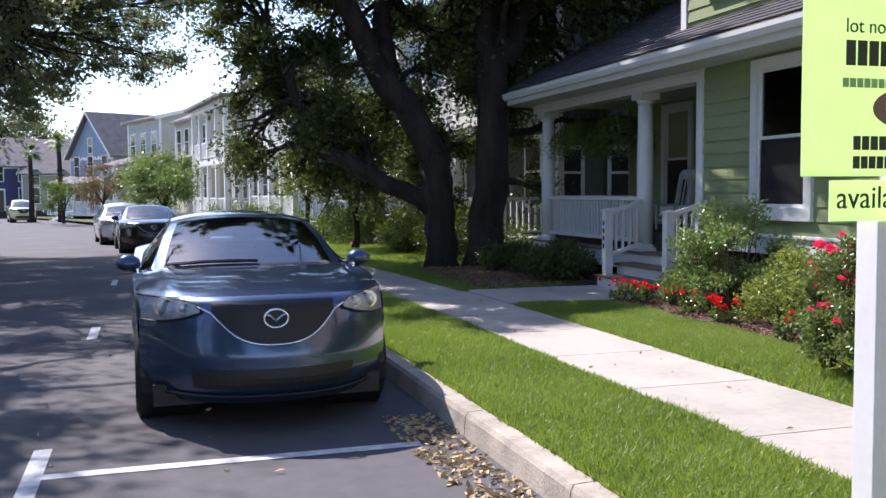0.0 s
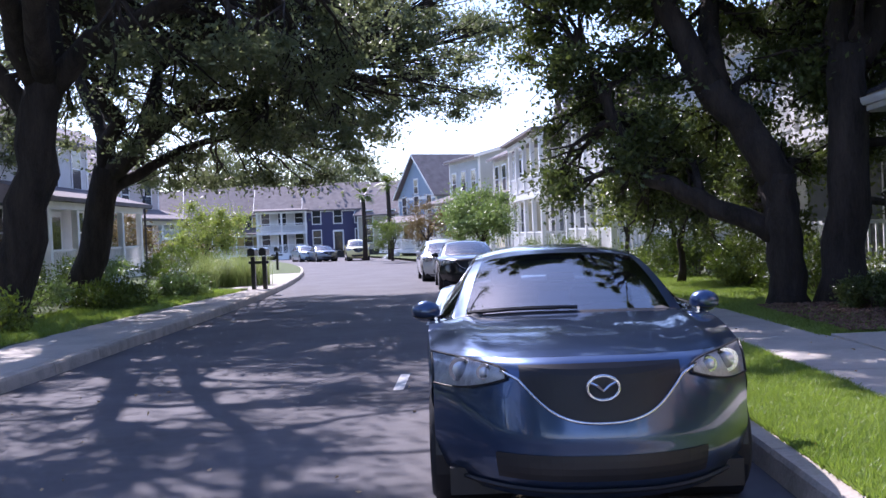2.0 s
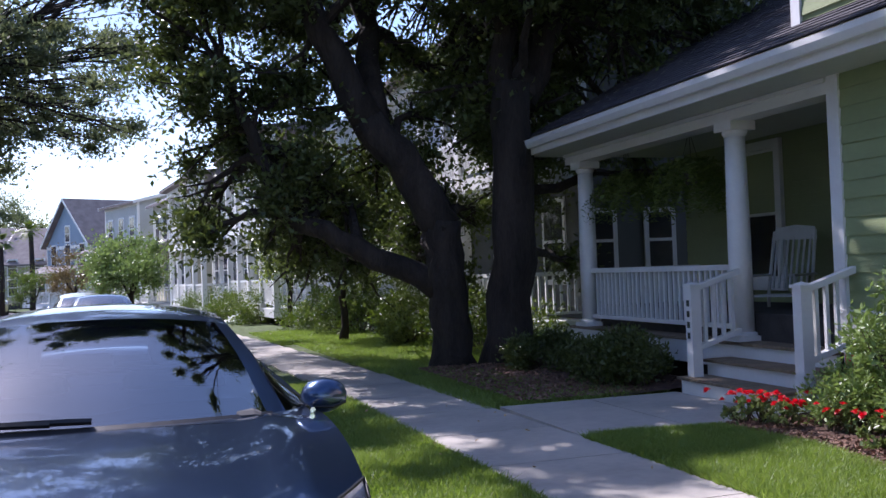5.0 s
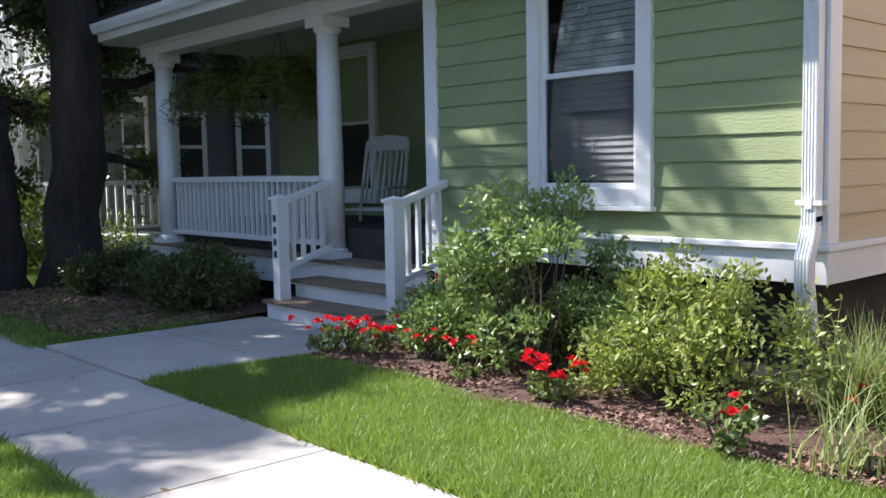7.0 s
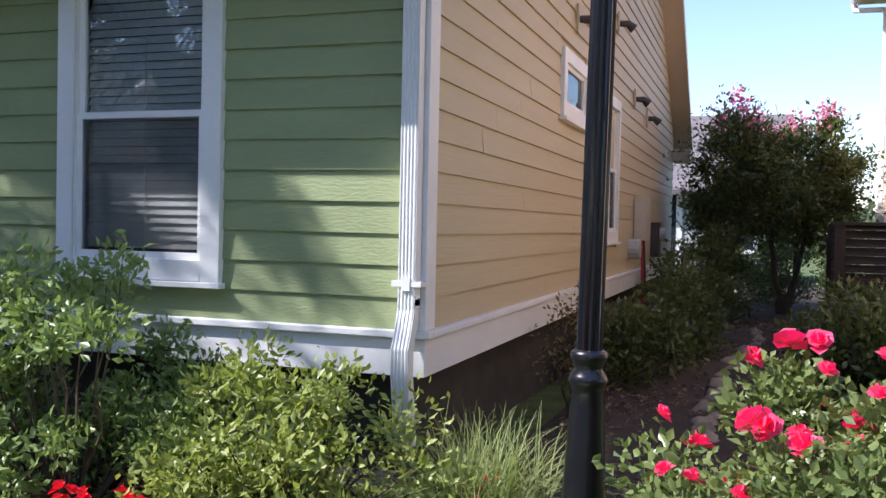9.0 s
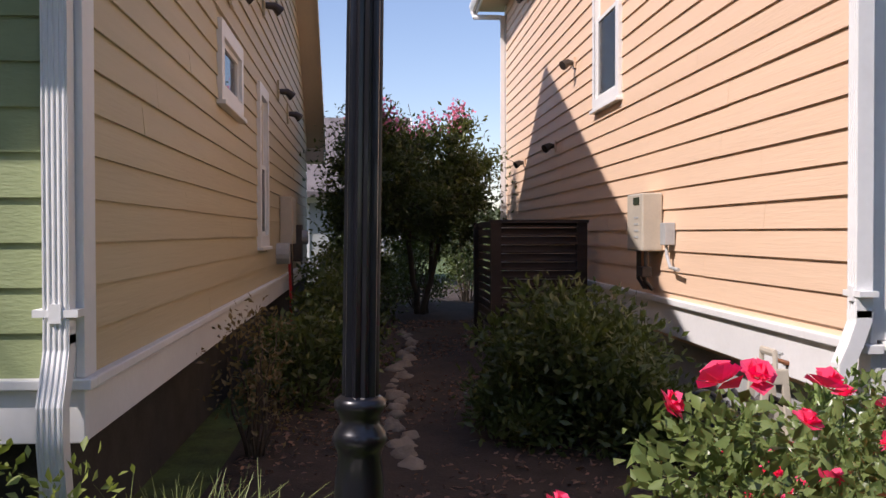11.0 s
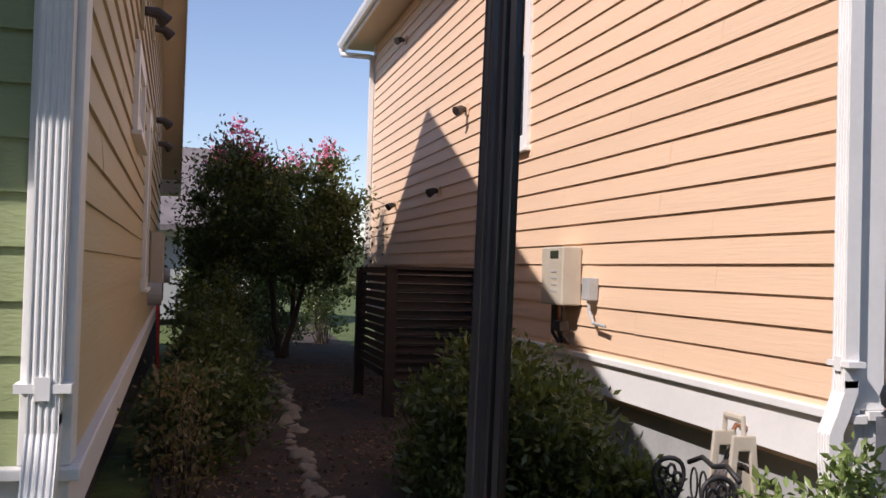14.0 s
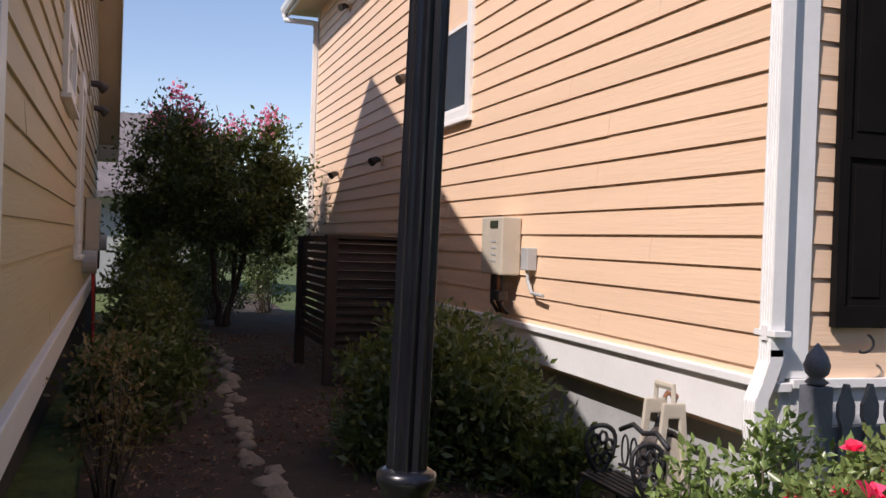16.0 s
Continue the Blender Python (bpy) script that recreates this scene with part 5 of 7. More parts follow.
cl += [(-2.4 + rg.uniform(-3.5, 1.8), 26 + rg.uniform(-3, 4), rg.uniform(3.6, 5.6), .8, .8, .4) for _ in range(30)]
cl += [(-10.5 + rg.uniform(-5, 3), 30 + rg.uniform(-2.5, 4), rg.uniform(3.4, 7.5), 1.0, 1.0, .6) for _ in range(34)]
cl += [(rg.uniform(-4.0, 1.4), rg.uniform(24, 31), rg.uniform(4.2, 8.6), .7, .7, .4) for _ in range(46)]
for _ in range(110):
    x = rg.uniform(-6.5, 3.0)
    cl.append((x, rg.uniform(23.0, 31.0), rg.uniform(3.6 + 0.22 * max(0, x + 3.5), 8.4), .72, .72, .42))
cl += [(-3.5 + rg.uniform(-4.5, 2.5), 28.5 + rg.uniform(-2, 4), rg.uniform(3.0, 5.0), .75, .75, .4) for _ in range(24)]
oak = tree("street_oak", "forked live oak with low limbs over the street",
     [((-7.9, 25.8, -0.2), (-7.0, 25.6, 3.4), 0.42, 0.34, 0)],
     [((-7.0, 25.6, 3.2), (-1.6, 25.0, 5.4), 0.27, 0.07, 0.5), ((-7.2, 25.6, 2.6), (-4.0, 26.6, 4.2), 0.18, 0.06, 0.3), ((-7.0, 25.6, 3.3), (-6.6, 25.6, 8.5), 0.26, 0.09, 0),
      ((-7.0, 25.6, 3.3), (-8.6, 28.0, 7.0), 0.22, 0.08, 0.2), ((-6.0, 25.5, 4.0), (-3.6, 22.5, 7.2), 0.18, 0.07, 0.3)],
     cl, M_LEAF_OAK2, 0.135, 380, 23, group="street oaks")
settle(oak, -9.17, 25.73, 2.6)
# a further oak, out of view, added to shade the road beside the first eye
cl = crown(rg, (-6.6, 9.6, 8.4), (4.8, 5.0, 2.2), 70, 0.8, -0.25)
oak = tree("street_oak", "unseen tall street oak added to shade the road", [((-8.3, 9.5, 0.1), (-7.6, 9.5, 5.0), 0.4, 0.3, 0)],
     [((-7.6, 9.5, 4.8), (-4.0, 9.0, 8.0), 0.24, 0.08, 0.4), ((-7.6, 9.5, 4.8), (-8.6, 7.0, 8.4), 0.24, 0.08, 0.2), ((-7.6, 9.5, 4.9), (-7.0, 12.5, 8.6), 0.24, 0.08, 0.2)],
     cl, M_LEAF_OAK2, 0.12, 360, 24, group="street oaks")
settle(oak, -8.08, 9.43, 2.6)

# smaller trees farther along
def small_tree(name, label, x, y, h, r, seed, leaf=None, n=16, per=420, size=0.13, group="small street trees"):
    rng = np.random.default_rng(seed)
    z = fall(y) + 0.13
    cl = crown(rng, (x, y, z + h * 0.62), (r, r, h * 0.36), n, r * 0.5, -0.8, 0.8)
    return tree(name, label, [((x, y, z), (x + 0.1, y, z + h * 0.55), 0.09, 0.05, 0)],
                [((x + 0.05, y, z + h * 0.3), (x - r * 0.5, y + 0.2, z + h * 0.7), 0.05, 0.02, 0.1), ((x + 0.05, y, z + h * 0.35), (x + r * 0.5, y - 0.2, z + h * 0.75), 0.05, 0.02, 0.1)],
                cl, leaf or M_LEAF_SHRUB, size, per, seed, 2, group=group)


small_tree("street_tree", "young bright green tree on the verge", 1.25, 39.0, 3.3, 1.45, 31, M_LEAF_SHRUB, 26, 520)
small_tree("street_tree", "small pale green tree beside the far pavement", -11.63, 45.8, 3.6, 1.8, 32, M_LEAF_LIME, 20, 520)
small_tree("street_tree", "slim light green tree beside the dark house", 5.79, 32.58, 3.8, 1.1, 33, M_LEAF_LIME, 12, 300)
small_tree("street_tree", "reddish flowering tree far down the street", -1.88, 60.26, 3.8, 2.0, 34, M_LEAF_BRONZE, 14)
small_tree("street_tree", "dark shrub tree far down the street", -4.55, 66.15, 3.0, 1.8, 35, M_LEAF_DARK, 12)
small_tree("street_tree", "rounded dark tree among far houses", -19.7, 51.44, 4.4, 2.6, 36, M_LEAF_DARK, 20)
small_tree("street_tree", "reddish green tree before the pinkish house", -16.02, 47.61, 3.4, 1.7, 37, M_LEAF_BRONZE, 12)


small_tree("evergreen_tree", "dense dark evergreen tree before the neighbouring house", 5.75, 24.57, 4.6, 1.9, 38, M_LEAF_OAK, 34, 620, 0.12)
small_tree("evergreen_tree", "dark evergreen tree beside the white house", 6.54, 29.11, 4.4, 1.7, 39, M_LEAF_OAK, 30, 560, 0.12)

for k, (x, y, h, r) in enumerate(((-32.22, 128.96, 16.0, 6.0), (-22.87, 132.38, 17.0, 6.5), (-14.29, 130.77, 14.5, 5.0))):
    small_tree("shade_tree", "tall green tree behind the far houses", x, y, h, r, 300 + k, M_LEAF_OAK2, 36, 460, 0.36, "far shade trees")


# unseen trees behind the first eye, added to darken reflections in the car
for k, (x, y) in enumerate(((-7.5, -5.0), (5.6, -7.5), (-8.5, -15.0))):
    small_tree("shade_tree", "unseen street tree added behind the first eye for reflections", x, y, 9.0, 4.2, 320 + k, M_LEAF_OAK2, 60, 420, 0.2, "back street trees")


def palmetto(x, y, h, seed):
    rng = np.random.default_rng(seed)
    z = fall(y) + 0.1
    top = thing("palmetto", "tall palmetto with round tuft of fronds", "palm tree", "palmettos", at=(x, y, z))
    part("trunk", MB().tube([(0, 0, 0), (0.05, 0, h * 0.5), (0, 0, h)], [0.2, 0.17, 0.15], 10), M_BARK, top, smooth=True)
    for k in range(22):
        a, e = rng.uniform(0, 6.28), rng.uniform(-0.6, 1.2)
        L = rng.uniform(1.0, 1.5)
        d = Vector((math.cos(a) * math.cos(e), math.sin(a) * math.cos(e), math.sin(e)))
        s = d.cross(Vector((0, 0, 1))).normalized()
        mb = MB()
        for j in range(9):
            q = (j - 4) / 4
            tip = Vector((0, 0, h)) + d * L * (1 - 0.25 * abs(q)) + s * q * 0.6 * L * 0.7 - Vector((0, 0, 0.25 * L))
            mid = Vector((0, 0, h)) + d * L * 0.5 + s * q * 0.12 * L
            b0 = Vector((0, 0, h)) + d * 0.2
            mb.add([b0, mid + s * 0.03, tip, mid - s * 0.03], [(0, 1, 2, 3)])
        part("frond", mb, M_LEAF_DARK, top)
    return top


palmetto(-7.31, 74.03, 5.0, 41)
palmetto(-5.22, 72.12, 5.6, 42)

# a distant belt of woods behind the houses
rw = np.random.default_rng(77)
wood = []
for k in range(300):
    a = rw.uniform(-1.25, 2.3)
    d = rw.uniform(112, 150) if a < 0.7 else rw.uniform(62, 90)
    s = rw.uniform(4.0, 8.0)
    wood.append((d * math.sin(a) - 6, d * math.cos(a), rw.uniform(1.0, 5.5) if a < 0.7 else rw.uniform(0.0, 1.5), s, s, s * 0.8 if a < 0.7 else 2.2))
pts, outs = clump_points(rw, wood, 380, 0.5)
tagged(leaf_part("far_woods", pts, outs, 0.62, M_LEAF_OAK2, None, rw, spread=1.0), "distant belt of green trees behind the houses", "woods", kind="stuff")

# ---- houses along the street ----
C_WHITE = flat_paint("white_clapboard", (0.62, 0.62, 0.60))
C_GREYW = flat_paint("pale_grey_clapboard", (0.42, 0.44, 0.43))
C_CREAM = flat_paint("cream_clapboard", (0.55, 0.52, 0.38))
C_SLATE = flat_paint("blue_grey_clapboard", (0.24, 0.32, 0.42))
C_PINK = flat_paint("pink_white_clapboard", (0.52, 0.45, 0.42))
C_YELLOW = flat_paint("yellow_clapboard", (0.60, 0.48, 0.18))
C_NAVY = flat_paint("navy_clapboard", (0.045, 0.045, 0.11))
C_BEIGE = flat_paint("beige_clapboard", (0.40, 0.36, 0.28))
C_DKGREEN = flat_paint("grey_green_clapboard", (0.10, 0.11, 0.10))
M_FARPANE = mat("dark_window_glass", (0.03, 0.035, 0.04), 0.08, var=0.2)


def house(label, m, w, d, eave, ridge, wall, front_gable=False, porch=1, bays=3, floors=2, base=0.6, side_windows=True, cross=None, deep=2.2, side_list=(), group="houses along the street"):
    """A timber house: the front faces local -y, the origin lies at the middle of its front foot."""
    h = thing("house", label, "house", group)
    h.matrix_world = m
    a = w / 2
    # under-house shade is put into this block's dark colour
    part("foundation", MB().box(-a + 0.06, a - 0.06, 0.06, d - 0.06, -1.2, base), M_CRAWLSHADE, h)
    bd = MB().box(-a, a, 0, d, base, eave)
    part("wall", bd, wall, h)
    if front_gable:
        part("gable_wall", MB().prism([(-a, eave), (a, eave), (0, ridge - 0.1)], "y", 0.0, d), wall, h)
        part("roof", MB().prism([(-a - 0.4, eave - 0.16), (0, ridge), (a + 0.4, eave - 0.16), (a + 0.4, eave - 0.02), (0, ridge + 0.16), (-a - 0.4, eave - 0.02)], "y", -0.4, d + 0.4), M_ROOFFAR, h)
        for s in (-1, 1):
            part("rake_board", MB().prism([(0, ridge - 0.03), (0, ridge + 0.17), (s * (a + 0.42), eave + 0.0), (s * (a + 0.42), eave - 0.2)], "y", -0.44, -0.4), M_TRIM, h)
    else:
        part("gable_wall", MB().prism([(0, eave), (d, eave), (d / 2, ridge - 0.1)], "x", -a, a), wall, h)
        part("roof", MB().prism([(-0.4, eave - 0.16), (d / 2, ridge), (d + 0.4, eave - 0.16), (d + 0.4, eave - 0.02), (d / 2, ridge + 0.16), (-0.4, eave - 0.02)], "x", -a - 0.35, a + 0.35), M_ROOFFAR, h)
        for s in (-1, 1):
            x = s * (a + 0.37)
            for e in (-0.42, d + 0.42):
                part("rake_board", MB().prism([(d / 2, ridge - 0.03), (d / 2, ridge + 0.17), (e, eave), (e, eave - 0.2)], "x", x - 0.02, x + 0.02), M_TRIM, h)
    if cross:
        c, q, apex = cross
        part("cross_gable", MB().prism([(c - q, eave - 0.05), (c + q, eave - 0.05), (c, apex - 0.12)], "y", -0.06, d / 2), wall, h)
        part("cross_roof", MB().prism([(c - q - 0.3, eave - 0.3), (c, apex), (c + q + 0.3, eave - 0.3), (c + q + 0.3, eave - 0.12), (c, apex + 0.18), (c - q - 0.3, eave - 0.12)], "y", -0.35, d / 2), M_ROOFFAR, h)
        for s in (-1, 1):
            part("cross_rake", MB().prism([(c, apex - 0.04), (c, apex + 0.19), (c + s * (q + 0.32), eave - 0.11), (c + s * (q + 0.32), eave - 0.34)], "y", -0.40, -0.352), M_TRIM, h)
    part("eave_trim", MB().box(-a - 0.02, a + 0.02, -0.03, 0.0, eave - 0.28, eave - 0.02), M_TRIM, h)
    for sx in (-1, 1):
        part("corner_board", MB().box(sx * a - 0.07, sx * a + 0.07, -0.035, 0.1, base, eave), M_TRIM, h)
    fh = (eave - base) / floors

    def win(x, z, ww=0.85, hh=1.55, side=0):
        if side:
            sx = side * (a + 0.01)
            wd = part("window", MB().box(sx - 0.03, sx + 0.03, x - ww / 2 - 0.1, x + ww / 2 + 0.1, z - 0.1, z + hh + 0.1), M_TRIM, h)
            part("pane", MB().box(sx - 0.035, sx + 0.035, x - ww / 2, x + ww / 2, z, z + hh / 2 - 0.03).box(sx - 0.035, sx + 0.035, x - ww / 2, x + ww / 2, z + hh / 2 + 0.03, z + hh), M_FARPANE, wd)
        else:
            wd = part("window", MB().box(x - ww / 2 - 0.1, x + ww / 2 + 0.1, -0.04, 0.02, z - 0.1, z + hh + 0.1), M_TRIM, h)
            part("pane", MB().box(x - ww / 2, x + ww / 2, -0.045, 0.025, z, z + hh / 2 - 0.03).box(x - ww / 2, x + ww / 2, -0.045, 0.025, z + hh / 2 + 0.03, z + hh), M_FARPANE, wd)
    for f in range(floors):
        for b in range(bays):
            x = -a + w * (b + 0.5) / bays
            if f == 0 and b == bays // 2:
                dr = part("door", MB().box(x - 0.6, x + 0.6, -0.04, 0.02, base, base + 2.3), M_TRIM, h)
                part("door_leaf", MB().box(x - 0.45, x + 0.45, -0.05, 0.03, base + 0.02, base + 2.1), M_FARPANE, dr)
            else:
                win(x, base + f * fh + 0.75)
        if side_windows:
            for s in (-1, 1):
                for q in (0.25, 0.65) if not side_list else (0.5, 0.8):
                    win(d * q, base + f * fh + 0.8, side=s)
    for x, z, ww, hh in side_list:
        win(x, base + z, ww, hh, 1)
    if front_gable:
        win(0, eave + 0.3, 0.7, min(1.2, (ridge - eave) * 0.5))
    pd = deep
    for f in range(porch):
        z = base + f * fh
        pw = a - 0.02
        part("porch_floor", MB().box(-pw, pw, -pd, -0.05, z - 0.28, z), M_TRIM, h)
        n = max(3, int(w / 2.2) + 1)
        for k in range(n):
            x = -pw + 0.12 + (2 * pw - 0.24) * k / (n - 1)
            part("porch_column", MB().box(x - 0.1, x + 0.1, -pd + 0.03, -pd + 0.23, z, z + fh - 0.28), M_TRIM, h)
        rl = MB().box(-pw, pw, -pd + 0.1, -pd + 0.16, z + 0.85, z + 0.92).box(-pw, pw, -pd + 0.1, -pd + 0.16, z + 0.12, z + 0.17)
        rail = part("porch_rail", rl, M_TRIM, h)
        for sx in (-1, 1):
            ends = part("end_rail", MB().box(sx * pw - 0.03, sx * pw + 0.03, -pd + 0.2, -0.1, z + 0.85, z + 0.92).box(sx * pw - 0.03, sx * pw + 0.03, -pd + 0.2, -0.1, z + 0.12, z + 0.17), M_TRIM, h)
            q = -pd + 0.3
            while q < -0.15:
                part("baluster", MB().box(sx * pw - 0.02, sx * pw + 0.02, q - 0.02, q + 0.02, z + 0.17, z + 0.85), M_TRIM, ends)
                q += 0.15
        first = part("baluster", MB().box(-0.02, 0.02, -pd + 0.11, -pd + 0.15, z + 0.17, z + 0.85), M_TRIM, rail)
        first.location.x = -pw + 0.1
        x = -pw + 0.26
        while x < pw:
            ob = new("baluster", first.data)
            ob.parent = rail
            ob.location.x = x
            x += 0.16
    if porch:
        z = base + porch * fh
        part("porch_beam", MB().box(-a, a, -pd, -pd + 0.25, z - 0.3, z - 0.05), M_TRIM, h)
        part("porch_roof", MB().prism([(-pd - 0.35, z - 0.08), (-pd - 0.35, z + 0.05), (0.0, z + 0.75 if porch < floors else z + 0.3), (0.0, z - 0.08)], "x", -a - 0.2, a + 0.2), M_ROOFFAR, h)
        st = MB()
        for k in range(4):
            st.box(-0.7, 0.7, -pd - 0.3 * (k + 1), -pd - 0.3 * k, -0.3, base - 0.16 * (k + 1))
        part("front_steps", st, M_TRIM, h)
    return h


def at(x, y, rz, dz=0.12):
    return pose(x, y, fall(y) + dz, 0, 0, rz)


house("dark grey green house with double white galleries", at(9.55, 24.45, -89), 8.0, 11, 6.2, 8.8, C_DKGREEN, porch=2, base=0.45, deep=1.6,
      side_list=((0.35, 0.95, 0.42, 1.05), (1.6, 0.95, 0.5, 1.05)))
house("white house with double galleries", at(7.4, 38.6, -86), 9.0, 11, 6.3, 8.9, C_WHITE, porch=2, bays=4)
house("pale house with steep gable and white porch", at(5.7, 49.6, -83.4), 9.0, 11, 6.2, 8.8, C_GREYW, porch=2, bays=4, cross=(0.6, 2.1, 8.6))
house("cream house with tall upper windows", at(3.3, 60.5, -78), 7.6, 10, 6.4, 8.6, C_CREAM, porch=1, bays=4)
house("grey house with flat parapet front", at(0.5, 71.5, -71), 6.6, 10, 7.2, 8.4, C_GREYW, porch=1)
house("blue grey house with pointed front gable", at(-3.81, 85.2, -61.4), 7.6, 10, 5.2, 8.8, C_SLATE, front_gable=True, porch=1)
house("beige house beyond the palmettos", at(-7.67, 104.04, -17.4), 8.0, 10, 4.4, 8.0, C_BEIGE, porch=0)
house("navy blue house with white gallery", at(-13.75, 105.77, 8.6), 7.0, 10, 5.2, 8.2, C_NAVY, porch=0)
house("navy house wing with white double gallery", at(-19.97, 105.99, 8.6), 5.5, 9, 5.2, 8.0, C_WHITE, porch=2)
house("yellow house with dark roof", at(-26.83, 107.18, 14.6), 8.0, 10, 5.0, 8.4, C_YELLOW, porch=1)
house("pale house with double gallery far off", at(-35.81, 108.77, 22.6), 8.0, 10, 5.2, 8.2, C_GREYW, porch=2)
house("white house with porch behind the street oaks", at(-14.45, 35.17, 92.6), 9.5, 10, 5.6, 8.4, C_WHITE, porch=1, bays=4)
house("pinkish white house with front porch", at(-18.88, 55.49, 84.6), 9.0, 10, 5.6, 8.8, C_PINK, porch=1, bays=3)
house("pale house half hidden by street oaks", at(-13.79, 20.68, 92.6), 9.5, 10, 5.6, 8.6, C_GREYW, porch=1, bays=4)
# two houses out of view, added to close the street round the first eye
house("unseen white house added opposite the first eye", at(-14.5, 6.0, 90), 10, 10, 5.8, 8.6, C_CREAM, porch=1, bays=4)
house("unseen pale house added behind the first eye", at(-14.5, -10.0, 90), 10, 10, 5.8, 8.6, C_SLATE, porch=1, bays=4)
house("grey shingled house at the back of the side yard", pose(27.0, 9.0, 0.1, 0, 0, -90), 5.6, 6, 2.4, 4.4, C_GREYW, porch=0, floors=1, base=0.2)


def street_lamp(x, y, z, h, label, detail=False):
    """Fluted black post with ringed base and lantern."""
    p = thing("street_lamp", label, "street lamp", "street lamps", at=(x, y, z))
    part("base", MB().lathe([(0.135, 0), (0.135, 0.06), (0.11, 0.1), (0.09, 0.2), (0.062, 0.72), (0.055, 0.78), (0.06, 0.80), (0.072, 0.825), (0.064, 0.845), (0.05, 0.865), (0.054, 0.885), (0.066, 0.905), (0.066, 0.925), (0.05, 0.935)], n=28), M_BLACK, p, smooth=True)
    part("shaft", MB().lathe([(0.047, 0.93), (0.047, 1.8), (0.043, h - 0.3)], n=48, flute=0.22, flutes=10), M_BLACK, p)
    part("collar", MB().lathe([(0.05, h - 0.31), (0.07, h - 0.28), (0.055, h - 0.24), (0.09, h - 0.2), (0.05, h - 0.16), (0.1, h)], n=20), M_BLACK, p, smooth=True)
    part("lantern", MB().lathe([(0.1, h), (0.17, h + 0.32), (0.165, h + 0.33)], n=8), M_LAMPGLASS, p, "clear lantern glass")
    part("lantern_roof", MB().lathe([(0.2, h + 0.33), (0.12, h + 0.44), (0.03, h + 0.5), (0.02, h + 0.58)], n=12), M_BLACK, p)
    return p


street_lamp(6.33, 6.715, 0.14, 3.4, "fluted black lamp post beside the roses", True).rotation_euler.x = radians(0.9)
street_lamp(-12.6, 40.6, fall(41) + 0.12, 3.6, "black lamp post before the pinkish house")


def mailbox_pair(x, y, n=2):
    z = fall(y) + 0.14
    p = thing("mailbox_stand", "black mailboxes on dark posts by the kerb", "mailbox", "mailboxes", at=(x, y, z))
    for k in range(n):
        o = (k - (n - 1) / 2) * 0.34
        part("post", MB().box(o - 0.06, o + 0.06, -0.06, 0.06, 0, 1.0), M_BLACK, p)
        arc = [(o - 0.11, 1.02), (o + 0.11, 1.02), (o + 0.11, 1.17)] + [(o + 0.11 * math.cos(t), 1.17 + 0.09 * math.sin(t)) for t in (0.5, 1.0, 1.57, 2.1, 2.6)] + [(o - 0.11, 1.17)]
        part("box", MB().prism(arc, "y", -0.25, 0.25), M_BLACK, p)
    part("brace", MB().box(-0.3, 0.3, -0.05, 0.05, 0.78, 0.86), M_BLACK, p)


mailbox_pair(-5.55, 30.0, 2)
mailbox_pair(-9.75, 53.0, 1)

# ---- planting near the houses ----
def shrub(name, label, x, y, z, rx, ry, h, seed, leaf, size=0.05, n=30, per=170, group="", stems=9, category="shrub", clump=0.3, aspect=0.45, low=0.15):
    """A shrub of forked stems carrying uneven clumps of single leaves."""
    rng = np.random.default_rng(seed)
    top = thing(name, label, category, group, at=(x, y, z))
    cl = []
    for k in range(n):
        a, r = rng.uniform(0, 6.28), math.sqrt(rng.uniform(0, 1))
        zz = h * (low + (1 - low) * rng.uniform(0.1, 1.0)) * (1 - 0.35 * r * r)
        s = clump * rng.uniform(0.55, 1.2)
        cl.append((rx * r * math.cos(a), ry * r * math.sin(a), zz, s, s, s * 0.8))
    st = MB()
    for k, c in enumerate(cl):
        b = Vector((c[0] * 0.25, c[1] * 0.25, 0))
        path = limb_path(rng, b, c[:3], 4, 0.0, 0.25)
        st.tube(path, [0.011, 0.009, 0.007, 0.005, 0.003], 4, caps=False)
    part("woody_stem", st, M_TWIG, top)["kind"] = "stuff"
    pts, outs = clump_points(rng, cl, per, 0.15)
    pts[:, 2] = np.maximum(pts[:, 2], 0.03)
    leaf_part("foliage", pts, outs, size, leaf, top, rng, spread=0.7, aspect=aspect)
    return top, cl, rng


def blossoms(top, centres, r, material, rng, petals=13, name="flower"):
    """Ruffled double flowers built of cupped petals, one mesh each."""
    for c in centres:
        mb = MB()
        rr = r * rng.uniform(0.7, 1.25)
        tilt = Vector((rng.normal(0, 0.5), rng.normal(0, 0.5), 1)).normalized()
        side = tilt.cross(Vector((1, 0.2, 0))).normalized()
        fore = tilt.cross(side)
        for k in range(petals):
            a = 2.4 * k
            q = (k + 1) / petals
            out = (side * math.cos(a) + fore * math.sin(a))
            w = tilt.cross(out) * rr * 0.5
            base = Vector(c) + out * rr * 0.1
            tip = Vector(c) + out * rr * q + tilt * rr * (0.75 - 0.75 * q + rng.uniform(-0.1, 0.15))
            midp = base.lerp(tip, 0.55) + tilt * rr * 0.12
            mb.add([base, midp + w, tip, midp - w], [(0, 1, 2), (0, 2, 3)])
        me = bpy.data.meshes.new(name)
        me.from_pydata(mb.v, [], mb.f)
        me.materials.append(material)
        new(name, me).parent = top


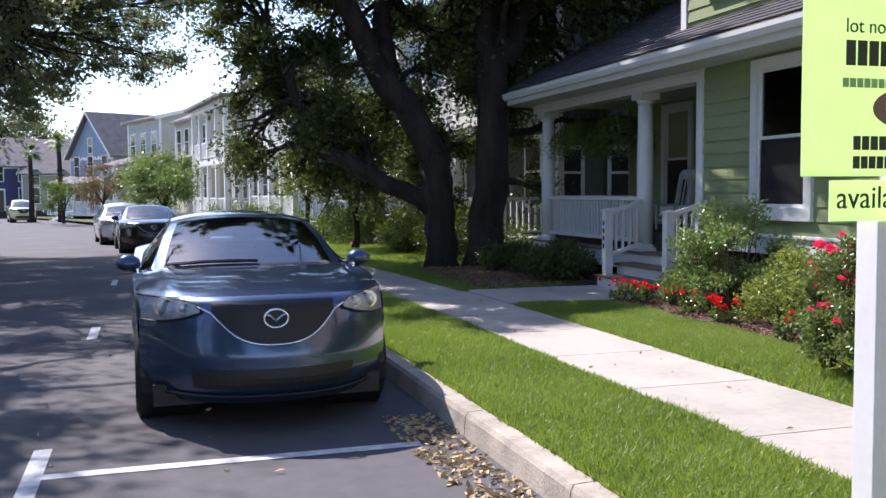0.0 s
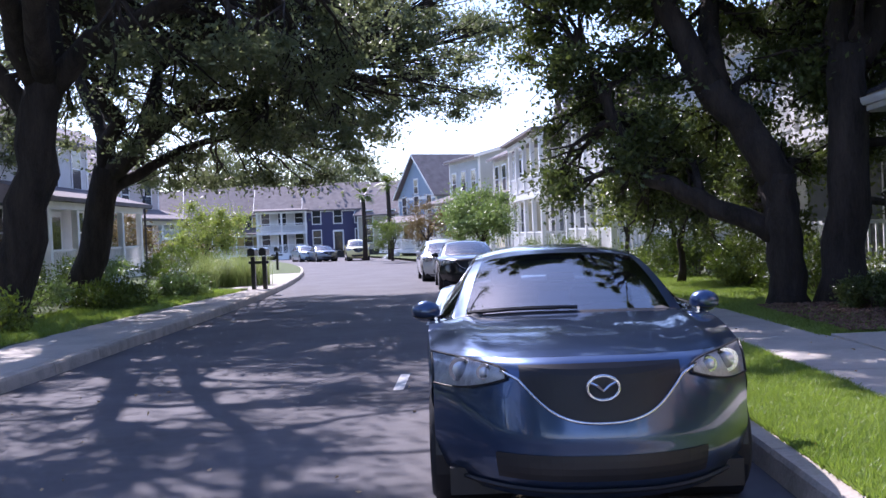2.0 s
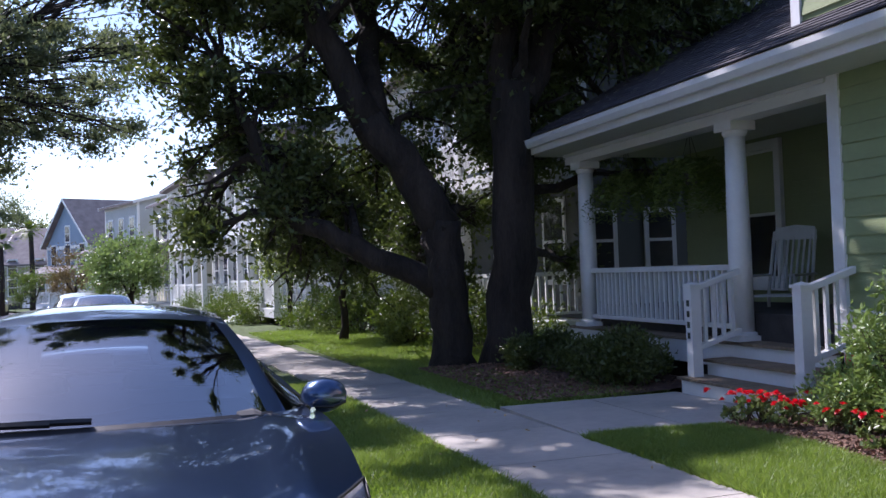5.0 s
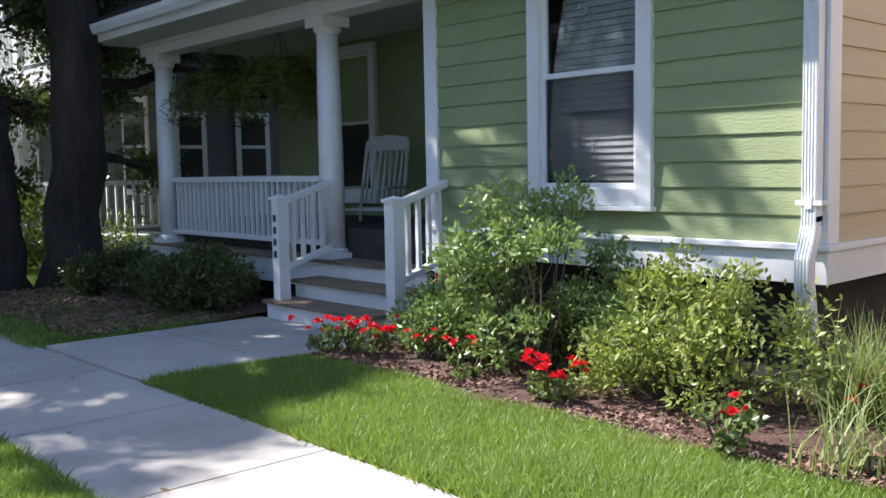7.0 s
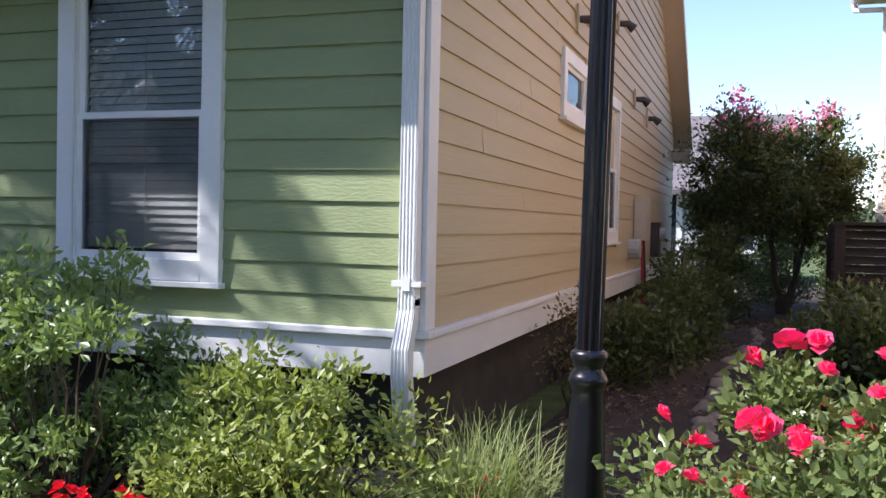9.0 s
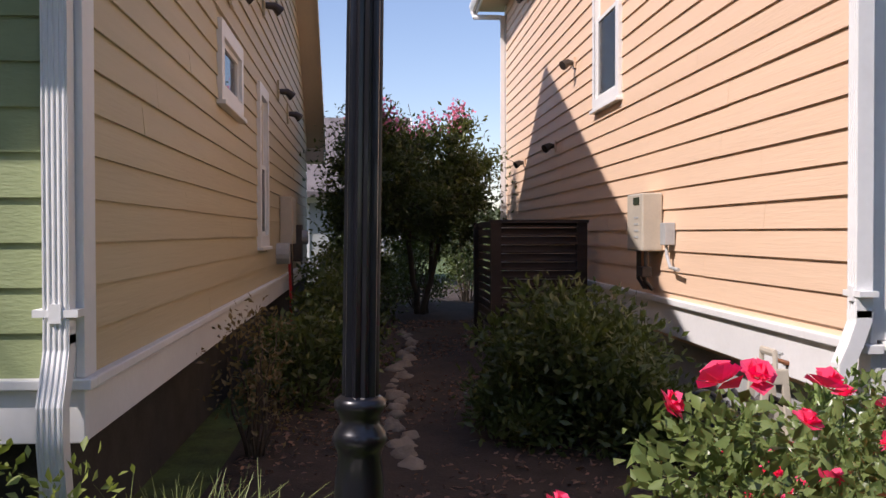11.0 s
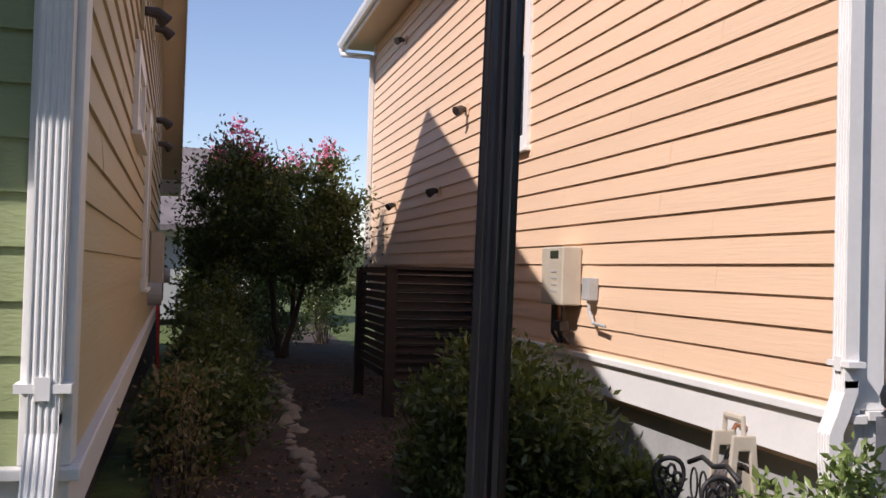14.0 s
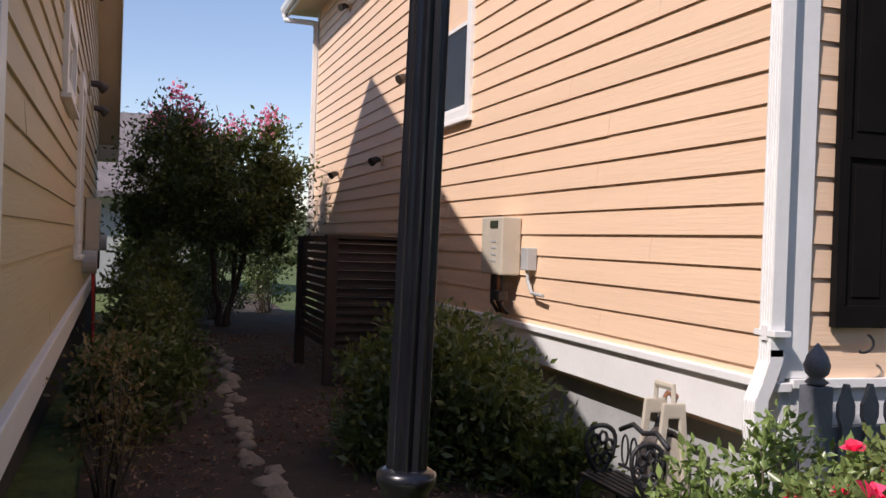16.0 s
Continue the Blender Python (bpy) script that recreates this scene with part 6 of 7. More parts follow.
# rose bushes beside the lamp post
def rose_bush(label, x, y, rx, ry, h, seed, flowers, n=44, petal=None, leaf=None, size=0.045):
    top, cl, rng = shrub("rose_bush", label, x, y, 0.15, rx, ry, h, seed, leaf or M_LEAF_ROSE, size, n, 200, "rose bushes", clump=0.16, aspect=0.62)
    tall = sorted(cl, key=lambda c: -c[2] - 0.15 * rng.uniform(0, 1))[:flowers]
    blossoms(top, [(c[0] + rng.normal(0, .06), c[1] + rng.normal(0, .06), c[2] + c[5] * 0.9 + rng.uniform(0, .06)) for c in tall], 0.047, petal or M_PETAL, rng)
    return top


rose_bush("rose bush full of red flowers by the lamp post", 5.45, 5.62, 0.52, 0.76, 1.12, 51, 150, 165, size=0.034)
rose_bush("red rose bush beside the pavement", 5.6, 4.3, 0.7, 0.7, 1.12, 52, 64, 80)
rose_bush("lanky rose bush reaching over the pavement", 5.35, 6.28, 0.14, 0.1, 1.12, 53, 6, 14, size=0.038)
rose_bush("red rose bush beside the bench and gardenia", 6.5, 5.22, 0.3, 0.36, 0.86, 56, 30, 44, size=0.036)
rose_bush("small red rose bush before the picket fence", 6.75, 4.5, 0.42, 0.55, 0.86, 54, 34, 46)
shrub("gardenia", "glossy light green shrub at the foot of the peach corner", 7.3, 4.94, 0.14, 0.32, 0.44, 0.84, 55, M_LEAF_SHRUB, 0.058, 46, 90, aspect=0.4, clump=0.18)

# shrubs beneath the green front window
shrub("holly_shrub", "tall pale green shrub beneath the window", 6.5, 9.15, 0.15, 0.46, 0.68, 1.26, 61, M_LEAF_SHRUB, 0.058, 56, 105, "front shrubs", clump=0.17)
shrub("holly_shrub", "low bushy green shrub beside the steps", 6.55, 9.95, 0.15, 0.32, 0.42, 0.55, 62, M_LEAF_SHRUB, 0.048, 36, 220, "front shrubs", clump=0.2)
shrub("holly_shrub", "yellow green shrub before the corner", 6.55, 8.05, 0.15, 0.42, 0.66, 0.78, 63, M_LEAF_LIME, 0.05, 50, 130, "front shrubs", clump=0.2)
shrub("holly_shrub", "dense green shrub before the crawl space", 6.85, 8.75, 0.15, 0.3, 0.6, 0.62, 64, M_LEAF_SHRUB, 0.048, 34, 220, "front shrubs", clump=0.2)
shrub("holly_shrub", "dark green shrub before the porch rail", 6.5, 13.5, 0.15, 0.42, 0.65, 0.55, 65, M_LEAF_OAK, 0.06, 50, 220, "porch shrubs", clump=0.24)
shrub("holly_shrub", "dark low shrub at the far end of the porch", 6.5, 15.2, 0.15, 0.5, 0.8, 0.42, 66, M_LEAF_OAK, 0.06, 44, 200, "porch shrubs", clump=0.24)
shrub("sago_fern", "bright yellow green fern clump under the oak", 6.5, 22.2, 0.0, 0.5, 0.5, 0.7, 67, M_LEAF_LIME, 0.12, 22, 80, clump=0.25)
for k, (x, y) in enumerate(((7.36, 20.04), (7.55, 24.65), (6.81, 27.62), (6.28, 30.6), (5.4, 36.57), (4.78, 41.54), (3.95, 46.51))):
    shrub("foundation_shrub", "dark green shrub before a neighbouring porch", x, y, fall(y) + 0.1, 1.0, 1.4, 1.2, 70 + k, M_LEAF_DARK, 0.09, 30, 160, "neighbouring shrubs", clump=0.42)
for k, (x, y, r, h, lf) in enumerate(((-7.3, 16.47, 1.0, .7, M_LEAF_DARK), (-8.9, 20.9, 1.4, .9, M_LEAF_SHRUB), (-7.39, 22.97, .8, .6, M_LEAF_DARK), (-7.2, 27.49, .8, .5, M_LEAF_SHRUB), (-11.11, 27.81, 1.6, 1.1, M_LEAF_DARK),
                                      (-12.34, 32.76, 1.6, 1.3, M_LEAF_SHRUB), (-10.67, 37.84, 1.5, 1.4, M_LEAF_DARK), (-12.34, 43.77, 1.8, 1.6, M_LEAF_DARK), (-14.61, 49.67, 2.0, 2.2, M_LEAF_BRONZE))):
    shrub("bed_shrub", "low garden shrub in the bed beyond the street", x, y, fall(y) + 0.14, r, r, h, 80 + k, lf, 0.1, 30, 150, "far bed shrubs", clump=0.4)


def grass_clump(label, x, y, z, n, h, r, seed, group="grass clumps", width=0.006, material=None):
    rng = np.random.default_rng(seed)
    v, f = [], []
    for k in range(n):
        a, q = rng.uniform(0, 6.28), rng.uniform(0, 1)
        b = np.array([rng.normal(0, r * 0.18), rng.normal(0, r * 0.18), 0])
        L, lean = h * rng.uniform(0.6, 1.1), rng.uniform(0.1, 1.0)
        d = np.array([math.cos(a), math.sin(a), 0])
        s = np.array([-math.sin(a), math.cos(a), 0]) * width
        o = len(v)
        for i in range(5):
            t = i / 4
            p = b + d * (r * lean * t ** 1.7) + np.array([0, 0, L * (t - 0.45 * lean * t * t * t)])
            w = s * (1 - 0.9 * t)
            v += [tuple(p - w), tuple(p + w)]
            if i:
                f.append((o + 2 * i - 2, o + 2 * i - 1, o + 2 * i + 1, o + 2 * i))
    me = bpy.data.meshes.new("blades")
    me.from_pydata(v, [], f)
    me.materials.append(material or M_REED)
    top = thing("ornamental_grass", label, "ornamental grass", group, at=(x, y, z))
    new("blades", me).parent = top
    return top


grass_clump("arching clump of long green grass at the house corner", 6.78, 7.22, 0.16, 520, 0.62, 0.58, 91)
grass_clump("arching clump of fine grass beside the lamp post", 6.55, 6.35, 0.16, 260, 0.5, 0.5, 92)
grass_clump("thin wispy grass at the edge of the yard", 6.0, 7.0, 0.16, 60, 0.5, 0.55, 93)
for k in range(16):
    y = 29.0 + 9.0 * random.random()
    x = road_left(y) - 0.6 - 2.4 * random.random()
    grass_clump("tall straw green grass beyond the street", x, y, fall(y) + 0.14, 200, 1.3, 0.9, 100 + k, "far grass clumps", 0.012)

# bedding flowers along the mulch edge
def bedding(x, y, seed, n=12, label="red bedding flowers with small leaves in the mulch"):
    top, cl, rng = shrub("bedding_flower", label, x, y, 0.17, 0.15, 0.17, 0.22, seed, M_LEAF_ROSE, 0.045, 10, 22, "bedding flowers", clump=0.07, aspect=0.7)
    blossoms(top, [(rng.normal(0, .09), rng.normal(0, .1), 0.2 + rng.uniform(-.04, .06)) for _ in range(n)], 0.042, M_PETAL_RED, rng, 9)


for k, (x, y, n) in enumerate(((6.02, 8.62, 18), (6.12, 10.3, 12), (5.98, 10.62, 10), (6.25, 9.95, 6), (6.2, 9.45, 4), (6.75, 7.25, 7), (6.1, 11.0 - 0.45, 8), (5.9, 7.45, 3))):
    bedding(x, y, 120 + k, n)

# side yard planting
shrub("rounded_bush", "rounded leafy bush in the side yard", 10.15, 5.4, 0.12, 0.78, 0.55, 0.96, 141, M_LEAF_OAK, 0.07, 76, 240, "side yard bushes", clump=0.34, low=0.05)
shrub("rounded_bush", "small dark leafed bush behind the rounded one", 9.25, 4.95, 0.12, 0.22, 0.18, 0.4, 142, M_LEAF_OAK, 0.07, 26, 130, "side yard bushes", clump=0.24)
shrub("bronze_shrub", "spindly bronze leaved shrub against the tan wall", 9.6, 7.4, 0.12, 0.4, 0.18, 1.1, 143, M_LEAF_BRONZE, 0.045, 16, 40, "side yard bushes", clump=0.18)
for k, (x, y, h) in enumerate(((11.5, 7.2, .8), (13.5, 7.1, 1.0), (15.6, 7.2, 1.2), (17.5, 6.9, 1.4), (19.5, 7.2, 1.6), (21.5, 6.4, 1.6), (22.0, 5.0, 2.0), (20.6, 6.0, 1.8), (23.0, 7.2, 2.0))):
    shrub("shade_shrub", "dark low shrub along the tan wall", x, y, 0.12, 0.7, 0.35, h, 150 + k, M_LEAF_OAK, 0.08, 26, 120, "shade shrubs", clump=0.3)


def myrtle():
    rng = np.random.default_rng(160)
    bx, by = 19.0, 6.05
    cl = crown(rng, (bx + 0.1, by + 0.1, 2.2), (1.7, 1.4, 1.2), 74, 0.45, -0.9, 0.9)
    t = tree("crape_myrtle", "crape myrtle with pink flower tips in the side yard",
             [((bx, by, 0.1), (bx - 0.2, by + 0.2, 1.7), 0.05, 0.035, 0), ((bx + 0.1, by - 0.1, 0.1), (bx + 0.4, by - 0.3, 1.7), 0.05, 0.03, 0), ((bx - 0.05, by - 0.05, 0.1), (bx - 0.3, by - 0.4, 1.8), 0.045, 0.03, 0)],
             [((bx - 0.2, by + 0.2, 1.6), (bx - 0.4, by + 0.8, 2.8), 0.03, 0.012, 0.1), ((bx + 0.4, by - 0.3, 1.6), (bx + 0.6, by - 0.8, 2.8), 0.03, 0.012, 0.1)],
             cl, M_LEAF_OAK, 0.085, 640, 161, 2, M_TWIG)
    tops = sorted(cl, key=lambda c: -(c[2] + 0.3 * rng.uniform()))[:15]
    for c in tops:
        pts = np.array([c[0] - bx, c[1] - by, c[2] - 0.1 + c[5] * 0.75]) + rng.normal(0, 1, (70, 3)) * np.array([0.07, 0.07, 0.11])
        leaf_part("flower_spray", pts, rng.normal(0, 1, (70, 3)), 0.06, M_PETAL_PINK, t, rng, "pink flower cluster", aspect=0.9)["kind"] = "stuff"


myrtle()

# stones edging the earth path
rs = random.Random(5)
for k in range(30):
    q = k / 29
    x = 9.2 + 7.2 * q
    y = 6.47 + 0.08 * math.sin(q * 6) - 0.22 * max(0, q - 0.55) + rs.uniform(-0.05, 0.05)
    r = rs.uniform(0.055, 0.1)
    solid("edging_stone", MB().blob((x, y, 0.16), (r * 1.25, r, r * 0.7), k, 0.5), M_STONE, "rounded stone edging the earth path", "stone", "edging stones", smooth=True)

# louvred screen round the air conditioner
scr = thing("louvre_screen", "dark brown slatted wooden screen", "screen")
for x, y in ((13.2, 4.66), (13.2, 5.52), (14.9, 5.52)):
    part("post", MB().box(x - 0.05, x + 0.05, y - 0.05, y + 0.05, 0.1, 1.6), M_SCREEN, scr)
z = 0.52
while z < 1.6:
    part("slat", MB().add([(13.16, 4.70, z), (13.16, 5.48, z), (13.23, 5.48, z + 0.06), (13.23, 4.70, z + 0.06), (13.16, 4.70, z + 0.018), (13.16, 5.48, z + 0.018), (13.23, 5.48, z + 0.078), (13.23, 4.70, z + 0.078)],
                          [(0, 1, 2, 3), (7, 6, 5, 4), (0, 4, 5, 1), (3, 2, 6, 7), (0, 3, 7, 4), (1, 5, 6, 2)]), M_SCREEN, scr)
    part("slat", MB().box(13.25, 14.85, 5.5, 5.52, z, z + 0.065), M_SCREEN, scr)
    z += 0.085
part("top_rail", MB().box(13.12, 13.27, 4.6, 5.58, 1.585, 1.615), M_SCREEN, scr)
part("bottom_rail", MB().box(13.15, 13.25, 4.70, 5.48, 0.4, 0.5), M_SCREEN, scr)

# wall fittings on the peach house
wh = thing("water_heater", "cream wall-mounted water heater with pipes", "water heater")
wh.matrix_world = pose(11.19, OY + 0.02, 1.345, 0, 0, 180)
part("case", MB().box(-0.22, 0.22, -0.16, 0.0, 0, 0.445), M_CREAM, wh, bevel=0.012)
part("control_panel", MB().box(-0.02, 0.14, -0.166, -0.16, 0.36, 0.415), M_SIGNINK, wh)
for k in range(4):
    part("label_bar", MB().box(0.0, 0.11, -0.164, -0.16, 0.1 + 0.05 * k, 0.115 + 0.05 * k), M_GREYBOX, wh)
for x, mt in ((-0.1, M_PIPE), (-0.03, M_PIPE), (0.04, M_COPPER), (0.11, M_PIPE)):
    part("pipe", MB().tube([(x, -0.1, 0.0), (x, -0.1, -0.12 - abs(x)), (x + 0.02, -0.05, -0.3)], 0.016, 8), mt, wh)
part("valve", MB().box(0.0, 0.14, -0.14, -0.06, -0.2, -0.12), M_PIPE, wh, bevel=0.01)
db = thing("disconnect_box", "small grey electrical box with bent conduit", "electrical box")
db.matrix_world = pose(10.72, OY + 0.02, 1.395, 0, 0, 180)
part("case", MB().box(-0.06, 0.06, -0.08, 0, 0, 0.165), M_GREYBOX, db, bevel=0.006)
part("conduit", MB().tube([(0.0, -0.05, 0.0), (0.02, -0.05, -0.08), (0.1, -0.05, -0.16), (0.32, -0.06, -0.17)], 0.013, 8), M_GREYBOX, db)
for x, z in ((14.25, 3.36), (15.4, 2.55), (17.9, 2.53), (17.6, 4.9)):
    fl = thing("wall_spotlight", "small brass wall spotlight", "wall light", "wall lights")
    fl.matrix_world = pose(x, OY + 0.02, z, 0, 0, 180)
    part("plate", MB().box(-0.05, 0.05, -0.02, 0, -0.06, 0.06), M_ORANGE, fl)
    part("head", MB().tube([(0, -0.02, 0), (0.03, -0.08, 0.0), (0.06, -0.15, -0.04)], [0.025, 0.04, 0.055], 10), M_PIPE, fl)

# fittings on the tan wall
for x, z in ((10.9, 3.26), (13.2, 3.70), (14.7, 3.09), (16.0, 3.0)):
    fl = thing("wall_spotlight", "small dark wall spotlight on tan siding", "wall light", "wall lights")
    fl.matrix_world = GABLE @ pose(x, SY - 0.02, z)
    part("plate", MB().box(-0.06, 0.06, -0.02, 0, -0.12, 0.12), M_TAN, fl)
    part("head", MB().tube([(0, -0.02, 0), (0.03, -0.1, 0.0), (0.06, -0.16, -0.05)], [0.03, 0.04, 0.055], 10), M_PIPE, fl)
mb_ = thing("meter_box", "pale utility box with cables on the tan wall", "utility box")
mb_.matrix_world = GABLE @ pose(15.2, SY - 0.02, 1.36)
part("case", MB().box(-0.3, 0.3, -0.14, 0, 0, 0.55), M_CREAM, mb_, bevel=0.01)
part("cable", MB().tube([(0.1, -0.08, 0), (0.12, -0.1, -0.4), (0.2, -0.1, -0.8), (0.2, -0.1, -1.2)], 0.02, 6), M_PIPE, mb_)
part("red_cable", MB().tube([(-0.1, -0.08, 0), (-0.1, -0.1, -0.5), (-0.12, -0.12, -1.2)], 0.016, 6), M_REDHOSE, mb_)
part("dial", MB().tube([(-0.7, 0, -0.1), (-0.7, -0.14, -0.1)], 0.12, 14), M_GREYBOX, mb_)
mt_ = thing("electric_meter", "grey electric meter on the tan wall", "electric meter")
mt_.matrix_world = GABLE @ pose(17.0, SY - 0.02, 1.1)
part("case", MB().box(-0.14, 0.14, -0.12, 0, 0, 0.5), M_PIPE, mt_, bevel=0.01)
part("dial", MB().tube([(0, -0.12, 0.33), (0, -0.2, 0.33)], 0.1, 16), M_GREYBOX, mt_)

# hose tap, hose reel and iron bench
tap = thing("garden_tap", "brass garden tap with dark hose", "garden tap")
tap.matrix_world = pose(8.72, OY + 0.03, 0.80, 0, 0, 180)
part("spout", MB().tube([(0, 0, 0), (0, -0.06, 0.02), (0, -0.09, -0.03)], 0.014, 8), M_COPPER, tap)
part("handle", MB().tube([(-0.035, -0.05, 0.055), (0.035, -0.05, 0.055)], 0.009, 6).tube([(0, -0.05, 0.02), (0, -0.05, 0.055)], 0.007, 6), M_GREYBOX, tap)
part("hose", MB().tube([(0, -0.09, -0.03), (0.02, -0.12, -0.12), (0.1, -0.2, -0.2), (0.25, -0.3, -0.25), (0.42, -0.4, -0.3), (0.5, -0.42, -0.5), (0.5, -0.42, -0.66)], 0.013, 8), M_PIPE, tap, smooth=True)
hr = thing("hose_reel", "cream plastic hose reel with handle", "hose reel", at=(8.55, 4.7, 0.17))
hr.scale = (0.62, 0.62, 0.97)
for x in (-0.14, 0.14):
    part("side_frame", MB().prism([(-0.2, 0), (-0.14, 0), (-0.05, 0.58), (0.05, 0.58), (0.14, 0), (0.2, 0), (0.1, 0.66), (-0.1, 0.66)], "x", x - 0.02, x + 0.02), M_CREAM, hr, bevel=0.008)
part("handle", MB().tube([(-0.14, 0, 0.64), (-0.13, 0, 0.74), (0.13, 0, 0.74), (0.14, 0, 0.64)], 0.022, 8), M_CREAM, hr)
part("drum", MB().tube([(-0.12, 0, 0.34), (0.12, 0, 0.34)], 0.14, 18), M_CREAM, hr)
part("coiled_hose", MB().tube([(-0.1 + 0.2 * k / 80, 0.165 * math.cos(k * 0.55), 0.34 + 0.165 * math.sin(k * 0.55)) for k in range(81)], 0.014, 6), M_PIPE, hr, smooth=True)

bench = thing("iron_bench", "dark cast iron bench with scrolled back", "bench", at=(8.42, 5.0, 0.18))
bench.rotation_euler = (0, 0, math.pi)
bench.scale = (0.55, 0.55, 0.6)
for s in (-0.42, 0.42):
    sc = MB()
    loop = [(s, 0.20 * math.cos(a) * (0.7 + 0.3 * math.sin(a)), 0.62 + 0.2 * math.sin(a)) for a in [2 * math.pi * k / 24 for k in range(25)]]
    sc.tube(loop, 0.022, 6, caps=False)
    for a in (0.3, 1.3, 2.3, 3.4, 4.4, 5.4):
        sc.tube([(s, 0.09 * math.cos(a) + 0.04 * math.cos(b), 0.62 + 0.1 * math.sin(a) + 0.05 * math.sin(b)) for b in [0.9 * j for j in range(8)]], 0.016, 5)
    sc.tube([(s, -0.2, 0.0), (s, -0.22, 0.3), (s, -0.1, 0.45)], 0.022, 6).tube([(s, 0.22, 0.0), (s, 0.18, 0.3), (s, 0.1, 0.45)], 0.022, 6)
    part("scrolled_end", sc, M_IRON, bench, "scrolled cast iron end", smooth=True)
for k in range(6):
    part("seat_slat", MB().box(-0.44, 0.44, -0.2 + 0.07 * k, -0.15 + 0.07 * k, 0.40, 0.425), M_IRON, bench)
part("back_rail", MB().tube([(-0.42, 0.2, 0.78), (-0.2, 0.21, 0.86), (0, 0.2, 0.82), (0.2, 0.21, 0.86), (0.42, 0.2, 0.78)], 0.022, 8), M_IRON, bench, smooth=True)
for k in range(5):
    x = -0.32 + 0.16 * k
    part("back_scroll", MB().tube([(x + 0.06 * math.cos(a), 0.2, 0.62 + 0.13 * math.sin(a)) for a in [2 * math.pi * j / 14 for j in range(15)]], 0.011, 5, caps=False), M_IRON, bench)
part("back_foot_rail", MB().tube([(-0.42, 0.2, 0.48), (0.42, 0.2, 0.48)], 0.015, 6), M_IRON, bench)

# air conditioner and bins far behind the side yard
ac = thing("outdoor_unit", "green grey outdoor air unit behind the yard", "air conditioner", at=(24.5, 6.6, 0.06))
part("case", MB().box(-0.4, 0.4, -0.4, 0.4, 0, 0.8), M_GREYBOX, ac, bevel=0.03)
for k in range(10):
    part("grille_bar", MB().box(-0.41, -0.4, -0.36, 0.36, 0.1 + 0.065 * k, 0.12 + 0.065 * k), M_PIPE, ac)

# ---- porch things ----
def fern(x, y, seed):
    rng = np.random.default_rng(seed)
    top = thing("hanging_fern", "lush dark fern in a hanging basket", "hanging plant", "hanging ferns", at=(x, y, 2.5))
    part("basket", MB().lathe([(0.06, -0.16), (0.13, -0.06), (0.15, 0.02)], n=14), M_PIPE, top)
    for a in (0, 2.1, 4.2):
        part("chain", MB().tube([(0.14 * math.cos(a), 0.14 * math.sin(a), 0.02), (0, 0, 0.47)], 0.004, 4), M_IRON, top)
    pts, outs = [], []
    for k in range(150):
        a, L, e = rng.uniform(0, 6.28), rng.uniform(0.3, 0.62), rng.uniform(0.2, 1.2)
        for j in range(16):
            t = j / 15
            p = np.array([math.cos(a) * L * t, math.sin(a) * L * t, 0.05 + e * 0.35 * t - 0.62 * t * t])
            for _ in range(3):
                pts.append(p + rng.normal(0, 0.02, 3))
                outs.append((-math.sin(a), math.cos(a), 0.1))
    leaf_part("fronds", np.array(pts), np.array(outs), 0.07, M_LEAF_DARK, top, rng, spread=0.4, aspect=0.3)


fern(7.7, 15.35, 171)
fern(7.7, 13.85, 172)


def rocking_chair(x, y, rz):
    c = thing("rocking_chair", "grey white wooden rocking chair on the porch", "rocking chair", at=(x, y, PZ))
    c.rotation_euler = (0, 0, radians(rz))
    for s in (-0.26, 0.26):
        part("rocker", MB().tube([(s, -0.42 + 0.84 * k / 10, 0.02 + 0.09 * ((k - 5) / 5) ** 2) for k in range(11)], 0.018, 6), M_ROCK, c)
        part("front_leg", MB().tube([(s, -0.22, 0.04), (s, -0.22, 0.62)], 0.02, 8), M_ROCK, c)
        part("back_post", MB().tube([(s * 0.92, 0.2, 0.05), (s * 0.95, 0.24, 0.42), (s * 0.9, 0.44, 1.12)], 0.02, 8), M_ROCK, c)
        part("armrest", MB().box(s - 0.04, s + 0.04, -0.3, 0.3, 0.62, 0.645), M_ROCK, c, bevel=0.006)
    for k in range(7):
        part("seat_slat", MB().box(-0.25, 0.25, -0.24 + 0.065 * k, -0.185 + 0.065 * k, 0.40, 0.42), M_ROCK, c)
        x0 = -0.19 + 0.063 * k
        part("back_slat", MB().tube([(x0, 0.24, 0.48), (x0, 0.42, 1.06)], 0.014, 5), M_ROCK, c)
    part("crest_rail", MB().add([(-0.26, 0.40, 1.02), (0.26, 0.40, 1.02), (0.22, 0.45, 1.16), (0, 0.46, 1.19), (-0.22, 0.45, 1.16), (-0.26, 0.425, 1.02), (0.26, 0.425, 1.02), (0.22, 0.475, 1.16), (0, 0.485, 1.19), (-0.22, 0.475, 1.16)],
                                [(0, 1, 2, 3, 4), (9, 8, 7, 6, 5), (0, 5, 6, 1), (1, 6, 7, 2), (2, 7, 8, 3), (3, 8, 9, 4), (4, 9, 5, 0)]), M_ROCK, c)
    part("stretcher", MB().tube([(-0.26, -0.22, 0.2), (0.26, -0.22, 0.2)], 0.012, 6).tube([(-0.24, 0.2, 0.2), (0.24, 0.2, 0.2)], 0.012, 6), M_ROCK, c)


rocking_chair(8.25, 13.05, -62)
al = thing("alarm_sign", "small red and white yard sign beside the steps", "yard sign", at=(6.9, 10.45, 0.17))
al.scale = (0.8, 0.8, 0.95)
part("stake", MB().box(-0.01, 0.01, -0.01, 0.01, 0, 0.4), M_GREYBOX, al)
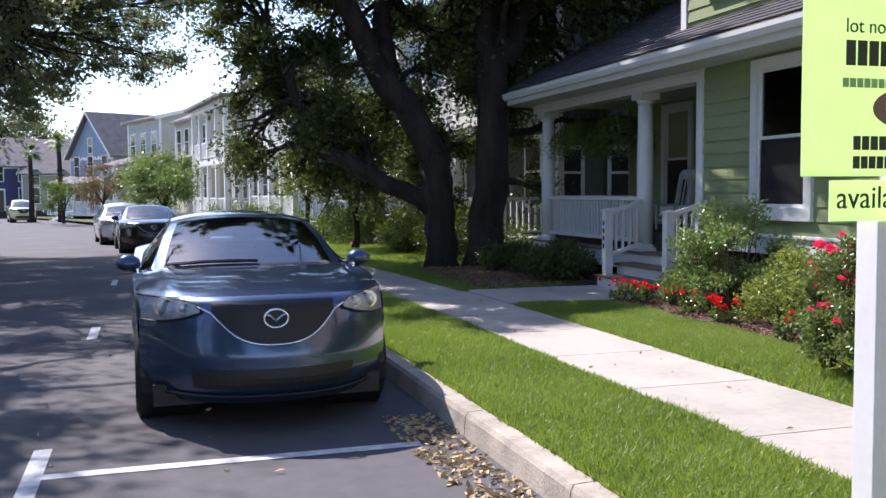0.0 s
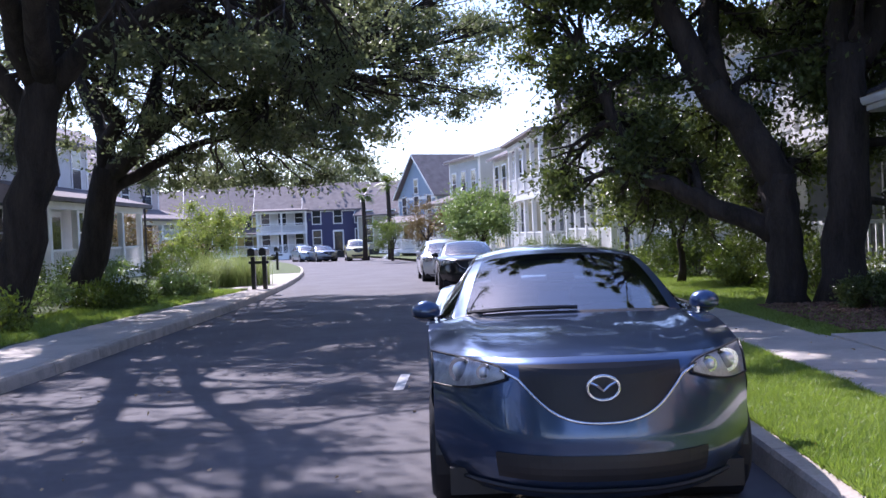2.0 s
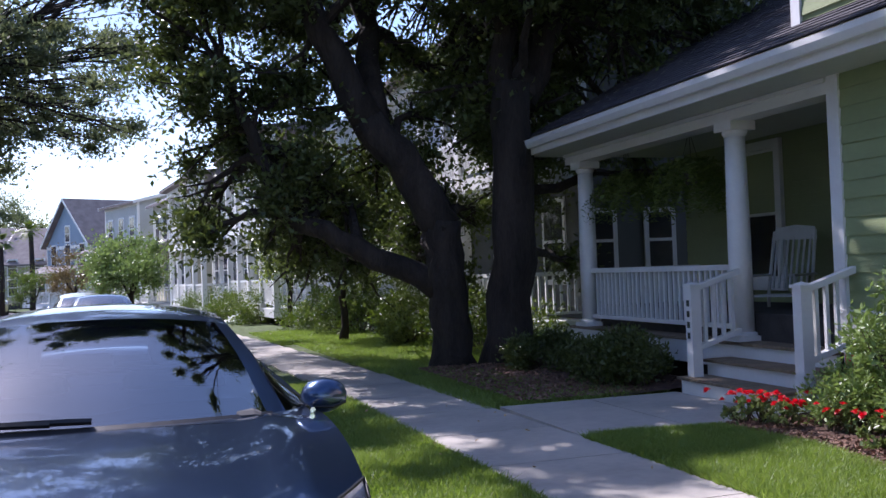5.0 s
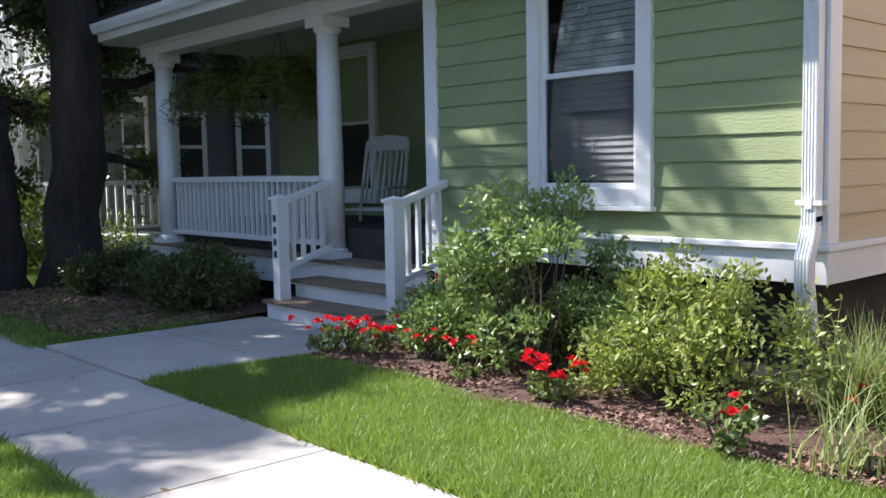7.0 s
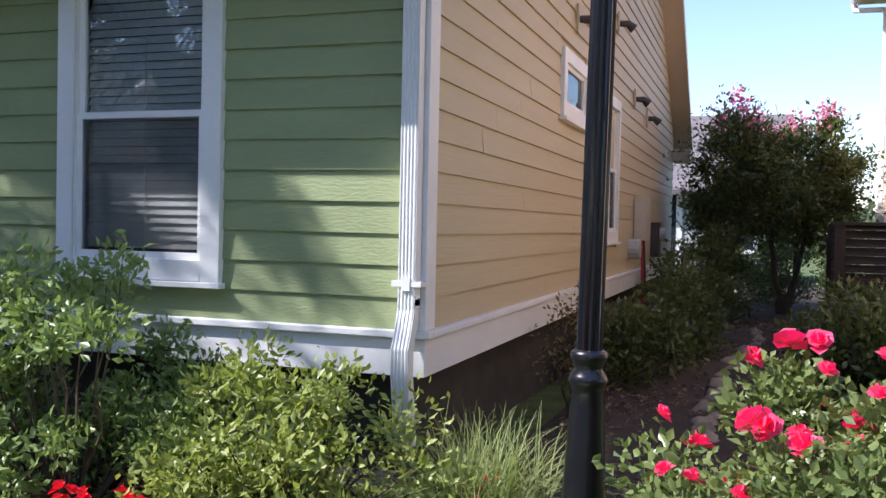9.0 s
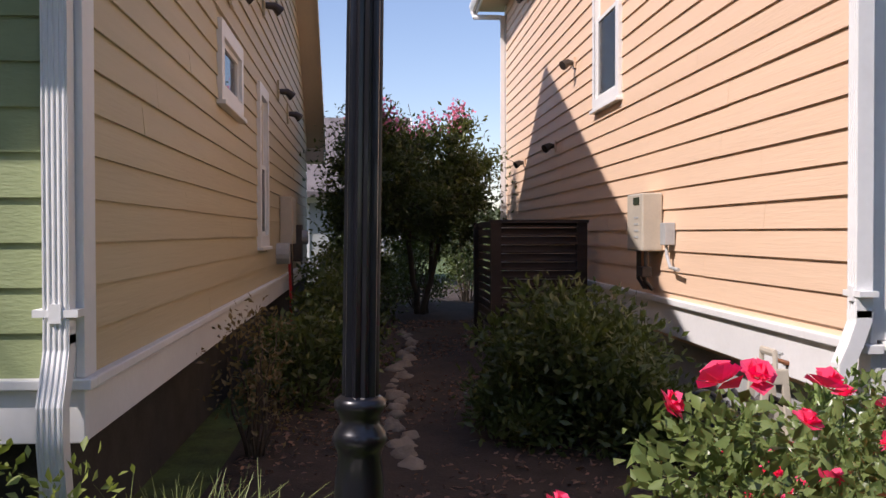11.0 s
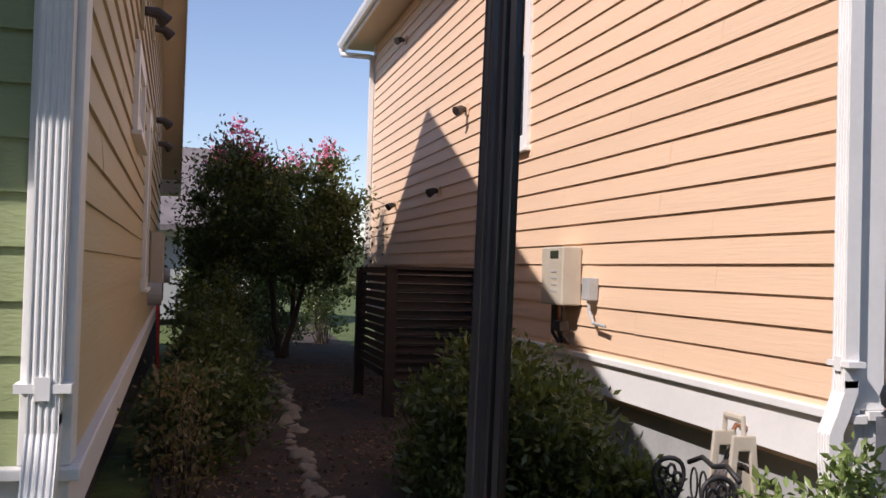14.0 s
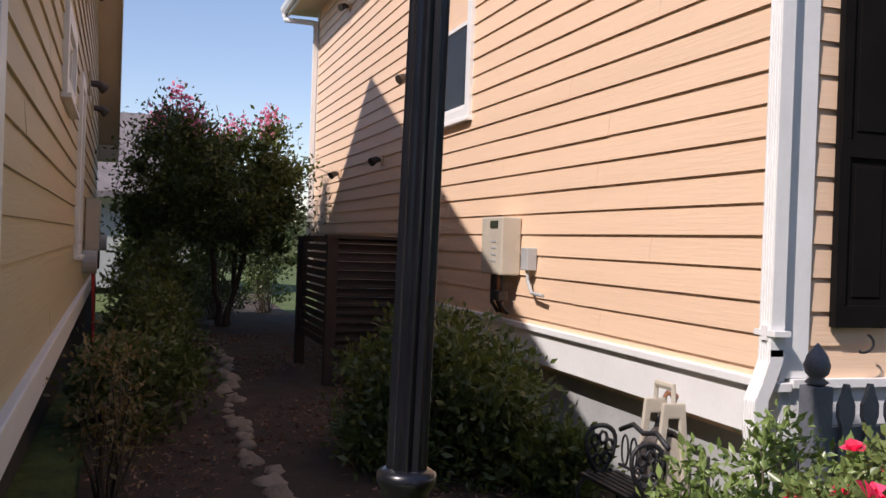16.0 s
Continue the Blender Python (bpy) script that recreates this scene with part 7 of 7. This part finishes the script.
part("plate", MB().box(-0.02, -0.012, -0.09, 0.09, 0.36, 0.54), M_TRIM, al)
part("face", MB().box(-0.024, -0.0205, -0.075, 0.075, 0.39, 0.525), M_PETAL_RED, al)
for k in range(3):
    part("text_bar", MB().box(-0.027, -0.0245, -0.055, 0.055, 0.41 + 0.035 * k, 0.425 + 0.035 * k), M_TRIM, al)

# ---- sale sign ----
sg = thing("sale_sign", "lime green sale sign on a white wooden post", "sign", at=(2.985, 3.2, 0.06))
part("post", MB().box(-0.055, 0.055, -0.05, 0.05, 0.05, 1.33), M_TRIM, sg, "white painted post", bevel=0.004)
board = part("board", MB().box(-0.365, 0.44, -0.062, -0.052, 1.475, 2.15), M_SIGN, sg, "lime green sign board")
rider = part("rider", MB().box(-0.255, 0.36, -0.062, -0.052, 1.33, 1.462), M_SIGN, sg, "narrow lime green rider board")
part("board_arm", MB().box(-0.02, 0.02, -0.05, -0.02, 1.3, 2.1), M_TRIM, sg)


def words(text, x, z, size, material, parent, label):
    cu = bpy.data.curves.new("lettering", "FONT")
    cu.body, cu.size, cu.extrude = text, size, 0.001
    cu.materials.append(material)
    ob = new("lettering", cu)
    me = bpy.data.meshes.new_from_object(ob)
    bpy.data.objects.remove(ob)
    ob = new("lettering", me)
    ob.matrix_world = pose(x, -0.0635, z, 90, 0, 0)
    ob.parent = parent
    ob["label"] = label
    return ob


def bars(parent, x0, x1, z0, z1, n, material, name="text_bar"):
    w = (x1 - x0) / n
    for k in range(n):
        part(name, MB().box(x0 + w * k + w * 0.08, x0 + w * (k + 1) - w * 0.12, -0.065, -0.0625, z0, z1), material, parent)


words("lot no.", -0.21, 1.935, 0.065, M_SIGNINK, board, "grey lettering lot no.")
words("available", -0.235, 1.372, 0.105, M_SIGNINK, rider, "dark lettering available")
bars(board, -0.21, -0.03, 1.83, 1.91, 4, M_SIGNINK)
bars(board, -0.22, 0.06, 1.76, 1.79, 10, M_SIGNFAINT)
bars(board, -0.27, 0.1, 2.05, 2.075, 10, M_SIGNFAINT)
bars(board, -0.175, 0.2, 1.56, 1.605, 11, M_SIGNINK)
bars(board, -0.175, 0.2, 1.50, 1.54, 12, M_SIGNINK)
part("emblem", MB().add([(0.06 + 0.16 * math.cos(a), -0.064, 1.695 + 0.07 * math.sin(a)) for a in [2 * math.pi * k / 24 for k in range(24)]], [tuple(range(24))]), M_CHIP, board, "dark brown oval emblem")
bars(board, -0.05, 0.16, 1.69, 1.72, 6, M_TRIM)
bars(board, -0.04, 0.15, 1.66, 1.675, 8, M_TRIM)
part("oak_mark", MB().add([(-0.06 + 0.05 * math.cos(a) * (1 + 0.25 * math.sin(5 * a)), -0.064, 2.11 + 0.03 * math.sin(a)) for a in [2 * math.pi * k / 20 for k in range(20)]], [tuple(range(20))]), M_SIGNFAINT, board)

# ---- loose ground cover ----
def scatter_blades(name, label, area, n, h, seed, material, patchy=0.0, width=0.0045):
    """Single grass blades, three-cornered, over a list of rectangles."""
    rng = np.random.default_rng(seed)
    pts = []
    for (x0, x1, y0, y1), share in area:
        m = int(n * share)
        pts.append(np.stack([rng.uniform(x0, x1, m), rng.uniform(y0, y1, m)], 1))
    p = np.concatenate(pts)
    m = len(p)
    z = 0.15 - 0.010 * np.maximum(0, p[:, 1] - 10)
    base = np.concatenate([p, z[:, None]], 1)
    a = rng.uniform(0, 6.28, m)
    patch = 0.75 + 0.5 * (0.5 + 0.5 * np.sin(p[:, 0] * 3.1 + np.sin(p[:, 1] * 2.3) * 2) * np.cos(p[:, 1] * 1.7))
    hh = h * rng.uniform(0.5, 1.2, m) * patch
    lean = rng.normal(0, 0.55, (m, 2)) * hh[:, None]
    side = np.stack([np.cos(a), np.sin(a), np.zeros(m)], 1) * width * rng.uniform(0.7, 1.4, (m, 1))
    tip = base + np.concatenate([lean, hh[:, None]], 1)
    v = np.stack([base - side, base + side, tip], 1).reshape(-1, 3)
    me = bpy.data.meshes.new(name)
    me.vertices.add(len(v))
    me.vertices.foreach_set("co", v.astype(np.float32).ravel())
    me.loops.add(3 * m)
    me.loops.foreach_set("vertex_index", np.arange(3 * m, dtype=np.int32))
    me.polygons.add(m)
    me.polygons.foreach_set("loop_start", np.arange(0, 3 * m, 3, dtype=np.int32))
    me.update(calc_edges=True)
    me.materials.append(material)
    return tagged(new(name, me), label, "grass", kind="stuff")


scatter_blades("verge_grass", "short mown grass on the kerb verge", [((2.58, 3.66, 3.0, 9.5), 0.62), ((2.58, 3.66, 9.5, 16), 0.28), ((2.3, 3.3, 16, 28), 0.1)], 190000, 0.05, 181, M_BLADE, width=0.006)
scatter_blades("front_grass", "mown grass before the green house", [((4.69, 5.85, 6.6, 10.74), 0.8), ((4.69, 6.0, 2.0, 6.6), 0.2)], 170000, 0.062, 182, M_BLADE, width=0.006)
scatter_blades("oak_grass", "thin shaded grass beneath the oak", [((4.62, 6.6, 12.6, 16), 0.3), ((4.62, 9.0, 16, 24), 0.5), ((4.3, 7.0, 24, 30), 0.2)], 90000, 0.06, 183, M_BLADE, width=0.007)
scatter_blades("far_grass", "grass beyond the far pavement", [((-8.2, -5.9, 12, 30), 1.0)], 40000, 0.09, 184, M_BLADE, width=0.012)


def scatter_chips(name, label, area, n, size, seed, material, z, cat):
    rng = np.random.default_rng(seed)
    x0, x1, y0, y1 = area
    pts = np.stack([rng.uniform(x0, x1, n), rng.uniform(y0, y1, n), z + rng.uniform(0, 0.012, n)], 1)
    d = np.stack([rng.normal(0, 1, n), rng.normal(0, 1, n), rng.normal(0, 0.25, n)], 1)
    ob = leaf_part(name, pts, d, size, material, None, rng, spread=0.05, aspect=0.4)
    return tagged(ob, label, cat, kind="stuff")


scatter_chips("mulch_chips", "loose bark chips on the flower bed", (5.85, 7.2, 6.6, 10.7), 17000, 0.05, 191, M_CHIP, 0.18, "mulch")
scatter_chips("mulch_chips_porch", "loose bark chips before the porch", (5.0, 7.2, 12.7, 16.3), 6000, 0.05, 192, M_CHIP, 0.175, "mulch")
scatter_chips("yard_litter", "dry leaves and chips on the side yard earth", (7.2, 18, 4.7, 7.5), 7000, 0.05, 193, M_CHIP, 0.17, "leaf litter")
scatter_chips("gutter_litter", "dry leaves in the gutter along the kerb", (2.06, 2.42, 4.0, 6.6), 620, 0.06, 194, M_LEAFLITTER, 0.006, "leaf litter")
scatter_chips("road_litter", "scattered dry leaves on the asphalt", (-3.5, 2.2, 3.0, 12), 90, 0.05, 195, M_LEAFLITTER, 0.006, "leaf litter")
scatter_chips("pavement_litter", "few dry leaves on the concrete pavement", (3.5, 4.6, 3.0, 14), 40, 0.045, 196, M_LEAFLITTER, 0.175, "leaf litter")

# the plan above is drawn in units of 1.1 m: bring it to metres
for ob in list(scene.objects):
    if ob.parent is None and ob.type in {"MESH", "EMPTY"}:
        ob.matrix_basis = Matrix.Scale(UNIT, 4) @ ob.matrix_basis
